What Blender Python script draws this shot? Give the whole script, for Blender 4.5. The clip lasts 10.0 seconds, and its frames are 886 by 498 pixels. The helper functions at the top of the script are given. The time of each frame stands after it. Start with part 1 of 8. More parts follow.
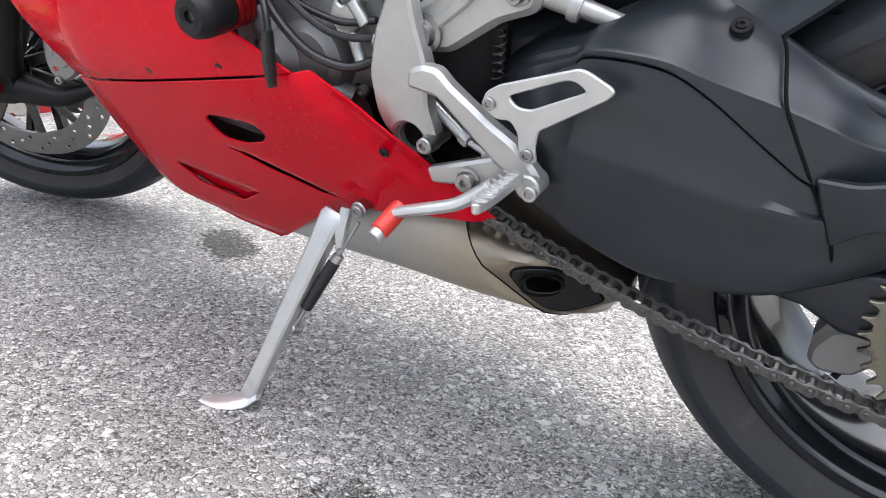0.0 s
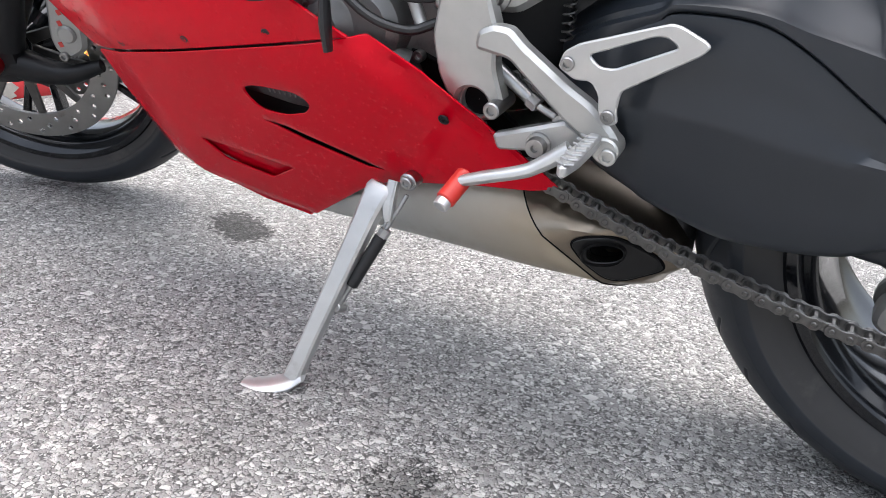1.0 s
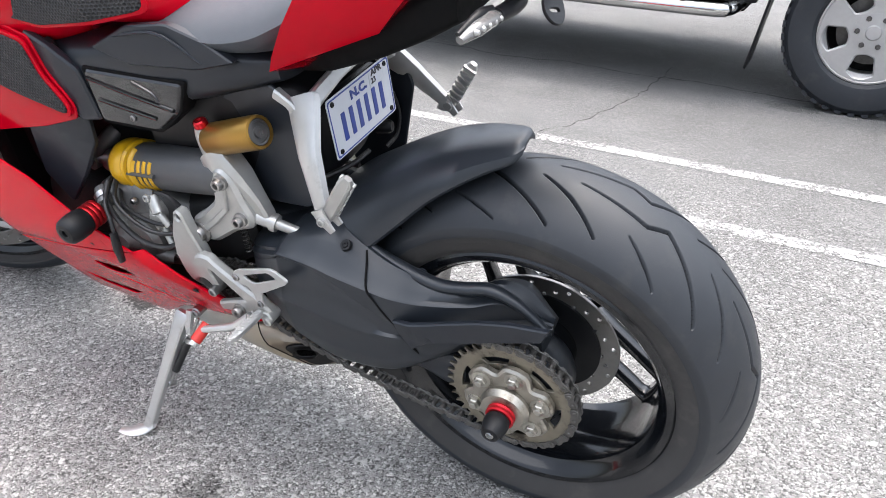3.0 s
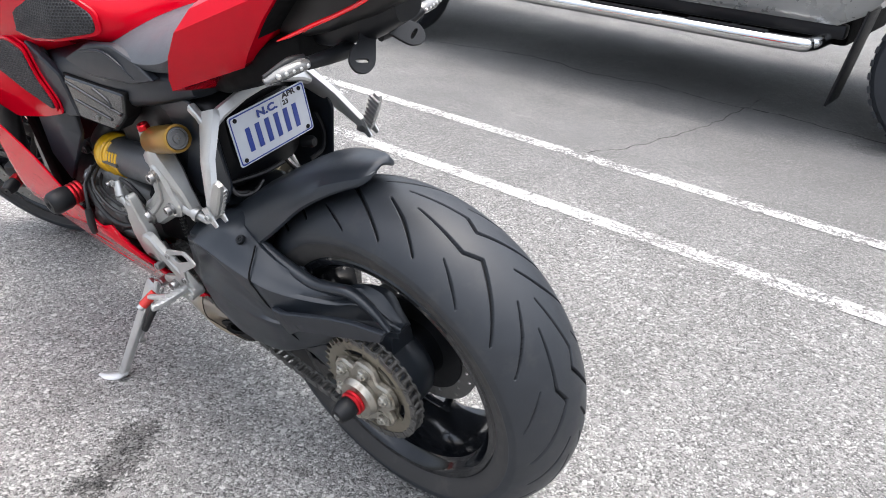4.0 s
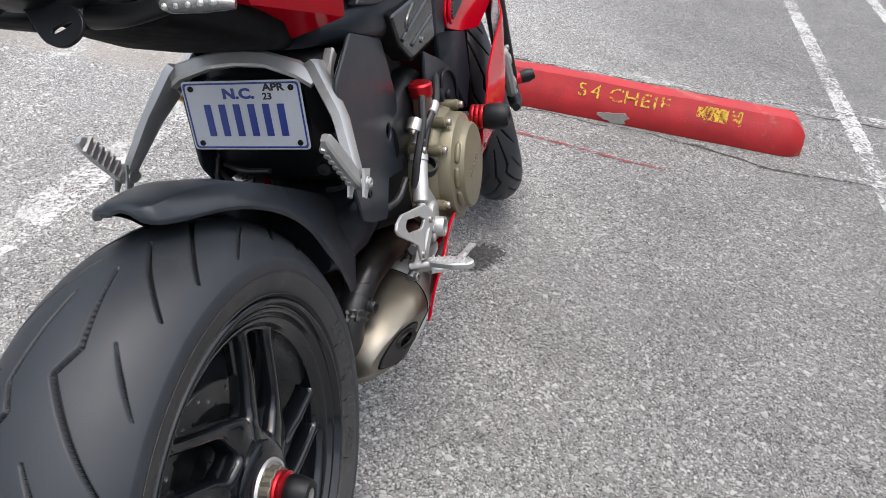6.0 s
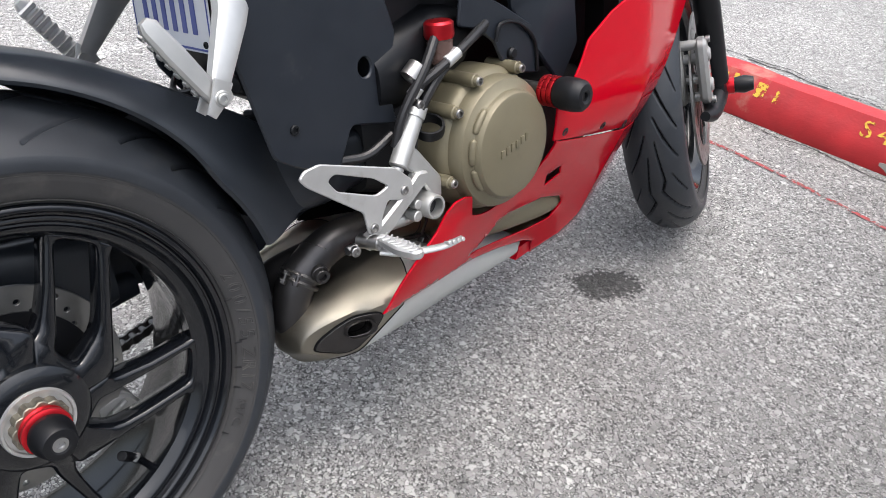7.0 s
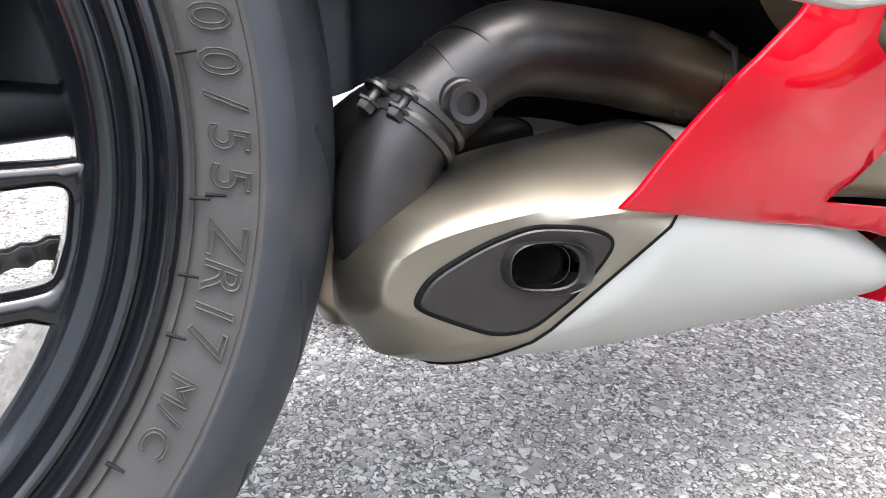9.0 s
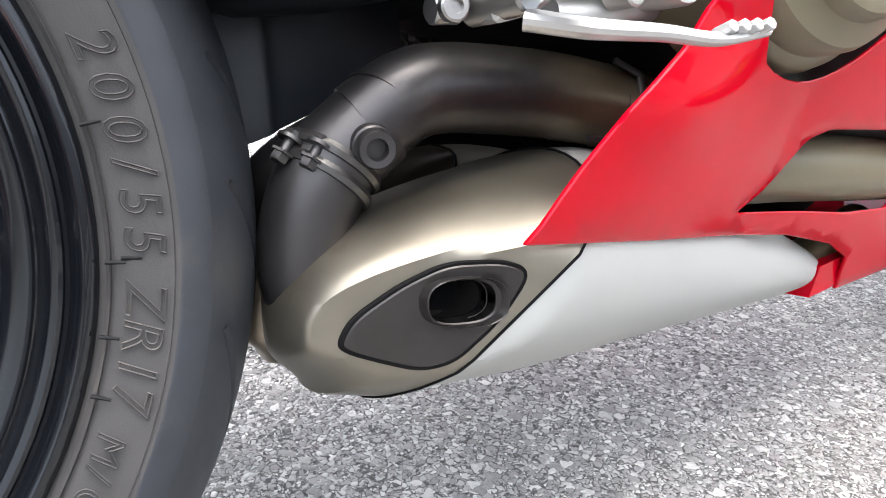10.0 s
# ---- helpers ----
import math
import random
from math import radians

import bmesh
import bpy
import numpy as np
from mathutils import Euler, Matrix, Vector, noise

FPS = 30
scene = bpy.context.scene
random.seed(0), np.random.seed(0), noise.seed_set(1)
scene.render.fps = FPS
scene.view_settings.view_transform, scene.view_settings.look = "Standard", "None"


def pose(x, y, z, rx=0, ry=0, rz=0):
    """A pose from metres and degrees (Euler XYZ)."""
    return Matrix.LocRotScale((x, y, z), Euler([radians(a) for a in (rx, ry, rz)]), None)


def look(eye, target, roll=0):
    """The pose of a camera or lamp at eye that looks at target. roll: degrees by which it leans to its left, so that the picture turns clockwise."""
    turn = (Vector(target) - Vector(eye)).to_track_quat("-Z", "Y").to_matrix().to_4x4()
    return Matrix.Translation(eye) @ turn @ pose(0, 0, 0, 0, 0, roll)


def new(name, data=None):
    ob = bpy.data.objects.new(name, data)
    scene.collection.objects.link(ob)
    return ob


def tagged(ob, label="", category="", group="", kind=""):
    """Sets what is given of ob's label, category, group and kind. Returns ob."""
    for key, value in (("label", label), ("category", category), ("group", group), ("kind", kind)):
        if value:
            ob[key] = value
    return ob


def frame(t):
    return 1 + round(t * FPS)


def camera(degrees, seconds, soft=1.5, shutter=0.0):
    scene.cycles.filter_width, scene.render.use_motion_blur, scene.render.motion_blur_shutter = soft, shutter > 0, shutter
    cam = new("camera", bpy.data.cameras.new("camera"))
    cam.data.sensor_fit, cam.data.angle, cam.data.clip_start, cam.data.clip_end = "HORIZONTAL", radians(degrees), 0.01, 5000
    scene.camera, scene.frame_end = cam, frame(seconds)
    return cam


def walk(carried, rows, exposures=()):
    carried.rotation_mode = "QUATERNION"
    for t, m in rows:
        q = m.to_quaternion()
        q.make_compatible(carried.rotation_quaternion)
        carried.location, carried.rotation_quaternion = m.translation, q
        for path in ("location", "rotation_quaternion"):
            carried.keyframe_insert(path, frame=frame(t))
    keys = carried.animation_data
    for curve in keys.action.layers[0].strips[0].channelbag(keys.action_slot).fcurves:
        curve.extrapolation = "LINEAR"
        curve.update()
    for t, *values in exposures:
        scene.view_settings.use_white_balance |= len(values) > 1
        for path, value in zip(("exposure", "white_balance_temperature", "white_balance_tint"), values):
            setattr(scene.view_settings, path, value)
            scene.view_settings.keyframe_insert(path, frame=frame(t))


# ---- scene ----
cam = camera(59.8, 10.0, soft=0.9)
PATH = [
    (0, (0.149, 0.887, 0.513), (0.993, -0.791, -0.173), 7.6),
    (0.5, (0.223, 0.911, 0.46), (1.011, -0.793, -0.228), 7.7),
    (1, (0.237, 0.915, 0.476), (0.995, -0.799, -0.225), 7.5),
    (1.5, (0.22, 0.911, 0.512), (0.972, -0.789, -0.227), 6.6),
    (2, (0.121, 0.937, 0.572), (0.867, -0.719, -0.265), 5.7),
    (2.5, (-0.076, 0.999, 0.768), (0.677, -0.576, -0.209), 4.5),
    (3, (-0.3, 1.074, 0.984), (0.475, -0.537, 0.088), 2.4),
    (3.2, (-0.399, 1.114, 1.032), (0.397, -0.502, 0.163), 2.3),
    (4.3, (-0.751, 0.806, 1.088), (0.469, -0.475, 0.156), 5.0),
    (4.5, (-0.744, 0.67, 1.071), (0.57, -0.506, 0.128), 6.1),
    (5, (-0.682, 0.333, 1.096), (0.864, -0.444, 0.092), 7.8),
    (5.5, (-0.638, -0.009, 1.096), (1.041, -0.238, 0.034), 6.5),
    (5.7, (-0.624, -0.123, 1.113), (1.058, -0.121, 0.031), 6.2),
    (6.8, (-0.213, -0.58, 0.994), (1.155, 0.278, -0.185), 8.7),
    (7, (-0.145, -0.629, 0.975), (1.107, 0.395, -0.2), 6.4),
    (7.5, (-0.034, -0.576, 0.862), (1.018, 0.682, -0.283), 4.8),
    (8, (0.071, -0.431, 0.624), (1.08, 0.974, -0.381), 8.2),
    (8.5, (0.127, -0.363, 0.466), (1.113, 1.162, -0.374), 7.1),
    (9, (0.156, -0.333, 0.42), (1.148, 1.225, -0.346), 5.5),
    (9.5, (0.16, -0.33, 0.417), (1.181, 1.226, -0.316), 4.5),
    (10, (0.174, -0.351, 0.444), (1.234, 1.168, -0.31), 2.7),
]
walk(cam, [(t, look(eye, target, roll)) for t, eye, target, roll in PATH], [(0, 2.02, 6500, 10), (1, 1.91, 6500, 10), (2, 2.06, 6500, 10), (2.5, 2.01, 6500, 10), (3.2, 1.94, 6500, 10), (4.5, 1.49, 6500, 10), (5.5, 1.07, 6500, 10), (7, 1.40, 6500, 10), (8, 2.02, 6530, 10), (9, 2.49, 6580, 10), (10, 2.46, 6560, 10)])

# --- light: overcast sky ---
world = bpy.data.worlds.new("overcast")
scene.world = world
world.use_nodes = True
wn, wl = world.node_tree.nodes, world.node_tree.links
wn.clear()
w_out = wn.new("ShaderNodeOutputWorld")
w_bg = wn.new("ShaderNodeBackground")
w_sky = wn.new("ShaderNodeTexSky")
w_sky.sky_type = "NISHITA"
w_sky.sun_disc = False
w_sky.sun_elevation = radians(84)
w_sky.sun_rotation = radians(189)
w_sky.air_density, w_sky.dust_density, w_sky.ozone_density = 1.0, 4.0, 1.0
w_hsv = wn.new("ShaderNodeHueSaturation")
w_hsv.inputs["Saturation"].default_value = 0.55
w_noise = wn.new("ShaderNodeTexNoise")
w_noise.inputs["Scale"].default_value = 2.2
w_noise.inputs["Detail"].default_value = 5.0
w_ramp = wn.new("ShaderNodeMapRange")
w_ramp.inputs["From Min"].default_value, w_ramp.inputs["From Max"].default_value = 0.3, 0.7
w_ramp.inputs["To Min"].default_value, w_ramp.inputs["To Max"].default_value = 0.75, 1.3
w_mul = wn.new("ShaderNodeVectorMath")
w_mul.operation = "SCALE"
w_tc = wn.new("ShaderNodeTexCoord")
wl.new(w_tc.outputs["Generated"], w_noise.inputs["Vector"])
wl.new(w_sky.outputs[0], w_hsv.inputs["Color"])
w_sep = wn.new("ShaderNodeSeparateXYZ")
wl.new(w_tc.outputs["Generated"], w_sep.inputs[0])
w_dome = wn.new("ShaderNodeMapRange")
w_dome.inputs["From Min"].default_value, w_dome.inputs["From Max"].default_value = 0.0, 1.0
w_dome.inputs["To Min"].default_value, w_dome.inputs["To Max"].default_value = 0.36, 1.25
wl.new(w_sep.outputs[2], w_dome.inputs["Value"])
w_both = wn.new("ShaderNodeMath")
w_both.operation = "MULTIPLY"
wl.new(w_dome.outputs[0], w_both.inputs[0])
wl.new(w_ramp.outputs[0], w_both.inputs[1])
wl.new(w_noise.outputs["Fac"], w_ramp.inputs["Value"])
wl.new(w_hsv.outputs[0], w_mul.inputs[0])
wl.new(w_both.outputs[0], w_mul.inputs["Scale"])
wl.new(w_mul.outputs[0], w_bg.inputs["Color"])
w_bg.inputs["Strength"].default_value = 0.15
wl.new(w_bg.outputs[0], w_out.inputs["Surface"])

sun_data = bpy.data.lights.new("sun", "SUN")
sun_data.energy, sun_data.angle, sun_data.color = 0.8, radians(120), (1.0, 0.985, 0.96)
sun = new("sun", sun_data)
sun.matrix_world = look((0, 0, 10), (0.4, 0.4, 5.0))


# --- materials ---
def node(tree, kind, **values):
    n = tree.nodes.new(kind)
    for key, value in values.items():
        n.inputs[key.replace("_", " ")].default_value = value
    return n


def material(name, colour, rough=0.5, metal=0.0, vary=0.12, grain=60.0, bump=0.0, bump_scale=300.0, coat=0.0, dirt=None, dirt_at=0.6, spec=0.5):
    """A surface with a coarse and a fine variation of colour and gloss, and a fine relief."""
    m = bpy.data.materials.new(name)
    m.use_nodes = True
    t = m.node_tree
    b = t.nodes["Principled BSDF"]
    b.inputs["Metallic"].default_value = metal
    b.inputs["Coat Weight"].default_value = coat
    b.inputs["Coat Roughness"].default_value = 0.06
    b.inputs["Specular IOR Level"].default_value = spec
    tc = t.nodes.new("ShaderNodeTexCoord")
    coarse = node(t, "ShaderNodeTexNoise", Scale=grain * 0.12, Detail=4.0)
    fine = node(t, "ShaderNodeTexNoise", Scale=grain, Detail=6.0)
    for n in (coarse, fine):
        t.links.new(tc.outputs["Object"], n.inputs["Vector"])
    mixed = t.nodes.new("ShaderNodeMath")
    mixed.operation = "ADD"
    t.links.new(coarse.outputs["Fac"], mixed.inputs[0])
    t.links.new(fine.outputs["Fac"], mixed.inputs[1])
    ramp = node(t, "ShaderNodeMapRange")
    ramp.inputs["From Min"].default_value, ramp.inputs["From Max"].default_value = 0.6, 1.4
    ramp.inputs["To Min"].default_value, ramp.inputs["To Max"].default_value = 1 - vary, 1 + vary
    t.links.new(mixed.outputs[0], ramp.inputs["Value"])
    col = t.nodes.new("ShaderNodeVectorMath")
    col.operation = "SCALE"
    col.inputs[0].default_value = colour
    t.links.new(ramp.outputs[0], col.inputs["Scale"])
    last = col.outputs[0]
    if dirt:
        spots = node(t, "ShaderNodeTexNoise", Scale=grain * 0.35, Detail=8.0, Roughness=0.65)
        t.links.new(tc.outputs["Object"], spots.inputs["Vector"])
        mask = node(t, "ShaderNodeMapRange")
        mask.inputs["From Min"].default_value, mask.inputs["From Max"].default_value = dirt_at, dirt_at + 0.12
        t.links.new(spots.outputs["Fac"], mask.inputs["Value"])
        mix = t.nodes.new("ShaderNodeMix")
        mix.data_type = "RGBA"
        mix.inputs["B"].default_value = (*dirt, 1)
        t.links.new(mask.outputs[0], mix.inputs["Factor"])
        t.links.new(last, mix.inputs["A"])
        last = mix.outputs["Result"]
    t.links.new(last, b.inputs["Base Color"])
    gloss = node(t, "ShaderNodeMapRange")
    gloss.inputs["From Min"].default_value, gloss.inputs["From Max"].default_value = 0.6, 1.4
    gloss.inputs["To Min"].default_value, gloss.inputs["To Max"].default_value = max(0.02, rough * 0.8), min(1, rough * 1.2)
    t.links.new(mixed.outputs[0], gloss.inputs["Value"])
    t.links.new(gloss.outputs[0], b.inputs["Roughness"])
    if bump:
        tex = node(t, "ShaderNodeTexNoise", Scale=bump_scale, Detail=5.0)
        t.links.new(tc.outputs["Object"], tex.inputs["Vector"])
        bmp = node(t, "ShaderNodeBump", Strength=bump, Distance=0.001)
        t.links.new(tex.outputs["Fac"], bmp.inputs["Height"])
        t.links.new(bmp.outputs["Normal"], b.inputs["Normal"])
    return m


M_RED = material("red_paint", (0.44, 0.0008, 0.0105), 0.07, 0.0, 0.05, 40, 0.010, 900, coat=0.11, dirt=(0.37, 0.005, 0.015), dirt_at=0.68, spec=0.10)
M_RED_ANO = material("red_anodised", (0.496, 0.016, 0.024), 0.3, 0.85, 0.08, 80)
M_RED_PLASTIC = material("red_rubber", (0.468, 0.0234, 0.0156), 0.45, 0.0, 0.08, 80)
M_BLACK = material("matt_black_plastic", (0.0042, 0.0047, 0.0060), 0.46, 0.0, 0.2, 70, 0.08, 700, spec=0.3)
M_PANEL = material("dark_grey_plastic", (0.0135, 0.0165, 0.0220), 0.34, 0.0, 0.12, 40, 0.06, 900, dirt=(0.0322, 0.03335, 0.03565), dirt_at=0.62, spec=0.4)
M_ARM = material("satin_charcoal_paint", (0.0176, 0.0216, 0.0275), 0.36, 0.1, 0.1, 26, 0.05, 1200, dirt=(0.0240, 0.0279, 0.0330), dirt_at=0.60, spec=0.5)
M_RUBBER = material("tyre_rubber", (0.01892, 0.02202, 0.02683), 0.48, 0.0, 0.16, 45, 0.12, 900, dirt=(0.0289, 0.03062, 0.03302), dirt_at=0.57, spec=0.4)
# groove shade put into a darker rubber colour; the mould nubs share it
M_GROOVE = material("groove_shade_rubber", (0.0070, 0.0075, 0.0085), 0.7, 0.0, 0.2, 60, spec=0.2)
M_WALL = material("tyre_sidewall", (0.0410, 0.0402, 0.0402), 0.62, 0.0, 0.16, 40, 0.15, 1000, dirt=(0.062, 0.059, 0.056), dirt_at=0.55, spec=0.3)
M_RIM = material("gloss_black_rim", (0.0042, 0.0050, 0.0066), 0.16, 0.0, 0.2, 40, 0.012, 800, coat=0.5, dirt=(0.008287, 0.008611, 0.009248), dirt_at=0.64, spec=0.3)
M_SILVER = material("cast_silver", (0.4358, 0.4358, 0.4219), 0.42, 0.75, 0.10, 60, 0.1, 900, dirt=(0.3894, 0.3802, 0.3616), dirt_at=0.64)
M_ALU = material("satin_aluminium", (0.5022, 0.5022, 0.4932), 0.36, 0.7, 0.08, 60, 0.04, 1200, dirt=(0.3946, 0.3856, 0.3677), dirt_at=0.62)
M_DISC = material("disc_steel", (0.2508, 0.247, 0.2394), 0.4, 0.9, 0.12, 70, 0.06, 900, dirt=(0.1672, 0.152, 0.1368), dirt_at=0.6)
M_CALIPER = material("cast_grey_caliper", (0.304, 0.304, 0.2964), 0.45, 0.5, 0.1, 70, 0.1, 900)
M_STEEL = material("steel", (0.39, 0.39, 0.39), 0.32, 1.0, 0.12, 90, 0.05, 900)
M_BOLT = material("bolt_steel", (0.336, 0.328, 0.32), 0.35, 1.0, 0.15, 120)
M_DARKSTEEL = material("dark_steel", (0.10, 0.098, 0.095), 0.42, 0.9, 0.25, 120, 0.1, 900)
M_CHAIN = material("oily_chain", (0.15, 0.146, 0.14), 0.42, 0.85, 0.3, 150, 0.1, 900)
M_BRASS = material("nickel_bronze", (0.2295, 0.2082, 0.1658), 0.42, 0.8, 0.2, 70, 0.06, 900, dirt=(0.06375, 0.0544, 0.0425), dirt_at=0.52)
M_CLUTCH = material("bronze_engine_paint", (0.1568, 0.138, 0.08925), 0.45, 0.3, 0.08, 70, 0.15, 900, dirt=(0.115, 0.1011, 0.06621), dirt_at=0.64)
M_ENGINE = material("engine_grey", (0.022, 0.0225, 0.024), 0.5, 0.4, 0.2, 60, 0.2, 700, spec=0.3)
M_CASE = material("cast_engine_case", (0.1721, 0.1721, 0.1698), 0.45, 0.55, 0.16, 60, 0.2, 700, dirt=(0.09754, 0.09524, 0.0918), dirt_at=0.58)
M_MUFFLER = material("brushed_titanium", (0.250, 0.231, 0.192), 0.44, 0.95, 0.22, 18, 0.05, 1500, dirt=(0.195, 0.155, 0.108), dirt_at=0.54)
M_BROWNED = material("heat_browned_titanium", (0.2574, 0.2184, 0.1716), 0.34, 0.95, 0.25, 16, 0.05, 1500, dirt=(0.1014, 0.0663, 0.039), dirt_at=0.5)
M_CAN = material("pale_heat_shield", (0.385, 0.395, 0.375), 0.5, 0.12, 0.07, 30, 0.04, 900, dirt=(0.33, 0.33, 0.305), dirt_at=0.6)
M_PIPE = material("heat_stained_pipe", (0.062, 0.060, 0.061), 0.40, 0.85, 0.22, 26, 0.06, 900, dirt=(0.085, 0.078, 0.072), dirt_at=0.58)
M_CAN_WARM = material("heat_warmed_shield", (0.385, 0.39, 0.365), 0.46, 0.2, 0.09, 30, 0.04, 900, dirt=(0.33, 0.32, 0.29), dirt_at=0.6)
M_OUTLET = material("black_outlet", (0.012, 0.0115, 0.0115), 0.42, 0.3, 0.2, 60, 0.06, 900)
M_SOOT = material("sooty_outlet", (0.045, 0.042, 0.041), 0.36, 0.7, 0.2, 60, 0.06, 900)
M_YELLOW = material("yellow_spring", (0.57, 0.3192, 0.0076), 0.35, 0.0, 0.06, 60, coat=0.4)
M_SLEEVE = material("grey_damper_sleeve", (0.0646, 0.0665, 0.0703), 0.42, 0.2, 0.12, 60, 0.1, 900)
M_GOLD = material("gold_anodised", (0.38, 0.2204, 0.0532), 0.34, 0.9, 0.06, 60)
M_HOSE = material("black_hose", (0.009, 0.009, 0.010), 0.42, 0.0, 0.2, 90, 0.1, 900)
M_SEAT = material("grey_vinyl_seat", (0.053, 0.060, 0.070), 0.55, 0.0, 0.08, 60, 0.25, 900)
M_NICKEL = material("pale_nickel", (0.336, 0.316, 0.276), 0.36, 0.85, 0.16, 70, 0.06, 900, dirt=(0.12, 0.104, 0.08), dirt_at=0.56)
M_NUT = material("plated_nut", (0.416, 0.4, 0.36), 0.30, 0.9, 0.12, 90, dirt=(0.2, 0.176, 0.136), dirt_at=0.60)
M_LAMPRED = material("red_lamp_lens", (0.64, 0.0064, 0.0096), 0.2, 0.0, 0.05, 60, coat=0.5)
M_RESCAP = material("reservoir_cap_steel", (0.208, 0.204, 0.2), 0.35, 0.9, 0.1, 90)
M_PLATEW = material("plate_white", (0.5016, 0.5244, 0.5624), 0.35, 0.0, 0.03, 60)
M_PLATEB = material("plate_blue", (0.028, 0.052, 0.24), 0.35, 0.0, 0.05, 60)
M_INK = material("black_ink", (0.015, 0.015, 0.016), 0.5)
M_LENS = material("clear_lens", (0.12, 0.1184, 0.1152), 0.2, 0.1, 0.35, 260, 0.6, 420, coat=0.8)
M_TRUCK = material("silver_truck_paint", (0.2736, 0.2812, 0.2812), 0.3, 0.5, 0.04, 30, coat=0.6)
M_CHROME = material("chrome", (0.6375, 0.6375, 0.629), 0.12, 1.0, 0.04, 60)
M_WHEELALLOY = material("truck_alloy", (0.418, 0.418, 0.418), 0.35, 0.6, 0.06, 60)
M_GLOSS = material("gloss_black_plastic", (0.0045, 0.005, 0.006), 0.14, 0.0, 0.1, 60, coat=0.5)
# near-black that stands in for deep shade in hollows; also seams and borders
M_DARK = material("void_shade_and_seams", (0.004, 0.004, 0.0043), 0.8, spec=0.12)
M_KERB = material("red_kerb_paint", (0.3344, 0.01064, 0.01368), 0.55, 0.0, 0.28, 18, 0.7, 130, dirt=(0.3192, 0.1216, 0.0912), dirt_at=0.57)
M_CONCRETE = material("bare_concrete", (0.2592, 0.2448, 0.2232), 0.9, 0.0, 0.2, 60, 0.5, 200)


def heat_tint(m, tint, start, end):
    """Steel that turns golden where it runs hotter, along x."""
    t = m.node_tree
    b = t.nodes["Principled BSDF"]
    before = b.inputs["Base Color"].links[0].from_socket
    tc = t.nodes.new("ShaderNodeTexCoord")
    sep = t.nodes.new("ShaderNodeSeparateXYZ")
    t.links.new(tc.outputs["Object"], sep.inputs[0])
    n = node(t, "ShaderNodeTexNoise", Scale=30.0, Detail=5.0)
    t.links.new(tc.outputs["Object"], n.inputs["Vector"])
    shift = t.nodes.new("ShaderNodeMath")
    shift.operation = "MULTIPLY_ADD"
    shift.inputs[1].default_value = 0.08
    t.links.new(n.outputs["Fac"], shift.inputs[0])
    t.links.new(sep.outputs[0], shift.inputs[2])
    r = node(t, "ShaderNodeMapRange")
    r.inputs["From Min"].default_value, r.inputs["From Max"].default_value = start + 0.04, end + 0.04
    t.links.new(shift.outputs[0], r.inputs["Value"])
    mix = t.nodes.new("ShaderNodeMix")
    mix.data_type = "RGBA"
    mix.inputs["B"].default_value = (*tint, 1)
    t.links.new(r.outputs[0], mix.inputs["Factor"])
    t.links.new(before, mix.inputs["A"])
    t.links.new(mix.outputs["Result"], b.inputs["Base Color"])


heat_tint(M_CAN_WARM, (0.34, 0.285, 0.21), 0.64, 0.44)
heat_tint(M_PIPE, (0.27, 0.215, 0.14), 0.45, 0.55)


def wet_red():
    """The red paint with scattered water drops dried on it, as a brighter copy that lifts the dim left side."""
    # base brighter than red_paint: light put into the colour
    m = material("spotted_lifted_red_paint", (0.54, 0.0010, 0.0120), 0.14, 0.0, 0.05, 40, 0.010, 900, coat=0.11, dirt=(0.36, 0.006, 0.015), dirt_at=0.68, spec=0.11)
    t = m.node_tree
    b = t.nodes["Principled BSDF"]
    tc = t.nodes.new("ShaderNodeTexCoord")
    v = node(t, "ShaderNodeTexVoronoi", Scale=190.0, Randomness=1.0)
    t.links.new(tc.outputs["Object"], v.inputs["Vector"])
    sep = t.nodes.new("ShaderNodeSeparateColor")
    t.links.new(v.outputs["Color"], sep.inputs[0])
    drop = node(t, "ShaderNodeMapRange")
    drop.inputs["From Min"].default_value, drop.inputs["From Max"].default_value = 0.42, 0.12
    t.links.new(v.outputs["Distance"], drop.inputs["Value"])
    here = node(t, "ShaderNodeMapRange")
    here.inputs["From Min"].default_value, here.inputs["From Max"].default_value = 0.62, 0.75
    t.links.new(sep.outputs[0], here.inputs["Value"])
    both = t.nodes.new("ShaderNodeMath")
    both.operation = "MULTIPLY"
    t.links.new(drop.outputs[0], both.inputs[0])
    t.links.new(here.outputs[0], both.inputs[1])
    bmp = node(t, "ShaderNodeBump", Strength=0.45, Distance=0.001)
    t.links.new(both.outputs[0], bmp.inputs["Height"])
    t.links.new(bmp.outputs["Normal"], b.inputs["Normal"])
    t.links.new(bmp.outputs["Normal"], b.inputs["Coat Normal"])
    return m


M_RED_WET = wet_red()


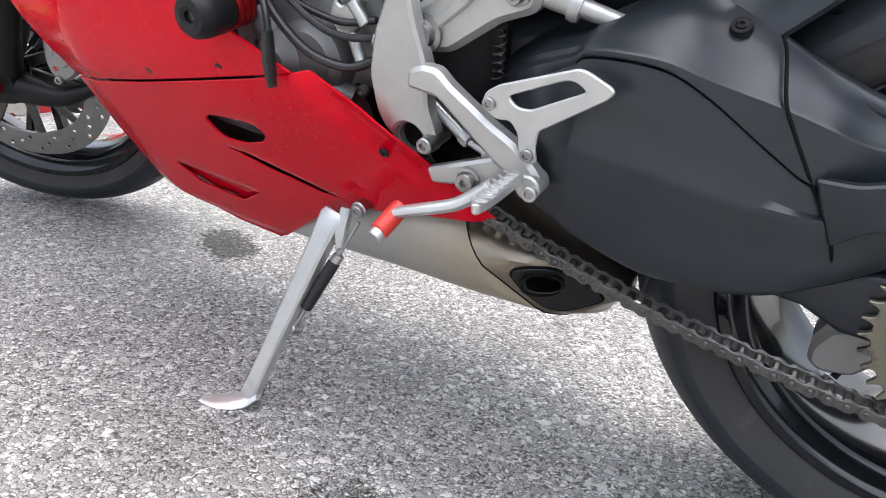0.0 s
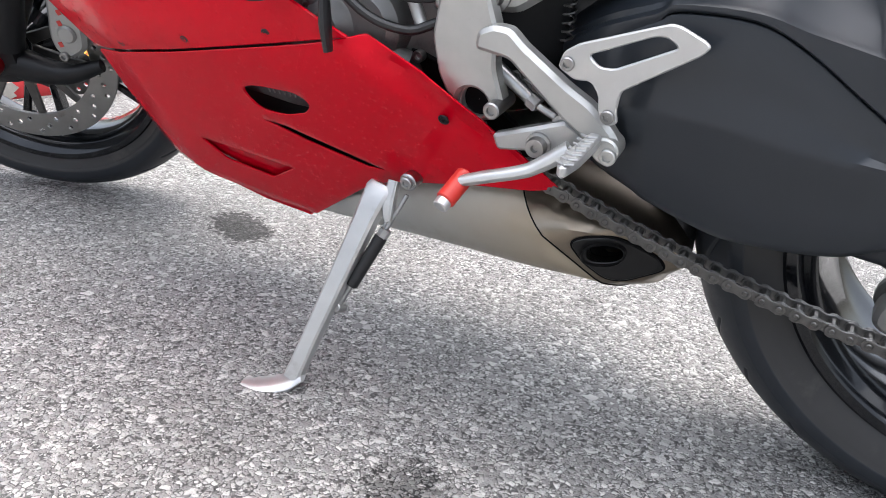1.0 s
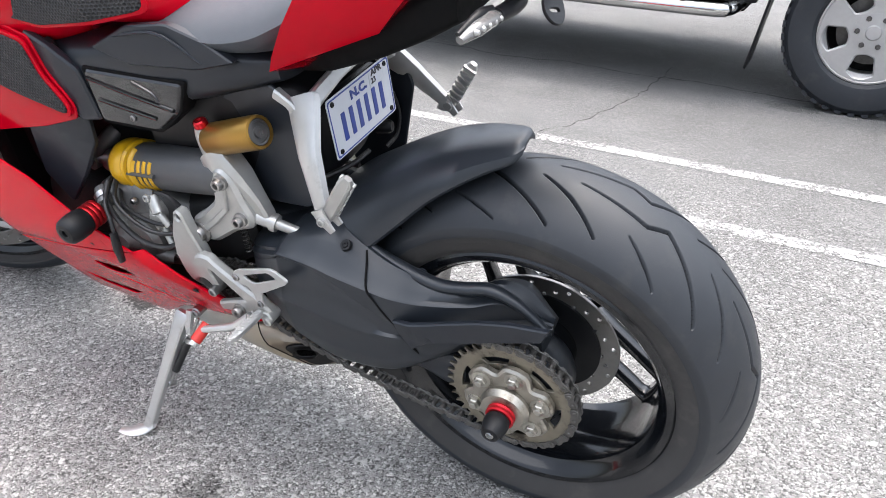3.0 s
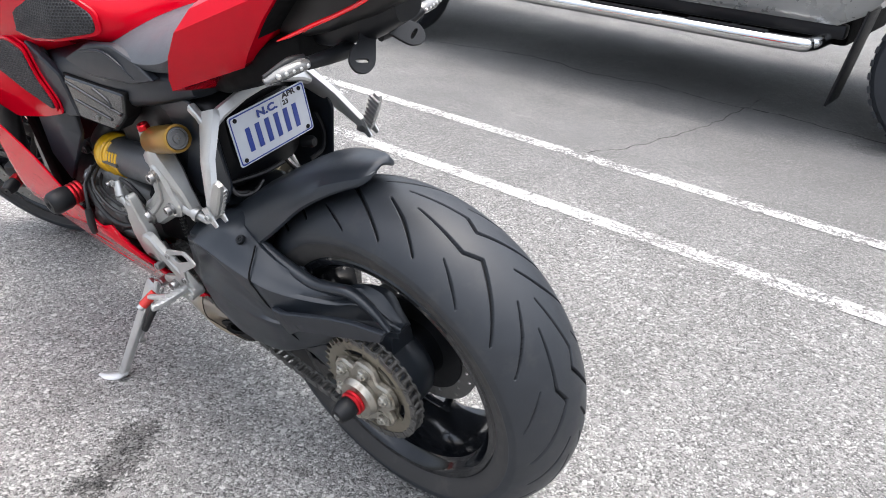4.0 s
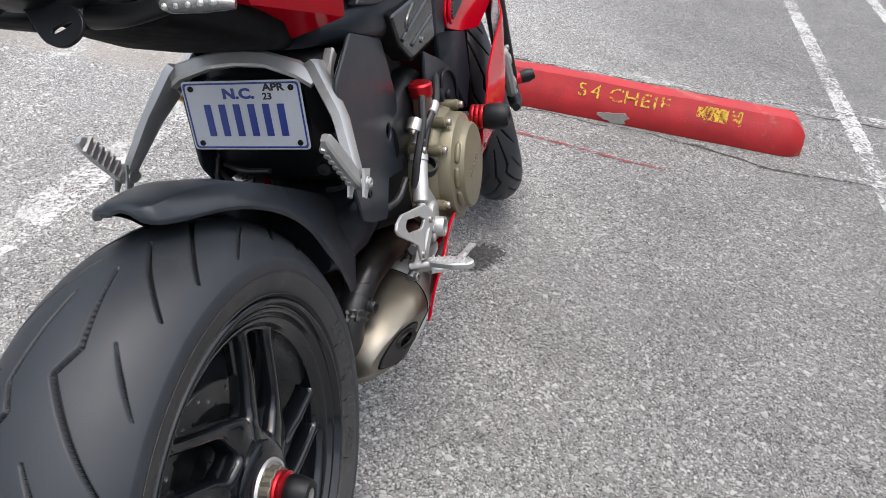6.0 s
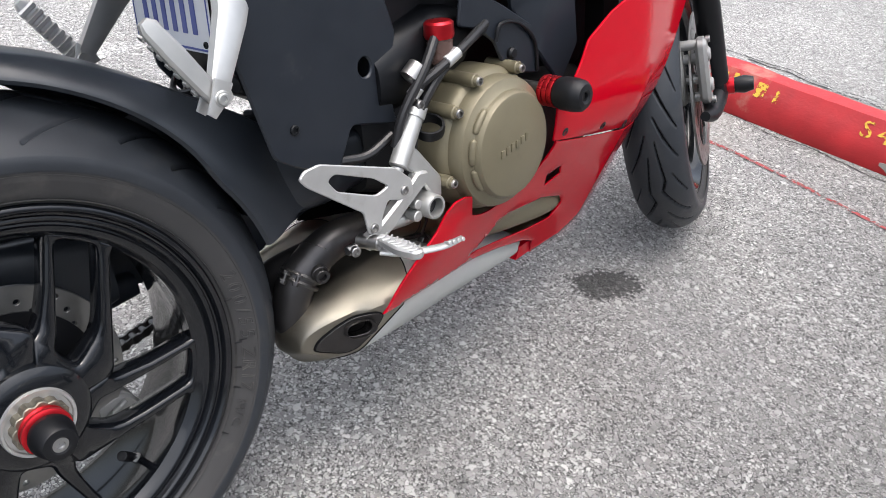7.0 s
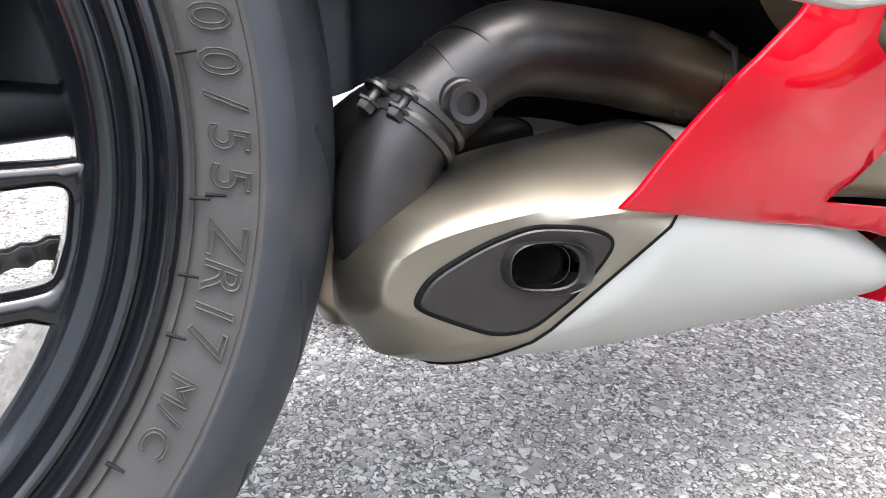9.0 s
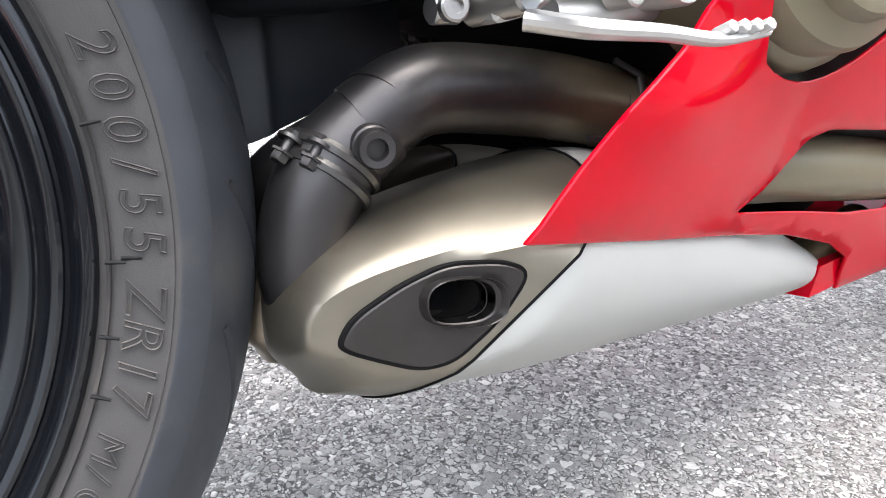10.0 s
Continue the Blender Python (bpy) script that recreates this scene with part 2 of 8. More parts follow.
def asphalt():
    """Worn asphalt: pale stones of 4 to 9 mm in a grey binder, with broad patches, oil and a water mark."""
    m = bpy.data.materials.new("worn_asphalt")
    m.use_nodes = True
    t = m.node_tree
    b = t.nodes["Principled BSDF"]
    tc = t.nodes.new("ShaderNodeTexCoord")
    co = tc.outputs["Object"]

    def noise_tex(scale, detail=4.0, rough=0.55):
        n = node(t, "ShaderNodeTexNoise", Scale=scale, Detail=detail, Roughness=rough)
        t.links.new(co, n.inputs["Vector"])
        return n.outputs["Fac"]

    def span(value, a, z, lo=0.0, hi=1.0):
        n = node(t, "ShaderNodeMapRange")
        n.inputs["From Min"].default_value, n.inputs["From Max"].default_value = a, z
        n.inputs["To Min"].default_value, n.inputs["To Max"].default_value = lo, hi
        t.links.new(value, n.inputs["Value"])
        return n.outputs[0]

    def op(kind, a, c):
        n = t.nodes.new("ShaderNodeMath")
        n.operation = kind
        for i, v in enumerate((a, c)):
            if isinstance(v, (int, float)):
                n.inputs[i].default_value = v
            else:
                t.links.new(v, n.inputs[i])
        return n.outputs[0]

    def mix(fac, a, c):
        n = t.nodes.new("ShaderNodeMix")
        n.data_type = "RGBA"
        t.links.new(fac, n.inputs["Factor"])
        for key, v in (("A", a), ("B", c)):
            if isinstance(v, tuple):
                n.inputs[key].default_value = (*v, 1)
            else:
                t.links.new(v, n.inputs[key])
        return n.outputs["Result"]

    # packed stones: each cell its own tone, dark binder in the joints, small stones between
    wob = node(t, "ShaderNodeTexNoise", Scale=160.0, Detail=2.0)
    t.links.new(co, wob.inputs["Vector"])
    shift = t.nodes.new("ShaderNodeVectorMath")
    shift.operation = "MULTIPLY_ADD"
    shift.inputs[1].default_value = (0.005, 0.005, 0.0)
    t.links.new(wob.outputs["Color"], shift.inputs[0])
    t.links.new(co, shift.inputs[2])
    heights, cover = [], None
    base = mix(span(noise_tex(260, 4), 0.35, 0.65), (0.026, 0.0255, 0.025), (0.125, 0.123, 0.119))
    for scale, share, gap in ((300.0, 0.28, 0.10), (170.0, 0.24, 0.085), (100.0, 0.86, 0.05)):
        cells = []
        for feature in ("F1", "DISTANCE_TO_EDGE"):
            v = node(t, "ShaderNodeTexVoronoi", Scale=scale, Randomness=1.0)
            v.feature = feature
            t.links.new(shift.outputs[0], v.inputs["Vector"])
            cells.append(v)
        sep = t.nodes.new("ShaderNodeSeparateColor")
        t.links.new(cells[0].outputs["Color"], sep.inputs[0])
        present = span(sep.outputs[0], share - 0.02, share + 0.02)
        body = span(cells[1].outputs["Distance"], gap * 0.65, gap * 1.25)
        stone = op("MULTIPLY", present, body)
        tone = mix(op("MULTIPLY", sep.outputs[1], sep.outputs[1]), (0.225, 0.222, 0.215), (0.57, 0.563, 0.543))
        base = mix(stone, base, tone)
        cover = stone if cover is None else op("MAXIMUM", cover, stone)
        heights.append(op("MULTIPLY", op("MULTIPLY", present, span(cells[1].outputs["Distance"], 0.0, 0.35)), 120.0 / scale))
    # the next bays are worn smoother, their stones ground level and dusty
    sep_xyz = t.nodes.new("ShaderNodeSeparateXYZ")
    t.links.new(co, sep_xyz.inputs[0])
    smooth = op("ADD", span(sep_xyz.outputs[1], -1.0, -2.1, 0.0, 0.62), span(noise_tex(1.3, 5), 0.52, 0.72, 0.0, 0.35))
    base = mix(smooth, base, (0.205, 0.2045, 0.201))
    # brownish scoured strip in front of the parking block
    strip = op("MULTIPLY", op("MULTIPLY", span(sep_xyz.outputs[0], 1.70, 1.80), span(sep_xyz.outputs[0], 2.30, 2.15)), span(op("ADD", sep_xyz.outputs[1], op("MULTIPLY", noise_tex(3.0, 5), 0.5)), 0.25, 0.50))
    base = mix(op("MULTIPLY", strip, span(noise_tex(60, 6, 0.65), 0.36, 0.54, 0.15, 0.85)), base, (0.265, 0.242, 0.215))
    # ground tone: paler on the +y side of the bike, darker towards -y
    side_tone = op("MULTIPLY", span(sep_xyz.outputs[1], 0.15, -0.55, 1.18, 0.80), span(sep_xyz.outputs[1], -0.1, 0.7, 1.0, 1.06))
    # broad wear
    broad = op("MULTIPLY", span(noise_tex(0.55, 5), 0.3, 0.7, 0.74, 1.02), span(noise_tex(4.0, 5), 0.3, 0.7, 0.88, 1.08))
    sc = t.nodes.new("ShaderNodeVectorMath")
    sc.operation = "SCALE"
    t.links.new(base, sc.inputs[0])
    t.links.new(op("MULTIPLY", broad, side_tone), sc.inputs["Scale"])
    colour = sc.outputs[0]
    # oil and damp marks, each with its own ragged outline
    ragged = op("ADD", op("MULTIPLY", noise_tex(24, 5, 0.7), 0.45), op("MULTIPLY", noise_tex(120, 4, 0.6), 0.65))
    for x, y, rx, ry, tilt, strength, oily in ((0.46, 0.41, 0.10, 0.045, -62, 1.0, 0.42), (0.425, 0.50, 0.045, 0.03, 20, 1.0, 0.42), (1.068, -0.085, 0.074, 0.046, -35, 1.0, 0.0), (0.165, 0.207, 0.016, 0.012, 0, 0.7, 0.45), (0.625, -0.933, 0.03, 0.02, 10, 0.6, 0.45), (0.30, -0.714, 0.03, 0.02, 0, 0.6, 0.45), (0.47, -0.212, 0.02, 0.012, 40, 0.6, 0.45), (1.44, -0.144, 0.02, 0.012, 0, 0.6, 0.45), (0.458, -0.637, 0.02, 0.012, 0, 0.6, 0.45), (-0.2, -2.9, 0.12, 0.07, 0, 0.6, 0.45)):
        mp = t.nodes.new("ShaderNodeMapping")
        mp.vector_type = "TEXTURE"
        mp.inputs["Location"].default_value = (x, y, 0)
        mp.inputs["Rotation"].default_value = (0, 0, radians(tilt))
        mp.inputs["Scale"].default_value = (rx, ry, 1)
        t.links.new(co, mp.inputs["Vector"])
        ln = t.nodes.new("ShaderNodeVectorMath")
        ln.operation = "LENGTH"
        t.links.new(mp.outputs[0], ln.inputs[0])
        edge = op("ADD", ln.outputs["Value"], op("MULTIPLY", op("SUBTRACT", ragged, 0.55), 3.4))
        inside = op("MULTIPLY", span(edge, 1.04, 0.95, 0.0, strength), op("SUBTRACT", 1.0, op("MULTIPLY", cover, oily)))
        dark = t.nodes.new("ShaderNodeVectorMath")
        dark.operation = "SCALE"
        dark.inputs["Scale"].default_value = 0.08 if oily else 0.24
        t.links.new(colour, dark.inputs[0])
        colour = mix(inside, colour, dark.outputs[0])
    t.links.new(colour, b.inputs["Base Color"])
    b.inputs["Roughness"].default_value = 0.88
    h = op("ADD", op("ADD", heights[0], heights[1]), op("ADD", heights[2], op("MULTIPLY", noise_tex(400, 4), 0.25)))
    bmp = node(t, "ShaderNodeBump", Strength=0.9, Distance=0.004)
    t.links.new(h, bmp.inputs["Height"])
    t.links.new(bmp.outputs["Normal"], b.inputs["Normal"])
    return m


M_ASPHALT = asphalt()


def worn_paint(name, colour, wear=0.47):
    """Road paint worn through to the ground between the stones."""
    m = bpy.data.materials.new(name)
    m.use_nodes = True
    t = m.node_tree
    b = t.nodes["Principled BSDF"]
    b.inputs["Base Color"].default_value = (*colour, 1)
    b.inputs["Roughness"].default_value = 0.8
    tc = t.nodes.new("ShaderNodeTexCoord")
    facs = []
    for scale, weight in ((95.0, 0.62), (14.0, 0.3), (2.0, 0.25)):
        n = node(t, "ShaderNodeTexNoise", Scale=scale, Detail=5.0, Roughness=0.65)
        t.links.new(tc.outputs["Object"], n.inputs["Vector"])
        mu = t.nodes.new("ShaderNodeMath")
        mu.operation = "MULTIPLY"
        mu.inputs[1].default_value = weight
        t.links.new(n.outputs["Fac"], mu.inputs[0])
        facs.append(mu.outputs[0])
    total = facs[0]
    for f in facs[1:]:
        ad = t.nodes.new("ShaderNodeMath")
        t.links.new(total, ad.inputs[0])
        t.links.new(f, ad.inputs[1])
        total = ad.outputs[0]
    r = node(t, "ShaderNodeMapRange")
    r.inputs["From Min"].default_value, r.inputs["From Max"].default_value = wear * 1.17 + 0.0, wear * 1.17 + 0.05
    t.links.new(total, r.inputs["Value"])
    clear = t.nodes.new("ShaderNodeBsdfTransparent")
    mx = t.nodes.new("ShaderNodeMixShader")
    t.links.new(r.outputs[0], mx.inputs[0])
    t.links.new(clear.outputs[0], mx.inputs[1])
    t.links.new(b.outputs[0], mx.inputs[2])
    t.links.new(mx.outputs[0], t.nodes["Material Output"].inputs["Surface"])
    return m


M_LINE = worn_paint("worn_white_paint", (0.385, 0.385, 0.375), 0.464)
M_OLDLINE = worn_paint("nearly_gone_white_paint", (0.42, 0.42, 0.405), 0.505)
M_SCUFFED = worn_paint("scuffed_white_paint", (0.46, 0.455, 0.44), 0.470)
M_OLDRED = worn_paint("old_red_paint", (0.25, 0.04, 0.04), 0.47)
M_STENCIL = worn_paint("worn_yellow_stencil_paint", (0.55, 0.33, 0.04), 0.475)
M_CRACK = worn_paint("crack_shadow", (0.03, 0.03, 0.029), 0.455)


# --- mesh helpers (the machine is built upright: x ahead, y to its left, z up) ---
def part(name, bm, mat, parent=None, label="", angle=0.6):
    """Links a bmesh as one mesh object under its thing."""
    bmesh.ops.recalc_face_normals(bm, faces=bm.faces)
    for f in bm.faces:
        f.smooth = True
    for e in bm.edges:
        if len(e.link_faces) == 2 and e.calc_face_angle() > angle:
            e.smooth = False
    me = bpy.data.meshes.new(name)
    bm.to_mesh(me)
    bm.free()
    for m in mat if isinstance(mat, (list, tuple)) else (mat,):
        me.materials.append(m)
    ob = new(name, me)
    ob.parent = parent
    if label:
        tagged(ob, label)
    return ob


def empty(name, m, label, category, group=""):
    ob = new(name)
    ob.matrix_world = m
    return tagged(ob, label, category, group)


def move(bm, m):
    bmesh.ops.transform(bm, matrix=m, verts=bm.verts)
    return bm


def join(*bms):
    out = bmesh.new()
    for b in bms:
        me = bpy.data.meshes.new("tmp")
        b.to_mesh(me)
        b.free()
        out.from_mesh(me)
        bpy.data.meshes.remove(me)
    return out


def bridge(bm, rings, closed=True, cap=True):
    """Faces between rings of vertices."""
    for a, c in zip(rings, rings[1:]):
        n = len(a)
        for i in range(n if closed else n - 1):
            j = (i + 1) % n
            if len({a[i], a[j], c[j], c[i]}) > 2:
                bm.faces.new([v for k, v in enumerate((a[i], a[j], c[j], c[i])) if v not in (a[i], a[j], c[j], c[i])[:k]])
    if cap:
        bm.faces.new(rings[0][::-1])
        bm.faces.new(rings[-1])
    return bm


def loft(sections, cap=True):
    bm = bmesh.new()
    bridge(bm, [[bm.verts.new(p) for p in s] for s in sections], True, cap)
    return bm


def lathe(profile, segs=48, closed=False, centre=(0, 0, 0), axis=(0, 1, 0), cap=False):
    """Turns a profile of (radius, height) round an axis."""
    bm = bmesh.new()
    q = Vector((0, 0, 1)).rotation_difference(Vector(axis)).to_matrix().to_4x4()
    m = Matrix.Translation(centre) @ q
    rings = []
    for k in range(segs):
        a = 2 * math.pi * k / segs
        rings.append([bm.verts.new(m @ Vector((r * math.cos(a), r * math.sin(a), h))) for r, h in profile])
    n = len(profile)
    for k in range(segs):
        a, c = rings[k], rings[(k + 1) % segs]
        for i in range(n if closed else n - 1):
            j = (i + 1) % n
            bm.faces.new((a[i], a[j], c[j], c[i]))
    if cap:
        bm.faces.new([r[0] for r in rings][::-1])
        bm.faces.new([r[-1] for r in rings])
    return bm


def rod(a, c, r0, r1=None, segs=16, chamfer=0.15):
    """A round bar from a to c with chamfered ends."""
    a, c = Vector(a), Vector(c)
    h, r1 = (c - a).length, r0 if r1 is None else r1
    e0, e1 = r0 * chamfer, r1 * chamfer
    return lathe([(r0 - e0, 0), (r0, e0), (r1, h - e1), (r1 - e1, h)], segs, False, a, (c - a).normalized(), True)


def smooth_line(points, steps=6):
    """A Catmull-Rom line through the points."""
    p = [Vector(v) for v in points]
    p = [2 * p[0] - p[1]] + p + [2 * p[-1] - p[-2]]
    out = []
    for i in range(1, len(p) - 2):
        for k in range(steps):
            u = k / steps
            out.append(0.5 * (2 * p[i] + (p[i + 1] - p[i - 1]) * u + (2 * p[i - 1] - 5 * p[i] + 4 * p[i + 1] - p[i + 2]) * u * u + (3 * p[i] - p[i - 1] - 3 * p[i + 1] + p[i + 2]) * u ** 3))
    return out + [p[-2]]


def tube(points, radius, segs=10, steps=6, flat=1.0, closed=False):
    """A hose or bar along a smooth line; radius may be a list, one for each given point."""
    line = smooth_line(points, steps) if steps else [Vector(v) for v in points]
    if isinstance(radius, (list, tuple)):
        rr = [radius[min(i // max(steps, 1), len(radius) - 1)] + (radius[min(i // max(steps, 1) + 1, len(radius) - 1)] - radius[min(i // max(steps, 1), len(radius) - 1)]) * ((i % max(steps, 1)) / max(steps, 1)) for i in range(len(line))]
    else:
        rr = [radius] * len(line)
    bm, rings, up = bmesh.new(), [], None
    for i, p in enumerate(line):
        d = (line[min(i + 1, len(line) - 1)] - line[max(i - 1, 0)]).normalized()
        up = (up or (Vector((0, 0, 1)) if abs(d.z) < 0.9 else Vector((1, 0, 0))))
        side = d.cross(up).normalized()
        up = side.cross(d).normalized()
        rings.append([bm.verts.new(p + rr[i] * (math.cos(2 * math.pi * k / segs) * side + flat * math.sin(2 * math.pi * k / segs) * up)) for k in range(segs)])
    return bridge(bm, rings)


def offset(loop, d):
    """A closed 2D loop moved to its inside by d (counter-clockwise loops)."""
    n, out = len(loop), []
    for i in range(n):
        p, a, c = Vector(loop[i]), Vector(loop[i - 1]), Vector(loop[(i + 1) % n])
        u, v = (p - a).normalized(), (c - p).normalized()
        nu, nv = Vector((-u.y, u.x)), Vector((-v.y, v.x))
        k = 1 + nu.dot(nv)
        out.append(p + (nu + nv) / max(k, 0.35) * d)
    return out


def ccw(loop):
    area = sum(a[0] * c[1] - c[0] * a[1] for a, c in zip(loop, loop[1:] + loop[:1]))
    return [Vector(p) for p in (loop if area > 0 else loop[::-1])]


def rounded(loop, r, steps=3):
    """Rounds the corners of a 2D loop."""
    out, n = [], len(loop)
    for i in range(n):
        p, a, c = Vector(loop[i]), Vector(loop[i - 1]), Vector(loop[(i + 1) % n])
        ra = min(r, (p - a).length * 0.45)
        rc = min(r, (p - c).length * 0.45)
        s, e = p + (a - p).normalized() * ra, p + (c - p).normalized() * rc
        for k in range(steps + 1):
            u = k / steps
            out.append((1 - u) ** 2 * s + 2 * u * (1 - u) * p + u * u * e)
    return out


def plate(outline, y0, y1, holes=(), bevel=0.001, corner=0.0, warp=None):
    """A plate cut to an outline in (x, z), from y0 to y1, with holes and chamfered edges. warp(x, z) gives a shift of y."""
    loops = [ccw(list(outline))] + [ccw(list(h))[::-1] for h in holes]
    if corner:
        loops = [rounded(l, corner) for l in loops]
    y0, y1 = min(y0, y1), max(y0, y1)
    bm = bmesh.new()
    ends = ([], [])
    for l in loops:
        inner = offset(l, bevel)
        rings = []
        for pts, y in ((inner, y0), (l, y0 + bevel), (l, y1 - bevel), (inner, y1)):
            rings.append([bm.verts.new((p[0], y + (warp(p[0], p[1]) if warp else 0), p[1])) for p in pts])
        bridge(bm, rings, True, False)
        for end, ring in ((0, rings[0]), (1, rings[-1])):
            ends[end].extend(bm.edges.get((ring[i], ring[(i + 1) % len(ring)])) for i in range(len(ring)))
    for e in ends:
        bmesh.ops.triangle_fill(bm, use_beauty=True, use_dissolve=False, edges=e)
    return bm


def box(cx, cy, cz, sx, sy, sz, bevel=0.002, m=None):
    bm = bmesh.new()
    bmesh.ops.create_cube(bm, size=1.0, matrix=Matrix.Translation((cx, cy, cz)) @ Matrix.Diagonal((sx, sy, sz, 1)))
    if bevel:
        bmesh.ops.bevel(bm, geom=list(bm.edges), offset=bevel, segments=2, affect="EDGES", profile=0.6)
    return move(bm, m) if m else bm


def bolt(p, axis, r=0.006, h=0.004, hexa=False):
    """A screw head with a socket."""
    if hexa:
        return lathe([(0.0005, h), (r * 0.86, h), (r, h * 0.8), (r, 0), (r * 1.35, 0), (r * 1.35, -0.0015), (0.0005, -0.0015)], 6, False, p, axis)
    return lathe([(0.0003, h * 0.35), (r * 0.48, h * 0.35), (r * 0.52, h), (r * 0.85, h), (r, h * 0.75), (r, -0.002)], 18, False, p, axis)


def ellipse_section(cx, cy, cz, ry, rz, n=20, power=2.0, ahead=(1, 0, 0)):
    """A ring across x: half-width ry, half-height rz, squarer with a higher power."""
    out = []
    for k in range(n):
        a = 2 * math.pi * k / n
        c, s = math.cos(a), math.sin(a)
        out.append((cx, cy + ry * math.copysign(abs(c) ** (2 / power), c), cz + rz * math.copysign(abs(s) ** (2 / power), s)))
    return out


def letters(body, size, depth, m, font_scale=(1, 1), outline=0.0, bold=0.0):
    """The mesh of a word in the built-in font, its middle at the origin, lying in x and y."""
    cu = bpy.data.curves.new("word", "FONT")
    cu.body, cu.size, cu.extrude, cu.align_x, cu.align_y = body, size, depth / 2, "CENTER", "CENTER"
    cu.resolution_u, cu.offset = 3, bold
    if outline:
        cu.fill_mode, cu.bevel_depth, cu.bevel_resolution = "NONE", outline, 0
    ob = bpy.data.objects.new("word", cu)
    scene.collection.objects.link(ob)
    bpy.context.view_layer.update()
    me = bpy.data.meshes.new_from_object(ob.evaluated_get(bpy.context.evaluated_depsgraph_get()))
    bm = bmesh.new()
    bm.from_mesh(me)
    bpy.data.objects.remove(ob)
    bpy.data.curves.remove(cu)
    bpy.data.meshes.remove(me)
    return move(bm, m @ Matrix.Diagonal((*font_scale, 1, 1)))


# --- ground and car park ---
def sheet(name, quads, mat, z=0.0, label="", category="", kind="structure"):
    bm = bmesh.new()
    for q in quads:
        bm.faces.new([bm.verts.new((x, y, z)) for x, y in q])
    return tagged(part(name, bm, mat), label, category, kind=kind)


gb = bmesh.new()
bmesh.ops.create_grid(gb, x_segments=60, y_segments=60, size=150.0)
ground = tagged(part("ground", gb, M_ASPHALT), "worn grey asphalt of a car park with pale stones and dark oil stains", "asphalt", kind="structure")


def painted_line(points, width, z=0.003):
    """A worn stripe through the points, with uneven edges."""
    bm, row = bmesh.new(), None
    line = smooth_line([(x, y, z) for x, y in points], 14)
    for i, p in enumerate(line):
        d = (line[min(i + 1, len(line) - 1)] - line[max(i - 1, 0)]).normalized()
        s = Vector((-d.y, d.x, 0))
        w = width / 2 * (1 + 0.08 * noise.noise(p * 6.0))
        cur = [bm.verts.new(p + s * w), bm.verts.new(p - s * w)]
        if row:
            bm.faces.new((row[0], row[1], cur[1], cur[0]))
        row = cur
    return bm


for pts, w, lab in (
    ([(-6, -1.275), (-2, -1.275), (0, -1.275), (2, -1.275), (4.2, -1.28), (8, -1.29)], 0.075, "worn white parking line on asphalt"),
    ([(-6, -1.81), (-2, -1.81), (0, -1.81), (2, -1.81), (4.2, -1.82), (8, -1.84)], 0.075, "worn white parking line on asphalt"),
    ([(-6, 0.98), (0, 1.0), (2.0, 1.02), (5, 1.05)], 0.075, "worn white parking line on asphalt"),
    ([(-6, 1.52), (0, 1.55), (2.0, 1.57), (5, 1.60)], 0.075, "worn white parking line on asphalt"),
):
    tagged(part("parking_line", painted_line(pts, w), M_LINE if pts[0][1] < 0 else M_OLDLINE), lab, "road marking", kind="structure")
tagged(part("old_red_line", painted_line([(1.85, 0.55), (1.858, 0.074), (1.845, -0.1), (1.825, -0.25), (1.797, -0.43), (1.79, -0.56)], 0.014), M_OLDRED), "faded thin red paint line on asphalt", "road marking", kind="structure")


def crack(points, width):
    bm, row = bmesh.new(), None
    line = smooth_line([(x, y, 0.002) for x, y in points], 30)
    for i, p in enumerate(line):
        d = (line[min(i + 1, len(line) - 1)] - line[max(i - 1, 0)]).normalized()
        s = Vector((-d.y, d.x, 0))
        c = p + s * 0.03 * noise.noise(p * 9.0)
        w = width * (0.35 + 1.0 * abs(noise.noise(p * 23.0)))
        cur = [bm.verts.new(c + s * w), bm.verts.new(c - s * w)]
        if row:
            bm.faces.new((row[0], row[1], cur[1], cur[0]))
        row = cur
    return bm


for pts, w in (
    ([(-0.6, -3.04), (-0.127, -3.08), (0.314, -3.13), (0.619, -3.11), (0.98, -3.17), (1.376, -3.11), (1.867, -3.17), (2.45, -3.02)], 0.011),
    ([(0.70, -1.86), (0.60, -2.1), (0.55, -2.31), (0.50, -2.6), (0.47, -2.9), (0.47, -3.4)], 0.006),
    ([(2.04, -0.62), (2.00, -0.78), (1.95, -1.00), (2.0, -1.37), (1.985, -1.75)], 0.010),
    ([(2.575, 0.3), (2.572, -0.21), (2.56, -0.69), (2.545, -1.14), (2.575, -1.80)], 0.010),
    ([(2.06, 0.85), (2.07, 0.3), (2.065, -0.3), (2.04, -0.7)], 0.005),
    ([(2.62, 1.4), (2.60, 0.4), (2.61, -0.6), (2.60, -1.80)], 0.006),
):
    tagged(part("ground_crack", crack(pts, w), M_CRACK), "dark ragged crack in the asphalt", "crack", kind="structure")


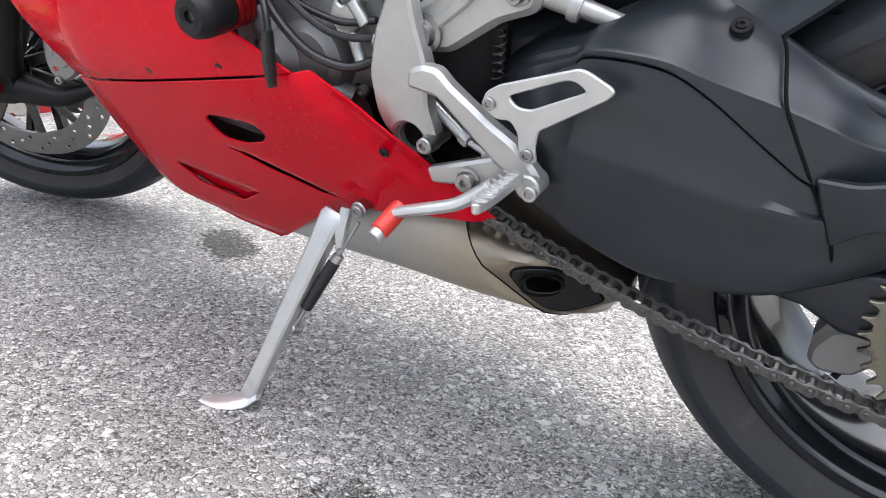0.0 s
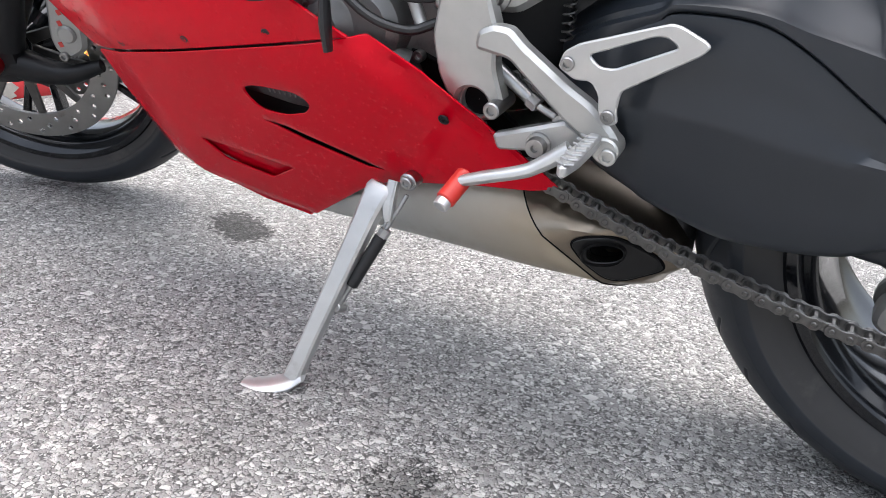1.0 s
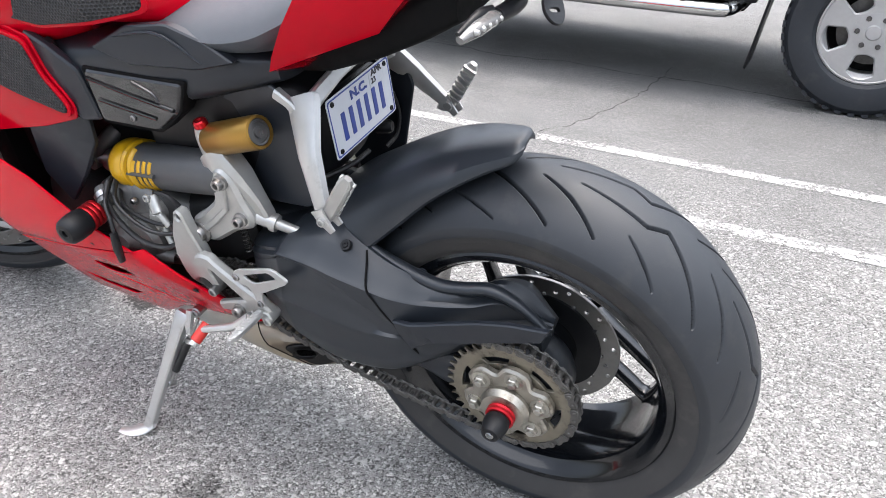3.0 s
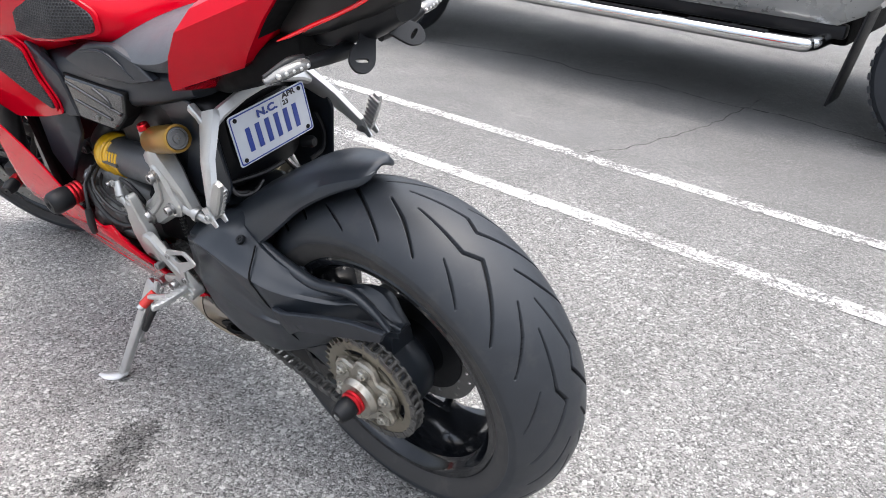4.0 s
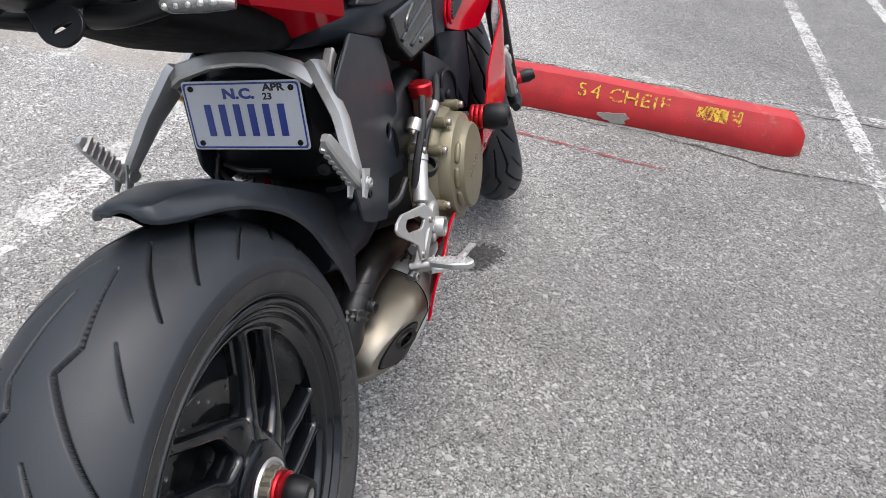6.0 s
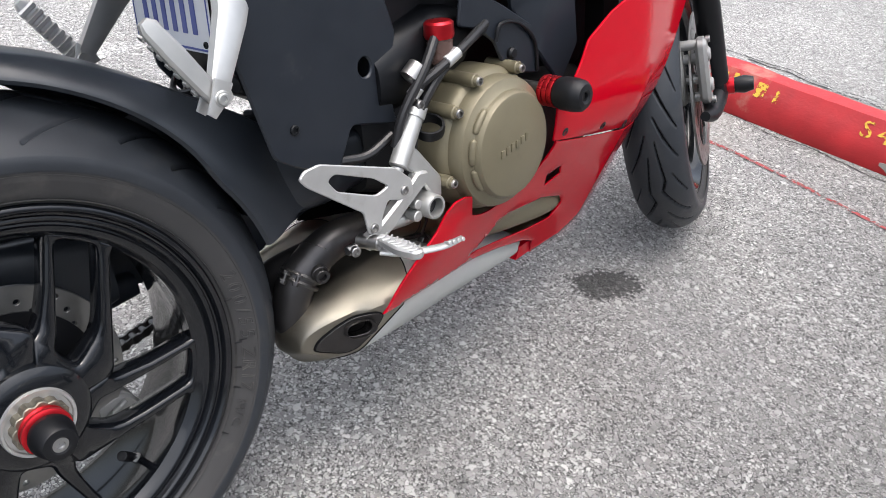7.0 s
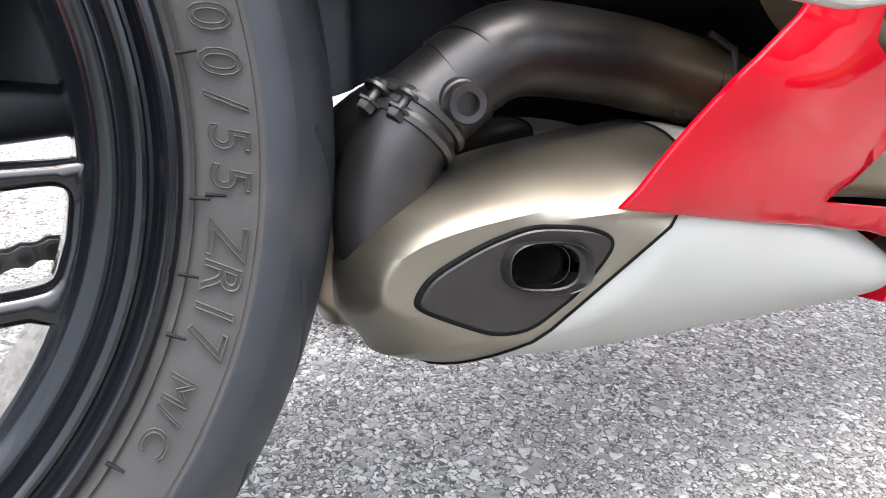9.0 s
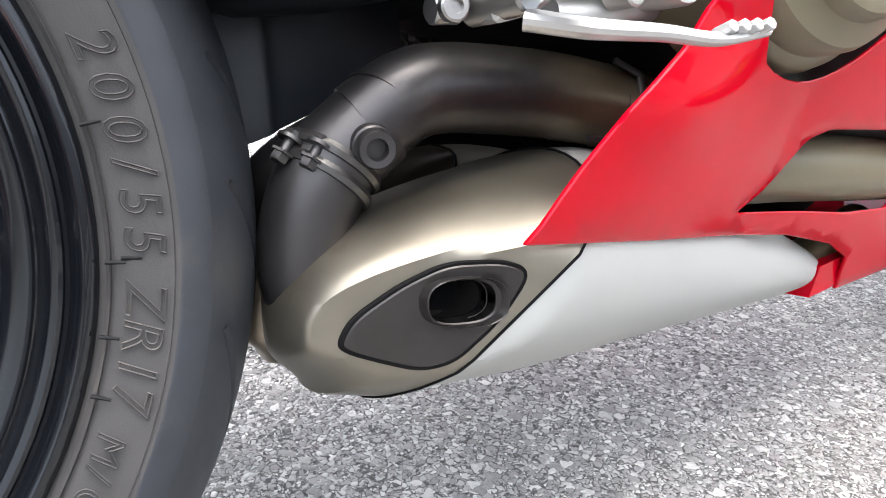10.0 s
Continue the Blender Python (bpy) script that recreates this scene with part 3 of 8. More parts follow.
def wheel_stop():
    """A red-painted concrete parking block with chamfered top edges and cut-off ends."""
    root = empty("wheel_stop", pose(2.165, -0.11, 0), "red-painted concrete parking block with worn yellow stencil lettering", "parking block")
    prof = [(-0.078, 0.0), (-0.080, 0.012), (-0.076, 0.040), (-0.071, 0.066), (-0.0545, 0.095), (-0.037, 0.126), (0.0, 0.128), (0.037, 0.126), (0.071, 0.066), (0.080, 0.012), (0.078, 0.0)]
    rings = []
    for y in np.linspace(-0.915, 0.915, 75):
        end = 0.915 - abs(y)
        k = 1 if end > 0.07 else (0.55 + 0.45 * math.sin(math.pi / 2 * end / 0.07))
        ring = []
        for x, z in prof:
            chip = 0.004 * noise.noise(Vector((x * 20, y * 9, z * 20))) + 0.006 * min(0, noise.noise(Vector((x * 40 + 7, y * 22, z * 40))) + 0.25) * (1 if z > 0.09 else 0.3)
            ring.append((x * k * (1 + chip * 4), y, max(0, z * (k if z > 0.02 else 1) + (chip if z > 0.02 else 0))))
        rings.append(ring)
    part("block", loft(rings), M_KERB, root, angle=0.45)
    ring = []
    for k in range(18):
        a = 2 * math.pi * k / 18
        q = 1 + 0.22 * math.sin(3 * a + 1) + 0.12 * math.sin(7 * a)
        ring.append((-0.262 + 0.052 * q * math.cos(a), 0.022 + 0.020 * q * math.sin(a)))
    part("bare_patch", loft([[(-0.0825 + 0.10 * max(0, z - 0.012), y, max(0.001, z)) for y, z in ring], [(-0.06, y, max(0.001, z)) for y, z in ring]]), M_CONCRETE, root, "bare grey concrete patch")
    m = Matrix.Translation((-0.0575, -0.275, 0.0945)) @ Matrix.Rotation(radians(-90), 4, "Z") @ Matrix.Rotation(radians(60.2), 4, "X")
    x = -0.165
    for ch, w in (("S", 0.046), ("4", 0.050), (" ", 0.020), ("C", 0.052), ("H", 0.056), ("E", 0.042), ("I", 0.026), ("F", 0.040)):
        if ch != " ":
            part("stencil_letter", letters(ch, 0.085, 0.003, m @ Matrix.Translation((x + w / 2, 0, 0)), (0.92, 0.8)), M_STENCIL, root, "worn yellow stencil letter")
        x += w
    for y0, w in ((0.83, 0.07), (0.30, 0.022), (0.265, 0.014), (0.18, 0.03), (0.13, 0.012), (-0.56, 0.05), (-0.62, 0.02), (-0.67, 0.035), (-0.60, 0.08)):
        b = box(0, 0, 0, w, 0.05 * (0.5 + 0.5 * abs(math.sin(y0 * 40))), 0.003, 0)
        part("paint_mark", move(b, Matrix.Translation((-0.0575, y0, 0.0945)) @ Matrix.Rotation(radians(-90), 4, "Z") @ Matrix.Rotation(radians(60.2), 4, "X")), M_STENCIL, root)
    return root


wheel_stop()


# the bay's other side line, scuffed
tagged(part("parking_line", painted_line([(2.12, 0.975), (1.60, 0.982), (1.10, 0.985), (0.60, 0.985)], 0.11, 0.0025), M_SCUFFED), "scuffed white parking line on asphalt", "road marking", kind="structure")
# strips of old line paint, worn almost away, beside the joints
for pts, w in (([(2.60, -0.1), (2.60, -1.0), (2.61, -1.72)], 0.075), ([(2.02, -1.06), (2.02, -1.75)], 0.07), ([(2.08, 0.80), (1.80, 0.815), (1.60, 0.822)], 0.05)):
    tagged(part("parking_line", painted_line(pts, w, 0.0025), M_OLDLINE), "almost worn-away white paint strip on asphalt", "road marking", kind="structure")


# --- the pickup truck in the next bay but one ---
def pickup_truck():
    root = empty("pickup_truck", pose(-0.03, 0.03, 0) @ Matrix.Scale(0.95, 4), "silver pickup truck with chrome side step and five-spoke alloy wheels", "truck")
    side = -3.06
    # lower body side as a long lofted panel with wheel arches
    xs = [-1.6, -1.07, -0.92, -0.74, -0.45, -0.16, 0.02, 0.12, 0.6, 1.2, 1.8, 2.35, 2.51, 2.69, 2.98, 3.27, 3.45, 3.61, 4.0, 4.6]

    def low(x):
        for cx in (-0.45, 2.98):
            d = abs(x - cx)
            if d < 0.5:
                return 0.44 + math.sqrt(max(0, 0.5 ** 2 - d * d)) * 0.95
        return 0.545
    rings = []
    for x in xs:
        z = low(x)
        rings.append([(x, side + 0.03, z), (x, side + 0.05, z + 0.03), (x, side + 0.06, z + (1.05 - z) * 0.4), (x, side + 0.03, 1.05), (x, side, 1.25), (x, side - 0.1, 1.3), (x, side - 1.7, 1.3), (x, side - 1.75, 0.6), (x, side - 1.6, max(0.5, z)), (x, side - 0.1, z)])
    part("body", loft(rings), M_TRUCK, root)
    part("cab", loft([[(x, side - i, 1.25), (x + s, side - 0.12 - i * 0, 1.3), (x + s, side - 0.3, 1.75), (x + s, side - 1.45, 1.75), (x + s, side - 1.62, 1.3), (x, side - 1.7, 1.25)] for x, s, i in ((0.2, 0.4, 0.1), (2.0, -0.1, 0.1))]), M_TRUCK, root)
    part("sill", box(1.18, side - 0.02, 0.515, 2.2, 0.08, 0.07, 0.02), M_BLACK, root)
    step = tube([(0.16, side + 0.0, 0.475), (0.20, side + 0.09, 0.455), (0.32, side + 0.13, 0.45), (1.1, side + 0.13, 0.45), (2.0, side + 0.13, 0.45), (2.15, side + 0.10, 0.455), (2.22, side, 0.475)], 0.034, 16)
    bar = part("side_step", step, M_CHROME, root, "chrome tubular side step")
    for x in (0.60, 1.15, 1.75):
        part("step_tread", box(x, side + 0.125, 0.482, 0.4, 0.05, 0.012, 0.004), M_BLACK, bar)
        part("step_bracket", rod((x, side + 0.1, 0.44), (x, side - 0.2, 0.52), 0.015), M_BLACK, bar)
    # near-black block in place of the chassis, deepens the shade under the truck
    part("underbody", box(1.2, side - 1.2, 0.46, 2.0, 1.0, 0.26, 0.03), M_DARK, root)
    for cx in (-0.45, 2.98):
        w = part("wheel", lathe([(0.20, 0.06), (0.225, 0.085), (0.235, 0.10), (0.242, 0.098), (0.235, 0.06), (0.23, -0.1), (0.2, -0.1)], 48, True, (cx, side - 0.13, 0.400)), M_WHEELALLOY, root)
        tyre = lathe([(0.235, -0.115), (0.245, 0.10), (0.26, 0.118), (0.31, 0.128), (0.365, 0.122), (0.390, 0.10), (0.399, 0.06), (0.400, 0), (0.399, -0.06), (0.390, -0.1), (0.365, -0.122), (0.30, -0.128)], 64, True, (cx, side - 0.13, 0.400))
        part("tyre", tyre, M_RUBBER, w, "black all-terrain tyre")
        # tread blocks round the shoulder
        for k in range(40):
            a = 2 * math.pi * k / 40
            b = box(0, 0.098, 0.390, 0.030, 0.036, 0.014, 0)
            part("tread_block", move(b, Matrix.Translation((cx, side - 0.13, 0.400)) @ Matrix.Rotation(a, 4, "Y")), M_RUBBER, w)
        face = [(0.236 * math.cos(t), 0.236 * math.sin(t)) for t in np.linspace(0, 2 * math.pi, 60, endpoint=False)]
        holes = []
        for k in range(5):
            a = 2 * math.pi * k / 5 - math.pi / 2 + 0.06
            o = [(0.122, -0.33), (0.202, -0.29), (0.216, -0.10), (0.216, 0.10), (0.202, 0.29), (0.122, 0.33), (0.106, 0.10), (0.106, -0.10)]
            holes.append([(r * math.cos(a + t), r * math.sin(a + t)) for r, t in o])
        part("spoke_face", move(plate(face, 0.062, 0.094, [rounded(h, 0.008) for h in holes], 0.006), Matrix.Translation((cx, side - 0.13, 0.400))), M_WHEELALLOY, w)
        for k in range(6):
            a = 2 * math.pi * k / 6
            part("wheel_nut", move(bolt((0, 0.094, 0.070), (0, 1, 0), 0.013, 0.014, True), Matrix.Translation((cx, side - 0.13, 0.400)) @ Matrix.Rotation(a + 0.5, 4, "Y")), M_DARKSTEEL, w)
        part("wheel_hub", lathe([(0.001, 0.108), (0.03, 0.107), (0.036, 0.1), (0.09, 0.097), (0.09, 0.03)], 32, False, (cx, side - 0.13, 0.400)), M_WHEELALLOY, w)
        # near-black disc for the shade seen through the rim windows
        part("wheel_back", lathe([(0.001, -0.02), (0.228, -0.02), (0.228, -0.04)], 32, False, (cx, side - 0.13, 0.400)), M_DARK, w)
        part("brake_disc", lathe([(0.001, 0.02), (0.16, 0.02), (0.16, 0.0)], 32, False, (cx, side - 0.13, 0.400)), M_DARKSTEEL, w)
    part("mud_flap", move(box(0, 0, 0, 0.012, 0.24, 0.46, 0.003), Matrix.Translation((0.04, side - 0.08, 0.40)) @ Matrix.Rotation(radians(-9), 4, "Y")), M_BLACK, root)
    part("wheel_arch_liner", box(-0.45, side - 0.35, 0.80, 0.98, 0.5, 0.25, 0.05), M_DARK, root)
    return root


pickup_truck()


# --- the motorcycle: leaning on its side stand ---
LEAN = 12.53
bike = empty("motorcycle", pose(0, 0, 0, -LEAN), "red sports motorcycle leaning on its side stand on asphalt", "motorcycle")
AXLE = Vector((0, 0.010, 0.322))


def fine(bm, longest, passes=4):
    """Cuts long edges, so that a sheet can bend."""
    for _ in range(passes):
        long = [e for e in bm.edges if e.calc_length() > longest]
        if not long:
            break
        bmesh.ops.subdivide_edges(bm, edges=long, cuts=1)
        bmesh.ops.triangulate(bm, faces=[f for f in bm.faces if len(f.verts) > 3])
    return bm


def bend(bm, shift):
    for v in bm.verts:
        v.co.y += shift(v.co.x, v.co.z)
    return bm


def mirrored(bm, s):
    return bm if s > 0 else move(bm, Matrix.Diagonal((1, -1, 1, 1)))


def bar(points, widths, depths, side=(0, 1, 0)):
    """A bar of rounded square section along the points; widths lie along side."""
    p = [Vector(q) for q in points]
    rings = []
    for i, c in enumerate(p):
        d = (p[min(i + 1, len(p) - 1)] - p[max(i - 1, 0)]).normalized()
        a = Vector(side) - d * d.dot(Vector(side))
        a.normalize()
        b = d.cross(a)
        w, h = widths[i] / 2, depths[i] / 2
        rings.append([c + a * w * x + b * h * y for x, y in ((-1, -0.62), (-0.66, -1), (0.66, -1), (1, -0.62), (1, 0.62), (0.66, 1), (-0.66, 1), (-1, 0.62))])
    return loft(rings)


def groove_lines(period):
    """The tread: one zigzag and two slashes a side and period, as lines of (degrees, across, width)."""
    left = [
        [(100, 0.012, 0.003), (117.4, 0.028, 0.0055), (122.3, 0.015, 0.006), (141, 0.078, 0.0035)],
        [(91, 0.016, 0.003), (99, 0.040, 0.005), (108, 0.073, 0.003)],
        [(115, 0.052, 0.002), (121, 0.068, 0.0035), (127, 0.083, 0.002)],
    ]
    out = []
    for k in range(int(360 / period)):
        for line in left:
            out.append([(a + k * period, w, b) for a, w, b in line])
            out.append([(a - 6.5 + k * period, -w, b) for a, w, b in line])
    return out


def tyre_mesh(name, crown, half, shoulder, bead, bead_y, across, around, grooves, scale, parent, label):
    """A tyre turned from its profile, with the tread grooves cut into the crown."""
    drop = crown - shoulder
    arc = (half ** 2 + drop ** 2) / (2 * drop)
    prof = []
    ys = np.linspace(-1, 1, across)
    for u in ys:
        y = half * u
        prof.append((crown - arc + math.sqrt(arc ** 2 - y * y), y))
    side = [(shoulder - 0.006, half * 1.012), (shoulder - 0.0125, half * 1.016), (shoulder - 0.0145, half * 1.012), (shoulder - 0.0155, half * 1.003), (shoulder - 0.022, half * 1.003), ((shoulder + bead) / 2, half * 0.99), (bead + 0.014, bead_y * 1.12), (bead + 0.006, bead_y * 1.05), (bead, bead_y), (bead - 0.004, bead_y * 0.9)]
    full = [(r, -y) for r, y in side[::-1]] + prof + side
    pr = np.array(full)
    th = np.arange(around) * 2 * math.pi / around
    rr = np.repeat(pr[None, :, 0], around, 0)
    n0 = len(side)
    # groove depth
    deg = np.degrees(th)[:, None]
    wy = pr[None, n0:n0 + across, 1]
    depth = np.zeros((around, across))
    for line in grooves:
        for (a0, w0, b0), (a1, w1, b1) in zip(line, line[1:]):
            da = ((deg - a0 + 180) % 360 - 180) * math.pi / 180 * crown
            s1, d1 = (a1 - a0) * math.pi / 180 * crown, (w1 - w0) * scale
            u = np.clip((da * s1 + (wy - w0 * scale) * d1) / (s1 * s1 + d1 * d1), 0, 1)
            dist = np.hypot(da - u * s1, wy - w0 * scale - u * d1)
            half_w = (b0 + (b1 - b0) * u) / 2 * (0.7 + 0.3 * scale)
            depth = np.maximum(depth, np.clip((half_w * 1.12 - dist) / 0.0009, 0, 1))
    rr[:, n0:n0 + across] -= 0.0065 * depth
    x = rr * np.cos(th)[:, None]
    z = rr * np.sin(th)[:, None]
    y = np.repeat(pr[None, :, 1], around, 0)
    verts = np.stack([x, y, z], -1).reshape(-1, 3)
    n = len(full)
    i = np.arange(around)[:, None] * n + np.arange(n - 1)[None]
    j = ((np.arange(around)[:, None] + 1) % around) * n + np.arange(n - 1)[None]
    faces = np.stack([i, j, j + 1, i + 1], -1).reshape(-1, 4)
    me = bpy.data.meshes.new(name)
    me.from_pydata(verts.tolist(), [], faces.tolist())
    me.polygons.foreach_set("use_smooth", [True] * len(me.polygons))
    me.materials.append(M_RUBBER)
    me.materials.append(M_WALL)
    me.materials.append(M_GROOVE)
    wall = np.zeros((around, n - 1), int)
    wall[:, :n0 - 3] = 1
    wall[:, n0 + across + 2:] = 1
    # groove floors take the darker rubber that deepens their shade
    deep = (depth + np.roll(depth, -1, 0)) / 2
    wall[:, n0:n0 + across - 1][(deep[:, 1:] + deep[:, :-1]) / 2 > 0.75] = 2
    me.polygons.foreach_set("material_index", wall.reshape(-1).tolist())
    me.update()
    ob = new(name, me)
    ob.parent = parent
    return tagged(ob, label)


def rear_wheel():
    rim_prof = [(0.231, 0.079), (0.226, 0.083), (0.217, 0.082), (0.211, 0.076), (0.207, 0.066), (0.200, 0.060), (0.196, 0.045), (0.194, 0.0), (0.193, -0.036), (0.190, -0.042), (0.190, -0.060), (0.1925, -0.0625), (0.1950, -0.0660), (0.1980, -0.0690), (0.2015, -0.0712), (0.2040, -0.0718), (0.2055, -0.0700), (0.2075, -0.0695), (0.2090, -0.0715), (0.2100, -0.0752), (0.2115, -0.0772), (0.2135, -0.0780), (0.2155, -0.0775), (0.2168, -0.0758), (0.2185, -0.0760), (0.2198, -0.0790), (0.2210, -0.0832), (0.2230, -0.0852), (0.2255, -0.0855), (0.2280, -0.0842), (0.231, -0.079), (0.226, -0.073), (0.212, -0.062), (0.206, 0.0), (0.212, 0.062), (0.226, 0.073)]
    w = part("rear_wheel", lathe(rim_prof, 128, True, AXLE), M_RIM, bike, "gloss black alloy rear wheel with forked spokes")
    ty = tyre_mesh("rear_tyre", 0.325, 0.0925, 0.277, 0.229, 0.080, 190, 1700, groove_lines(45), 1.0, w, "wide black road tyre with zigzag tread grooves")
    ty.location = AXLE
    for r, y in ((0.2600, 0.0922), (0.2335, 0.0850)):
        part("mould_ring", lathe([(r - 0.0012, y - 0.002), (r, y + 0.0012), (r + 0.0012, y - 0.002)], 128, False, AXLE, Vector((0, -1, 0))), M_WALL, w)
    # five forks on the right of the hub: a slim radial prong and a broader one set askew, with a slot between them
    def on_rim(r, deg):
        return (r * math.cos(radians(deg)), r * math.sin(radians(deg)))
    fork = [on_rim(0.046, -1.5), (0.0850, -0.0028), (0.0918, 0.0012), (0.0948, 0.0085), (0.1030, 0.0400), (0.1118, 0.0773), (0.1195, 0.1085), (0.1262, 0.1310), (0.1315, 0.1375)]
    fork += [on_rim(0.1965, a) for a in np.linspace(44.5, 71.0, 9)]
    fork += [(0.0690, 0.1770), (0.0668, 0.1690), (0.0525, 0.1244), (0.0400, 0.0945), (0.0345, 0.0850), (0.0288, 0.0798), (0.0256, 0.0806), on_rim(0.046, 70.5)]
    fork += [on_rim(0.046, a) for a in np.linspace(62, 6, 8)]
    eye = [(0.0425, 0.0545), (0.0535, 0.0335), (0.0590, 0.0310), (0.0655, 0.0345), (0.0850, 0.0485), (0.0925, 0.0600), (0.1000, 0.0827), (0.1148, 0.1380), (0.1160, 0.1465), (0.1000, 0.1592), (0.0815, 0.1690), (0.0760, 0.1655), (0.0635, 0.1204), (0.0500, 0.0740), (0.0430, 0.0615)]
    for k in range(5):
        b = plate(fork, -0.066, -0.036, [rounded(ccw(eye), 0.005, 3)], bevel=0.0035)
        # the prongs fall away a little towards the rim
        for v in b.verts:
            r = math.hypot(v.co.x, v.co.z)
            v.co.y += 0.010 * max(0.0, (0.10 - r) / 0.055) * (-1 if v.co.y < -0.05 else 0) + 0.004 * max(0.0, (r - 0.15) / 0.05)
        part("spoke", move(b, Matrix.Translation(AXLE) @ Matrix.Rotation(radians(72 * k), 4, "Y")), M_RIM, w, angle=0.9)
    part("hub", lathe([(0.030, -0.085), (0.050, -0.084), (0.058, -0.078), (0.060, -0.05), (0.064, -0.03), (0.055, 0.02), (0.06, 0.05), (0.03, 0.05)], 48, True, AXLE), M_RIM, w)
    # right axle nut, ring and slider
    part("nut_ring", lathe([(0.024, -0.082), (0.036, -0.0825), (0.0385, -0.086), (0.0372, -0.0895), (0.0345, -0.089), (0.0335, -0.086), (0.024, -0.086)], 48, True, AXLE), M_ALU, w)
    nut = plate([(math.cos(2 * math.pi * i / 36 + 0.05) * (0.0295 if i % 3 else 0.0265), math.sin(2 * math.pi * i / 36 + 0.05) * (0.0295 if i % 3 else 0.0265)) for i in range(36)], -0.099, -0.084, bevel=0.001)
    part("axle_nut", move(nut, Matrix.Translation(AXLE)), M_BRASS, w)
    part("slider_ring", lathe([(0.013, -0.098), (0.0245, -0.098), (0.0252, -0.101), (0.0238, -0.1035), (0.0252, -0.1055), (0.0252, -0.109), (0.022, -0.111), (0.013, -0.111)], 40, True, AXLE), M_RED_ANO, w, "red anodised spacer ring")
    part("axle_slider", lathe([(0.006, -0.139), (0.010, -0.141), (0.0165, -0.140), (0.0185, -0.137), (0.0225, -0.122), (0.0225, -0.116), (0.020, -0.110), (0.006, -0.110)], 40, True, AXLE), M_BLACK, w, "black plastic axle slider")
    part("slider_bolt", lathe([(0.0004, -0.1375), (0.004, -0.1375), (0.0045, -0.1405), (0.008, -0.1400), (0.0085, -0.135)], 20, False, AXLE), M_STEEL, w)
    part("valve", join(rod(AXLE + Vector((0.102, -0.006, -0.166)), AXLE + Vector((0.088, -0.030, -0.142)), 0.0042), rod(AXLE + Vector((0.090, -0.027, -0.146)), AXLE + Vector((0.076, -0.045, -0.124)), 0.0062)), M_BLACK, w)
    part("valve_nut", rod(AXLE + Vector((0.108, 0.0, -0.176)), AXLE + Vector((0.100, -0.012, -0.162)), 0.0075, segs=6), M_STEEL, w)
    # raised lettering on the right wall
    for ch, deg, tall in (("2", 15.2, 1), ("0", 11.0, 1), ("0", 6.7, 1), ("/", 2.9, 1), ("5", -0.8, 1), ("5", -4.8, 1), ("Z", -11.1, 1), ("R", -15.0, 1), ("1", -18.5, 1), ("7", -21.6, 1), ("M", -27.3, 0.72), ("/", -30.0, 0.72), ("C", -33.0, 0.72)):
        m = Matrix.Translation(AXLE) @ Matrix.Rotation(-radians(deg), 4, "Y") @ Matrix.Translation((0.2465 - 0.012 * (1 - tall), -0.0918, 0)) @ Matrix.Rotation(radians(-12), 4, "Z") @ Matrix(((0, 1, 0, 0), (0, 0, -1, 0), (-1, 0, 0, 0), (0, 0, 0, 1)))
        part("raised_letter", letters(ch, 0.027 * tall, 0.0, m @ Matrix(((1, 0.2, 0, 0), (0, 1, 0, 0), (0, 0, 1, 0), (0, 0, 0, 1))), (0.95, 0.92), 0.0005), M_WALL, w)
    for deg, r in ((8, 0.2352), (-7, 0.2352), (-22, 0.2352), (-37, 0.2352), (-6.6, 0.2420), (-15.3, 0.2340)):
        d = Vector((math.cos(radians(deg)), 0, math.sin(radians(deg))))
        part("mould_nub", rod(AXLE + d * (r - 0.004) + Vector((0, -0.0868, 0)), AXLE + d * (r + 0.004) + Vector((0, -0.0905, 0)), 0.0011, 0.0007, segs=6), M_GROOVE, w)
    # brake disc on the left of the wheel
    holes = []
    for k in range(36):
        a, r = 2 * math.pi * k / 36, 0.096 + 0.0095 * (k % 3)
        holes.append([(r * math.cos(a) + 0.0035 * math.cos(t), r * math.sin(a) + 0.0035 * math.sin(t)) for t in np.linspace(0, 2 * math.pi, 8, endpoint=False)])
    ring = [(0.1245 * math.cos(t), 0.1245 * math.sin(t)) for t in np.linspace(0, 2 * math.pi, 72, endpoint=False)]
    inner = [(0.0905 * math.cos(t), 0.0905 * math.sin(t)) for t in np.linspace(0, 2 * math.pi, 48, endpoint=False)]
    part("brake_disc", move(plate(ring, -0.013, -0.0080, [inner] + holes, 0.0005), Matrix.Translation(AXLE)), M_DISC, w, "drilled steel brake disc")
    part("disc_carrier", lathe([(0.04, -0.016), (0.0955, -0.016), (0.0955, -0.004), (0.04, 0.0)], 40, True, AXLE), M_BLACK, w)
    # sprocket on the left
    teeth = []
    for k in range(39):
        for f, r in ((-0.30, 0.0935), (-0.16, 0.0965), (-0.05, 0.1035), (0.05, 0.1035), (0.16, 0.0965), (0.30, 0.0935)):
            a = 2 * math.pi * (k + f) / 39
            teeth.append((r * math.cos(a), r * math.sin(a)))
    cut = []
    for k in range(6):
        a0 = 2 * math.pi * k / 6 + radians(12)
        arc = [((0.078) * math.cos(a0 + t), 0.078 * math.sin(a0 + t)) for t in np.linspace(-0.30, 0.30, 8)] + [(0.066 * math.cos(a0 + t), 0.066 * math.sin(a0 + t)) for t in np.linspace(0.24, -0.24, 6)]
        cut.append(arc)
    part("sprocket", move(plate(teeth, 0.118, 0.124, cut, 0.0008), Matrix.Translation(AXLE)), M_BRASS, w, "worn bronze-grey rear sprocket")
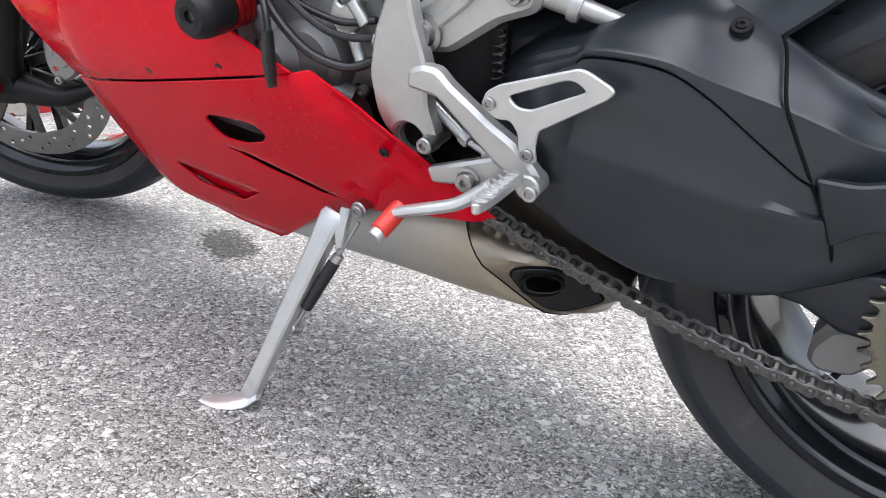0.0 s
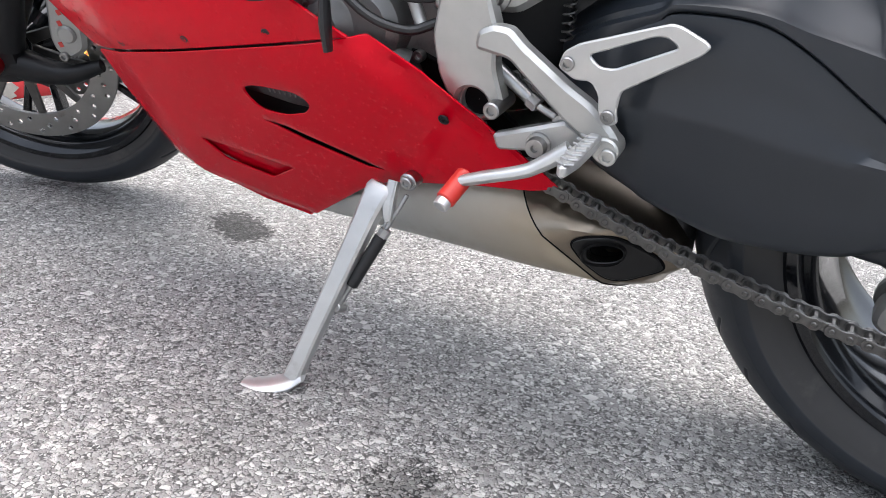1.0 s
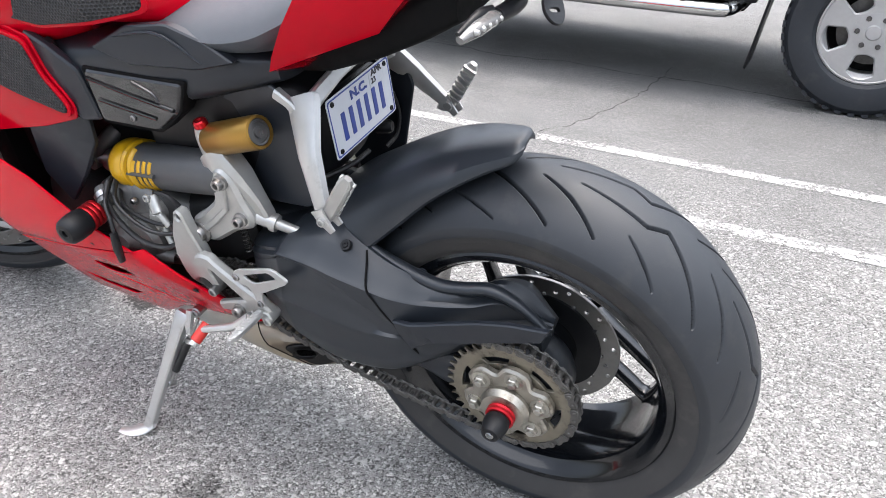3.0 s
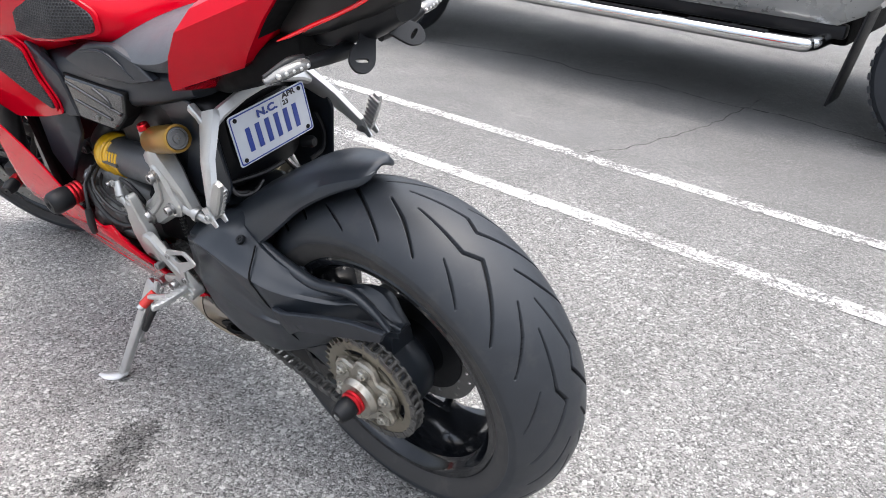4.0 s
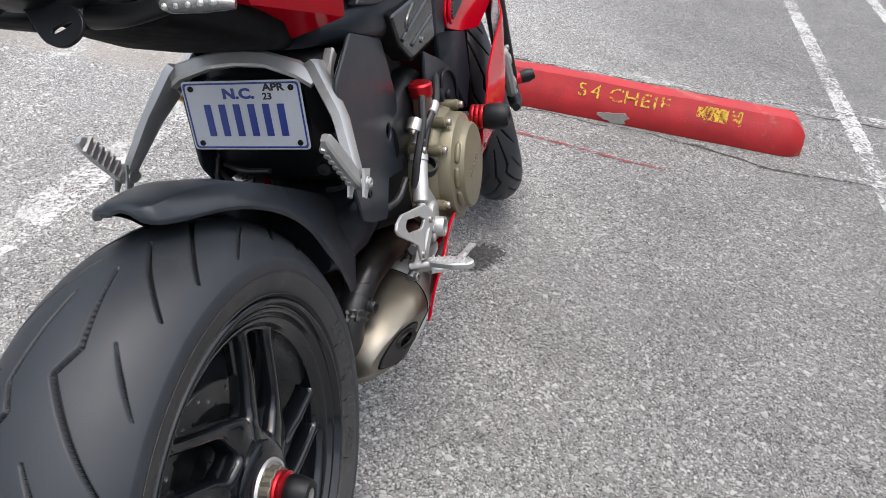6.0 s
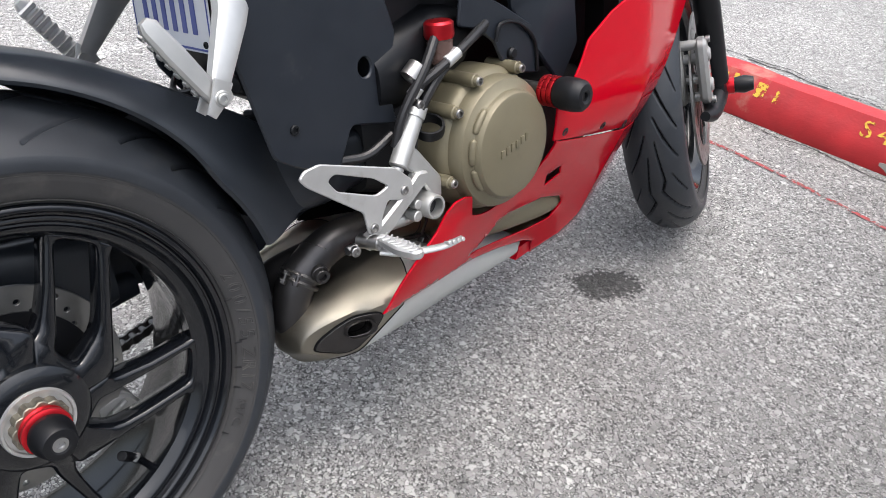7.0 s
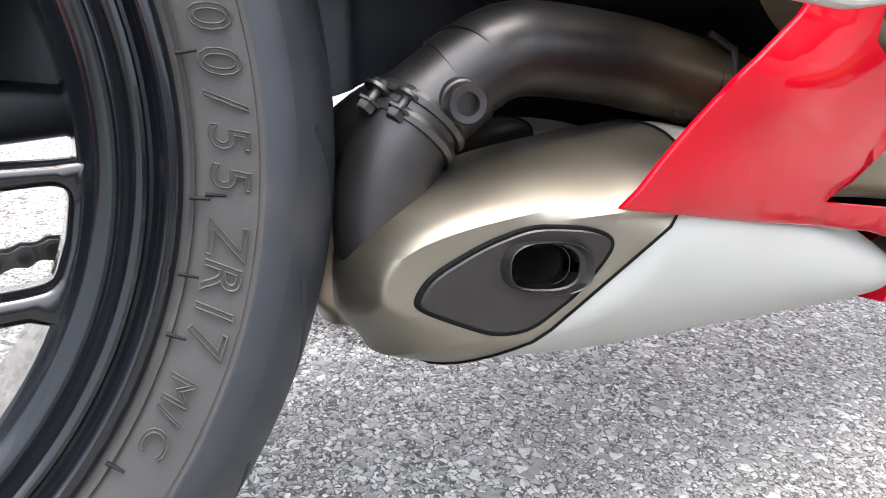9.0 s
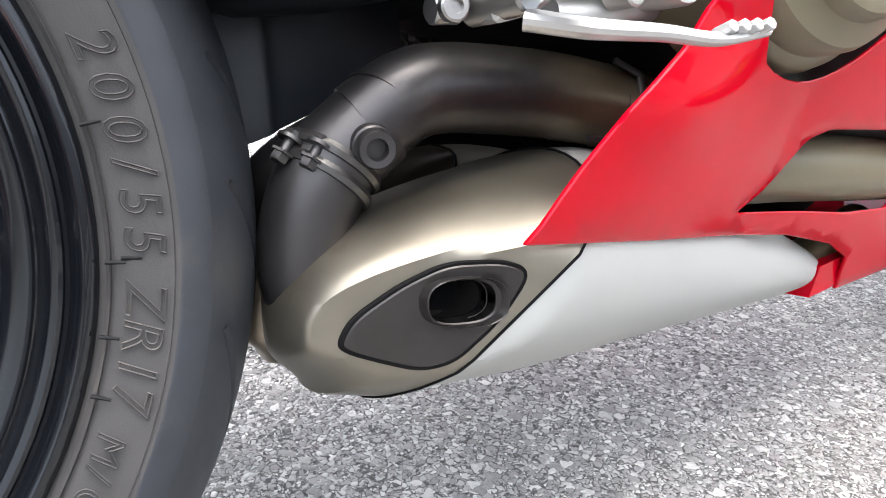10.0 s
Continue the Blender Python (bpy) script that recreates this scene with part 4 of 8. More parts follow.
    flange = []
    for k in range(6):
        a0 = 2 * math.pi * k / 6 + radians(42)
        for t, r in ((-0.32, 0.067), (-0.22, 0.071), (0, 0.0725), (0.22, 0.071), (0.32, 0.067), (0.45, 0.058), (0.5236, 0.056), (0.60, 0.058)):
            flange.append((r * math.cos(a0 + t), r * math.sin(a0 + t)))
    part("sprocket_flange", move(plate(flange, 0.124, 0.138, bevel=0.0035), Matrix.Translation(AXLE)), M_NICKEL, w, "pale nickel sprocket carrier")
    part("hub_collar", lathe([(0.02, 0.138), (0.036, 0.138), (0.038, 0.146), (0.034, 0.153), (0.033, 0.156), (0.028, 0.157), (0.02, 0.157)], 40, True, AXLE), M_NICKEL, w)
    for k in range(6):
        a0 = 2 * math.pi * k / 6 + radians(42)
        p = AXLE + Vector((0.0535 * math.cos(a0), 0.138, 0.0535 * math.sin(a0)))
        part("sprocket_nut", join(bolt(p, (0, 1, 0), 0.0098, 0.008, True), rod(p, p + Vector((0, 0.012, 0)), 0.0055), lathe([(0.0145, -0.001), (0.0145, 0.0014), (0.009, 0.0014)], 24, False, p)), M_NUT, w)
    part("slider_ring", lathe([(0.010, 0.156), (0.021, 0.156), (0.0222, 0.159), (0.0205, 0.1615), (0.0222, 0.163), (0.0222, 0.1665), (0.020, 0.169), (0.010, 0.169)], 36, True, AXLE), M_RED_ANO, w, "red anodised spacer ring")
    part("axle_slider", lathe([(0.005, 0.200), (0.008, 0.202), (0.0125, 0.2005), (0.0150, 0.195), (0.0188, 0.183), (0.0192, 0.175), (0.017, 0.168), (0.005, 0.168)], 36, True, AXLE), M_BLACK, w, "black plastic axle slider")
    part("slider_bolt", bolt(AXLE + Vector((0, 0.199, 0)), (0, 1, 0), 0.006, 0.0035), M_STEEL, w)
    return w


def front_wheel():
    st = Matrix.Translation((1.398, -0.034, 0.296)) @ Matrix.Translation((-0.03, 0, 0)) @ Matrix.Rotation(radians(24), 4, Vector((-math.sin(radians(24.5)), 0, math.cos(radians(24.5))))) @ Matrix.Translation((0.03, 0, 0))
    rim_prof = [(0.231, 0.046), (0.226, 0.050), (0.217, 0.049), (0.208, 0.040), (0.200, 0.030), (0.197, 0.0), (0.200, -0.030), (0.208, -0.040), (0.217, -0.049), (0.226, -0.050), (0.231, -0.046), (0.224, -0.04), (0.21, 0.0), (0.224, 0.04)]
    w = part("front_wheel", move(lathe(rim_prof, 96, True), st), M_RIM, bike, "gloss black front wheel steered to its left")
    ty = tyre_mesh("front_tyre", 0.2995, 0.060, 0.262, 0.229, 0.048, 90, 720, groove_lines(45), 0.62, w, "black front road tyre")
    ty.matrix_basis = st
    for k in range(5):
        prongs = []
        for s in (-1, 1):
            prongs.append(plate([(s * 0.006, 0.035), (s * 0.024, 0.03), (s * 0.026, 0.10), (s * 0.045, 0.198), (s * 0.028, 0.202), (s * 0.014, 0.10)], -0.012, 0.012, bevel=0.003, corner=0.003))
        part("spoke", move(join(*prongs), st @ Matrix.Rotation(2 * math.pi * k / 5 + 0.4, 4, "Y")), M_RIM, w)
    part("hub", move(lathe([(0.012, -0.06), (0.026, -0.06), (0.030, -0.03), (0.045, -0.015), (0.045, 0.015), (0.030, 0.03), (0.026, 0.06), (0.012, 0.06)], 32, True), st), M_RIM, w)
    for s in (-1, 1):
        holes = []
        for k in range(54):
            a, r = 2 * math.pi * k / 54, 0.134 + 0.010 * (k % 3)
            holes.append([(r * math.cos(a) + 0.0042 * math.cos(t), r * math.sin(a) + 0.0042 * math.sin(t)) for t in np.linspace(0, 2 * math.pi, 8, endpoint=False)])
        ring = [(0.165 * math.cos(t), 0.165 * math.sin(t)) for t in np.linspace(0, 2 * math.pi, 84, endpoint=False)]
        inner = [(0.122 * math.cos(t), 0.122 * math.sin(t)) for t in np.linspace(0, 2 * math.pi, 60, endpoint=False)]
        part("brake_disc", move(plate(ring, s * 0.066, s * 0.071, [inner] + holes, 0.0005), st), M_DISC, w, "drilled steel front brake disc")
        for k in range(10):
            part("disc_carrier", move(plate([(-0.010, 0.03), (0.010, 0.03), (0.006, 0.125), (-0.006, 0.125)], s * 0.060, s * 0.066, bevel=0.001), st @ Matrix.Rotation(2 * math.pi * k / 10, 4, "Y")), M_DARKSTEEL, w)
        # fork leg with its foot, caliper and slider
        leg = join(tube([(-0.02, s * 0.105, 0.02), (-0.075, s * 0.105, 0.16), (-0.17, s * 0.105, 0.36), (-0.26, s * 0.105, 0.56)], 0.026, 20), box(0.0, s * 0.10, 0.0, 0.075, 0.05, 0.075, 0.015), tube([(-0.01, s * 0.10, -0.01), (-0.09, s * 0.10, -0.03), (-0.15, s * 0.09, -0.02)], [0.028, 0.017, 0.010], 14))
        part("fork_leg", move(leg, st), M_BLACK, w, "black fork leg")
        turned = st @ Matrix.Translation((0.022, 0, 0.008)) @ Matrix.Rotation(radians(15), 4, "Y")
        cal = [(-0.210, 0.070), (-0.185, 0.088), (-0.160, 0.078), (-0.113, -0.008), (-0.110, -0.032), (-0.127, -0.048), (-0.160, -0.040)]
        cb = join(plate(cal, s * 0.082, s * 0.104, bevel=0.006, corner=0.012), plate(cal, s * 0.036, s * 0.056, bevel=0.006, corner=0.012), *[rod((x, s * 0.040, z), (x, s * 0.100, z), 0.010) for x, z in ((-0.190, 0.070), (-0.130, -0.030), (-0.160, 0.045), (-0.145, 0.005))])
        cp = part("brake_caliper", move(cb, turned), M_CALIPER, w, "cast grey brake caliper")
        for x, z in ((-0.178, 0.050), (-0.146, -0.008)):
            part("piston_boss", move(lathe([(0.0005, s * 0.109), (0.011, s * 0.109), (0.014, s * 0.106), (0.0145, s * 0.098)], 24, False, (x, 0, z)), turned), M_CALIPER, w)
        for x, z in ((-0.186, 0.078), (-0.122, -0.038)):
            part("caliper_bolt", move(bolt((x, s * 0.104, z), (0, s, 0), 0.007, 0.006), turned), M_BOLT, w)
        for k in range(6):
            u = k / 5
            part("caliper_mark", move(box(-0.172 + 0.045 * u, s * 0.1045, 0.055 - 0.075 * u, 0.006, 0.001, 0.008, 0), turned), M_RED_PLASTIC, w)
        part("slider_ring", move(lathe([(0.01, s * 0.125), (0.018, s * 0.125), (0.018, s * 0.140), (0.01, s * 0.140)], 28, True), st), M_RED_ANO, w, "red anodised spacer ring")
        part("axle_slider", move(lathe([(0.004, s * 0.140), (0.016, s * 0.140), (0.019, s * 0.160), (0.014, s * 0.178), (0.004, s * 0.178)], 28, True), st), M_BLACK, w, "black plastic axle slider")
    return w


def ring_yz(x, y0, y1, z0, z1, n=28, power=3.2, skew=0.0):
    """A rounded rectangle across x; skew leans its top outwards."""
    out = []
    for k in range(n):
        a = 2 * math.pi * k / n
        c, s = math.cos(a), math.sin(a)
        u, v = math.copysign(abs(c) ** (2 / power), c), math.copysign(abs(s) ** (2 / power), s)
        out.append((x, (y0 + y1) / 2 + (y1 - y0) / 2 * u + skew * v, (z0 + z1) / 2 + (z1 - z0) / 2 * v))
    return out


def blend(rows, steps=4):
    """Rows of numbers, with smooth rows between them."""
    p = [list(rows[0])] + [list(r) for r in rows] + [list(rows[-1])]
    out = []
    for i in range(1, len(p) - 2):
        for k in range(steps):
            u = k / steps
            out.append([0.5 * (2 * b + (c - a) * u + (2 * a - 5 * b + 4 * c - d) * u * u + (3 * b - a - 3 * c + d) * u ** 3) for a, b, c, d in zip(p[i - 1], p[i], p[i + 1], p[i + 2])])
    return out + [p[-2]]


def arm_section(x, y0, y1, z0, z1, zf, zt, zs, zc, w, step):
    """The arm's outline across x: two side facets over a crease, a proud upper shell and a broad top facet."""
    low, groove = zc - z0, 0.0025 if step > 0.0005 else 0.0004
    return [(x, y0, z0 + 0.004), (x, (y0 + y1) / 2, z0), (x, y1 - 0.030, z0 + 0.002), (x, y1 - 0.020, z0 + 0.07 * low), (x, y1 - 0.0145, z0 + 0.16 * low),
            (x, y1 - 0.0085, z0 + 0.45 * low), (x, y1 - 0.0035, zc - 0.010), (x, y1 - 0.0012, zc - 0.002), (x, y1 - 0.0012, zc + 0.005),
            (x, y1 - 0.0060, zc + 0.25 * (zs - zc)), (x, y1 - 0.0072, zc + 0.5 * (zs - zc)), (x, y1 - 0.0075, zs - 0.004), (x, y1 - 0.0085, zs - 0.0015), (x, y1 - 0.0085 - groove, zs - 0.0006),
            (x, y1 - 0.0085 + 0.4 * step, zs + 0.0008), (x, y1 - 0.0085 + step, zs + 0.0026), (x, y1 - 0.0082 + step, zs + 0.5 * (zf - zs)),
            (x, y1 - 0.0085 + step, zf - 0.0015), (x, y1 - 0.0115 + step, zf + 0.0008), (x, y1 - 0.016 + step, zf + 0.13 * (zt - zf)), (x, y1 - 0.0085 - 0.5 * w, 0.5 * (zf + zt) + 0.001),
            (x, y1 - 0.0085 - w, zt - 0.001), (x, y1 - 0.014 - w, zt + 0.3 * (z1 - zt)), (x, 0.5 * (y0 + y1 - w), z1), (x, y0 + 0.006, z1 - 0.004), (x, y0, z1 - 0.012)]


def swingarm():
    # stations: x, inner y, outer y, underside, top, edge of the upper facet, top of the facet, seam, crease, facet width, step
    rows = [(0.455, 0.03, 0.125, 0.365, 0.475, 0.455, 0.465, 0.445, 0.412, 0.012, 0.0),
            (0.41, 0.03, 0.160, 0.352, 0.505, 0.485, 0.497, 0.473, 0.420, 0.016, 0.0),
            (0.365, 0.03, 0.176, 0.338, 0.522, 0.506, 0.515, 0.498, 0.426, 0.020, 0.0),
            (0.347, 0.03, 0.180, 0.331, 0.533, 0.517, 0.528, 0.509, 0.428, 0.024, 0.003),
            (0.29, 0.050, 0.186, 0.317, 0.556, 0.520, 0.544, 0.511, 0.427, 0.027, 0.004),
            (0.25, 0.095, 0.186, 0.316, 0.552, 0.511, 0.539, 0.495, 0.421, 0.028, 0.004),
            (0.20, 0.112, 0.183, 0.321, 0.528, 0.500, 0.523, 0.462, 0.416, 0.028, 0.004),
            (0.165, 0.112, 0.176, 0.331, 0.510, 0.488, 0.505, 0.440, 0.412, 0.027, 0.003),
            (0.13, 0.106, 0.158, 0.345, 0.494, 0.472, 0.489, 0.436, 0.408, 0.026, 0.0),
            (0.07, 0.085, 0.130, 0.375, 0.488, 0.465, 0.481, 0.434, 0.408, 0.018, 0.0),
            (0.03, 0.070, 0.114, 0.390, 0.500, 0.473, 0.489, 0.441, 0.415, 0.014, 0.0),
            (0.0, 0.05, 0.106, 0.405, 0.486, 0.464, 0.476, 0.445, 0.425, 0.012, 0.0),
            (-0.025, 0.055, 0.100, 0.420, 0.464, 0.449, 0.457, 0.441, 0.431, 0.009, 0.0),
            (-0.045, 0.06, 0.094, 0.430, 0.445, 0.440, 0.443, 0.437, 0.434, 0.006, 0.0)]
    arm = part("swingarm", loft([arm_section(*r) for r in blend(rows, 5)]), M_ARM, bike, "satin charcoal single-sided swingarm")
    # raised rail along the top of the rear arm
    part("arm_rail", tube([(0.222, 0.122, 0.536), (0.20, 0.122, 0.520), (0.17, 0.120, 0.505), (0.14, 0.1175, 0.493), (0.11, 0.1145, 0.486), (0.075, 0.110, 0.489), (0.04, 0.104, 0.493), (0.0, 0.102, 0.478), (-0.040, 0.104, 0.448)], [0.005, 0.0095, 0.0105, 0.011, 0.011, 0.011, 0.011, 0.009, 0.006], 14, flat=0.8), M_ARM, arm)
    # bulged cover over the chain, and the seam between the two shells
    part("seam", tube([(0.213, 0.140, 0.538), (0.207, 0.152, 0.529), (0.197, 0.1775, 0.502), (0.186, 0.1770, 0.480), (0.173, 0.1740, 0.456), (0.165, 0.1690, 0.440), (0.152, 0.1685, 0.418), (0.142, 0.1620, 0.395), (0.137, 0.1500, 0.370)], 0.0016, 6), M_DARK, arm)
    guard = [(0.165, 0.449), (0.135, 0.450), (0.09, 0.460), (0.045, 0.470), (0.0, 0.474), (-0.055, 0.470), (-0.045, 0.448), (0.03, 0.434), (0.10, 0.418), (0.120, 0.411), (0.143, 0.392)]
    part("chain_guard", bend(fine(plate(guard, 0.136, 0.146, bevel=0.002, corner=0.004), 0.02), lambda x, z: -0.22 * max(0, 0.14 - x) + 0.028 - 0.25 * max(0, 0.43 - z)), M_PANEL, arm, "dark grey chain guard")
    part("lower_guard", loft([ring_yz(x, 0.092, 0.128, z0, z1) for x, z0, z1 in ((0.20, 0.314, 0.345), (0.15, 0.309, 0.35), (0.115, 0.292, 0.36), (0.075, 0.292, 0.36))]), M_PANEL, arm)
    part("hub_carrier", lathe([(0.02, 0.030), (0.066, 0.030), (0.074, 0.045), (0.076, 0.095), (0.070, 0.108), (0.02, 0.110)], 48, True, AXLE), M_ARM, arm)
    part("arm_web", loft([ring_yz(x, 0.05, 0.10, z0, z1) for x, z0, z1 in ((0.16, 0.338, 0.44), (0.08, 0.318, 0.455), (0.0, 0.33, 0.47), (-0.035, 0.36, 0.43))]), M_ARM, arm)
    part("arm_screw", join(bolt((0.243, 0.147, 0.544), (0, 0.6, 0.8), 0.004, 0.002), lathe([(0.009, -0.004), (0.0078, 0.001), (0.0048, 0.001)], 24, False, (0.243, 0.147, 0.544), Vector((0, 0.6, 0.8)))), M_BLACK, arm)
    part("arm_screw", join(lathe([(0.0004, 0.002), (0.004, 0.002), (0.0045, 0.004), (0.0095, 0.004), (0.011, 0.001), (0.012, -0.012)], 24, False, (0.148, 0.111, 0.492), Vector((0, 0.25, 1)).normalized())), M_ARM, arm)
    # rear caliper under the arm, ahead of the axle, on a dark bracket
    body = [(0.074, 0.252), (0.100, 0.258), (0.118, 0.250), (0.131, 0.226), (0.131, 0.208), (0.118, 0.198), (0.088, 0.203), (0.072, 0.222)]
    cal = part("rear_caliper", join(plate(body, -0.004, 0.012, bevel=0.004, corner=0.006), plate(body, 0.026, 0.052, bevel=0.005, corner=0.006), rod((0.112, -0.002, 0.215), (0.112, 0.045, 0.215), 0.012), rod((0.086, -0.002, 0.238), (0.086, 0.045, 0.238), 0.010)), M_CALIPER, arm, "cast grey rear brake caliper")
    part("caliper_bracket", plate([(0.060, 0.300), (0.105, 0.296), (0.114, 0.270), (0.108, 0.244), (0.078, 0.246), (0.062, 0.262)], 0.004, 0.022, bevel=0.003, corner=0.005), M_ENGINE, cal)
    part("caliper_bolt", bolt((0.118, -0.004, 0.222), (0, -1, 0), 0.007, 0.004), M_BOLT, cal)
    part("caliper_lip", rod((0.078, -0.006, 0.232), (0.110, -0.006, 0.246), 0.004), M_CALIPER, cal)
    # right inner wall of the pivot
    part("pivot", loft([ring_yz(x, y0, y1, z0, z1, power=4) for x, y0, y1, z0, z1 in ((0.52, -0.07, 0.08, 0.425, 0.50), (0.45, -0.09, 0.08, 0.418, 0.51), (0.40, -0.09, 0.08, 0.410, 0.52), (0.34, -0.075, 0.08, 0.408, 0.52), (0.31, -0.06, 0.08, 0.42, 0.50))]), M_ARM, arm)
    return arm


def hugger():
    """The mudguard over the rear tyre: follows the tyre, with a pointed tail and side skirts."""
    # rows: angle round the axle, half width of the crown, its radius; left skirt and right skirt: offset and radius of the lower edge
    rows = [(86.5, 0.012, 0.363, 0.026, 0.357, 0.020, 0.356), (85, 0.026, 0.367, 0.045, 0.351, 0.036, 0.349), (80, 0.034, 0.366, 0.060, 0.343, 0.050, 0.343), (70, 0.044, 0.365, 0.084, 0.328, 0.070, 0.340), (56, 0.055, 0.366, 0.102, 0.308, 0.088, 0.332), (45, 0.062, 0.376, 0.120, 0.305, 0.097, 0.322), (36, 0.066, 0.394, 0.136, 0.316, 0.102, 0.310), (28, 0.066, 0.410, 0.140, 0.330, 0.104, 0.309), (16, 0.066, 0.425, 0.130, 0.340, 0.104, 0.308)]
    rings = []
    for ang, wt, rt, wl_, rl, wr, rr in blend(rows, 5):
        a = radians(ang)
        outer = [(rr, -wr), (rr + (rt - rr) * 0.15, -wr * 0.985), (rt - 0.002, -wt * 1.06), (rt, -wt * 0.9), (rt + 0.003, 0), (rt, wt * 0.9), (rt - 0.003, wt * 1.1), (rl + (rt - rl) * 0.50, wl_ * 0.80 + wt * 0.20), (rl + (rt - rl) * 0.15, wl_ * 0.985), (rl, wl_)]
        ring = outer + [(r - 0.004, y * 0.96) for r, y in outer[::-1]]
        rings.append([AXLE + Vector((r * math.cos(a), y, r * math.sin(a))) for r, y in ring])
    return part("rear_hugger", loft(rings), M_ARM, bike, "matt black mudguard over the rear tyre")


def chain():
    """Roller chain round the rear sprocket to the engine sprocket: rollers in one mesh, each plate pair a link."""
    r0, r1 = 0.0985, 0.038
    c0, c1 = Vector((0, 0, 0.322)), Vector((0.50, 0, 0.375))
    d = c1 - c0
    base = math.atan2(d.z, d.x)
    lean = math.acos((r0 - r1) / d.length)
    pts = []
    up0, up1 = base + lean, base - lean
    n_arc = 80
    for k in range(n_arc):
        t = up0 + (2 * math.pi - 2 * lean) * k / n_arc
        pts.append(c0 + r0 * Vector((math.cos(t), 0, math.sin(t))))
    low0 = c0 + r0 * Vector((math.cos(up1), 0, math.sin(up1)))
    low1 = c1 + r1 * Vector((math.cos(up1), 0, math.sin(up1)))
    for k in range(60):
        u = k / 60
        p = low0.lerp(low1, u)
        p.z -= 0.022 * 4 * u * (1 - u)
        pts.append(p)
    for k in range(20):
        t = up1 + 2 * lean * k / 20
        pts.append(c1 + r1 * Vector((math.cos(t), 0, math.sin(t))))
    top1 = c1 + r1 * Vector((math.cos(up0), 0, math.sin(up0)))
    top0 = c0 + r0 * Vector((math.cos(up0), 0, math.sin(up0)))
    for k in range(60):
        pts.append(top1.lerp(top0, k / 60))
    # even spacing
    length = sum((q - p).length for p, q in zip(pts, pts[1:] + pts[:1]))
    n = 2 * round(length / 0.015875 / 2)
    step, out = length / n, []
    loop = pts + [pts[0]]
    pos = 0.0
    for p, q in zip(loop, loop[1:]):
        L = (q - p).length
        while len(out) < n and len(out) * step <= pos + L:
            out.append(p.lerp(q, (len(out) * step - pos) / L))
        pos += L
    y = 0.125
    rollers = [rod(p + Vector((0, y - 0.011, 0)), p + Vector((0, y + 0.011, 0)), 0.0048, segs=10) for p in out]
    ch = part("chain", join(*rollers), M_CHAIN, bike, "oily dark steel roller chain")
    h = step / 2
    shape = [(-h - 0.0065, 0), (-h - 0.0045, 0.0055), (-h, 0.0068), (-h + 0.004, 0.0056), (0, 0.0048), (h - 0.004, 0.0056), (h, 0.0068), (h + 0.0045, 0.0055), (h + 0.0065, 0), (h + 0.0045, -0.0055), (h, -0.0068), (h - 0.004, -0.0056), (0, -0.0048), (-h + 0.004, -0.0056), (-h, -0.0068), (-h - 0.0045, -0.0055)]
    kinds = []
    for o in (0.0062, 0.0088):
        b = join(plate(shape, o, o + 0.0022, bevel=0.0005), plate(shape, -o - 0.0022, -o, bevel=0.0005), *([rod((q * h, o, 0), (q * h, o + 0.0034, 0), 0.0030, segs=10, chamfer=0.3) for q in (-1, 1)] if o > 0.007 else []))
        bmesh.ops.recalc_face_normals(b, faces=b.faces)
        me = bpy.data.meshes.new("link")
        b.to_mesh(me)
        b.free()
        me.materials.append(M_CHAIN)
        kinds.append(me)
    for k, p in enumerate(out):
        q = out[(k + 1) % n]
        ob = new("link", kinds[k % 2])
        ob.parent = ch
        mid, dd = (p + q) / 2, q - p
        ob.matrix_basis = Matrix.Translation(mid + Vector((0, y, 0))) @ Matrix.Rotation(-math.atan2(dd.z, dd.x), 4, "Y")
    return ch


def can_section(x, y0, y1, z0, z1):
    """The silencer's cross-section: a leaning diamond with rounded corners."""
    norm = [(0.03, 0.84), (0.36, 1.0), (0.76, 0.93), (1.0, 0.70), (0.94, 0.36), (0.62, 0.11), (0.25, 0.0), (0.03, 0.12)]
    p = [Vector((x, y0 + (y1 - y0) * u, z0 + (z1 - z0) * v)) for u, v in norm]
    n, out = len(p), []
    for i in range(n):
        a, b, c, d = p[i - 1], p[i], p[(i + 1) % n], p[(i + 2) % n]
        for k in range(5):
            u = k / 5
            out.append(0.5 * (2 * b + (c - a) * u + (2 * a - 5 * b + 4 * c - d) * u * u + (3 * b - a - 3 * c + d) * u ** 3))
    return out


def outlet_plane(x, z):
    """Distance from the middle at which the flat outlet face of a silencer lies."""
    return 0.091 + 0.445 * (x - 0.329) + 0.12 * (z - 0.237)


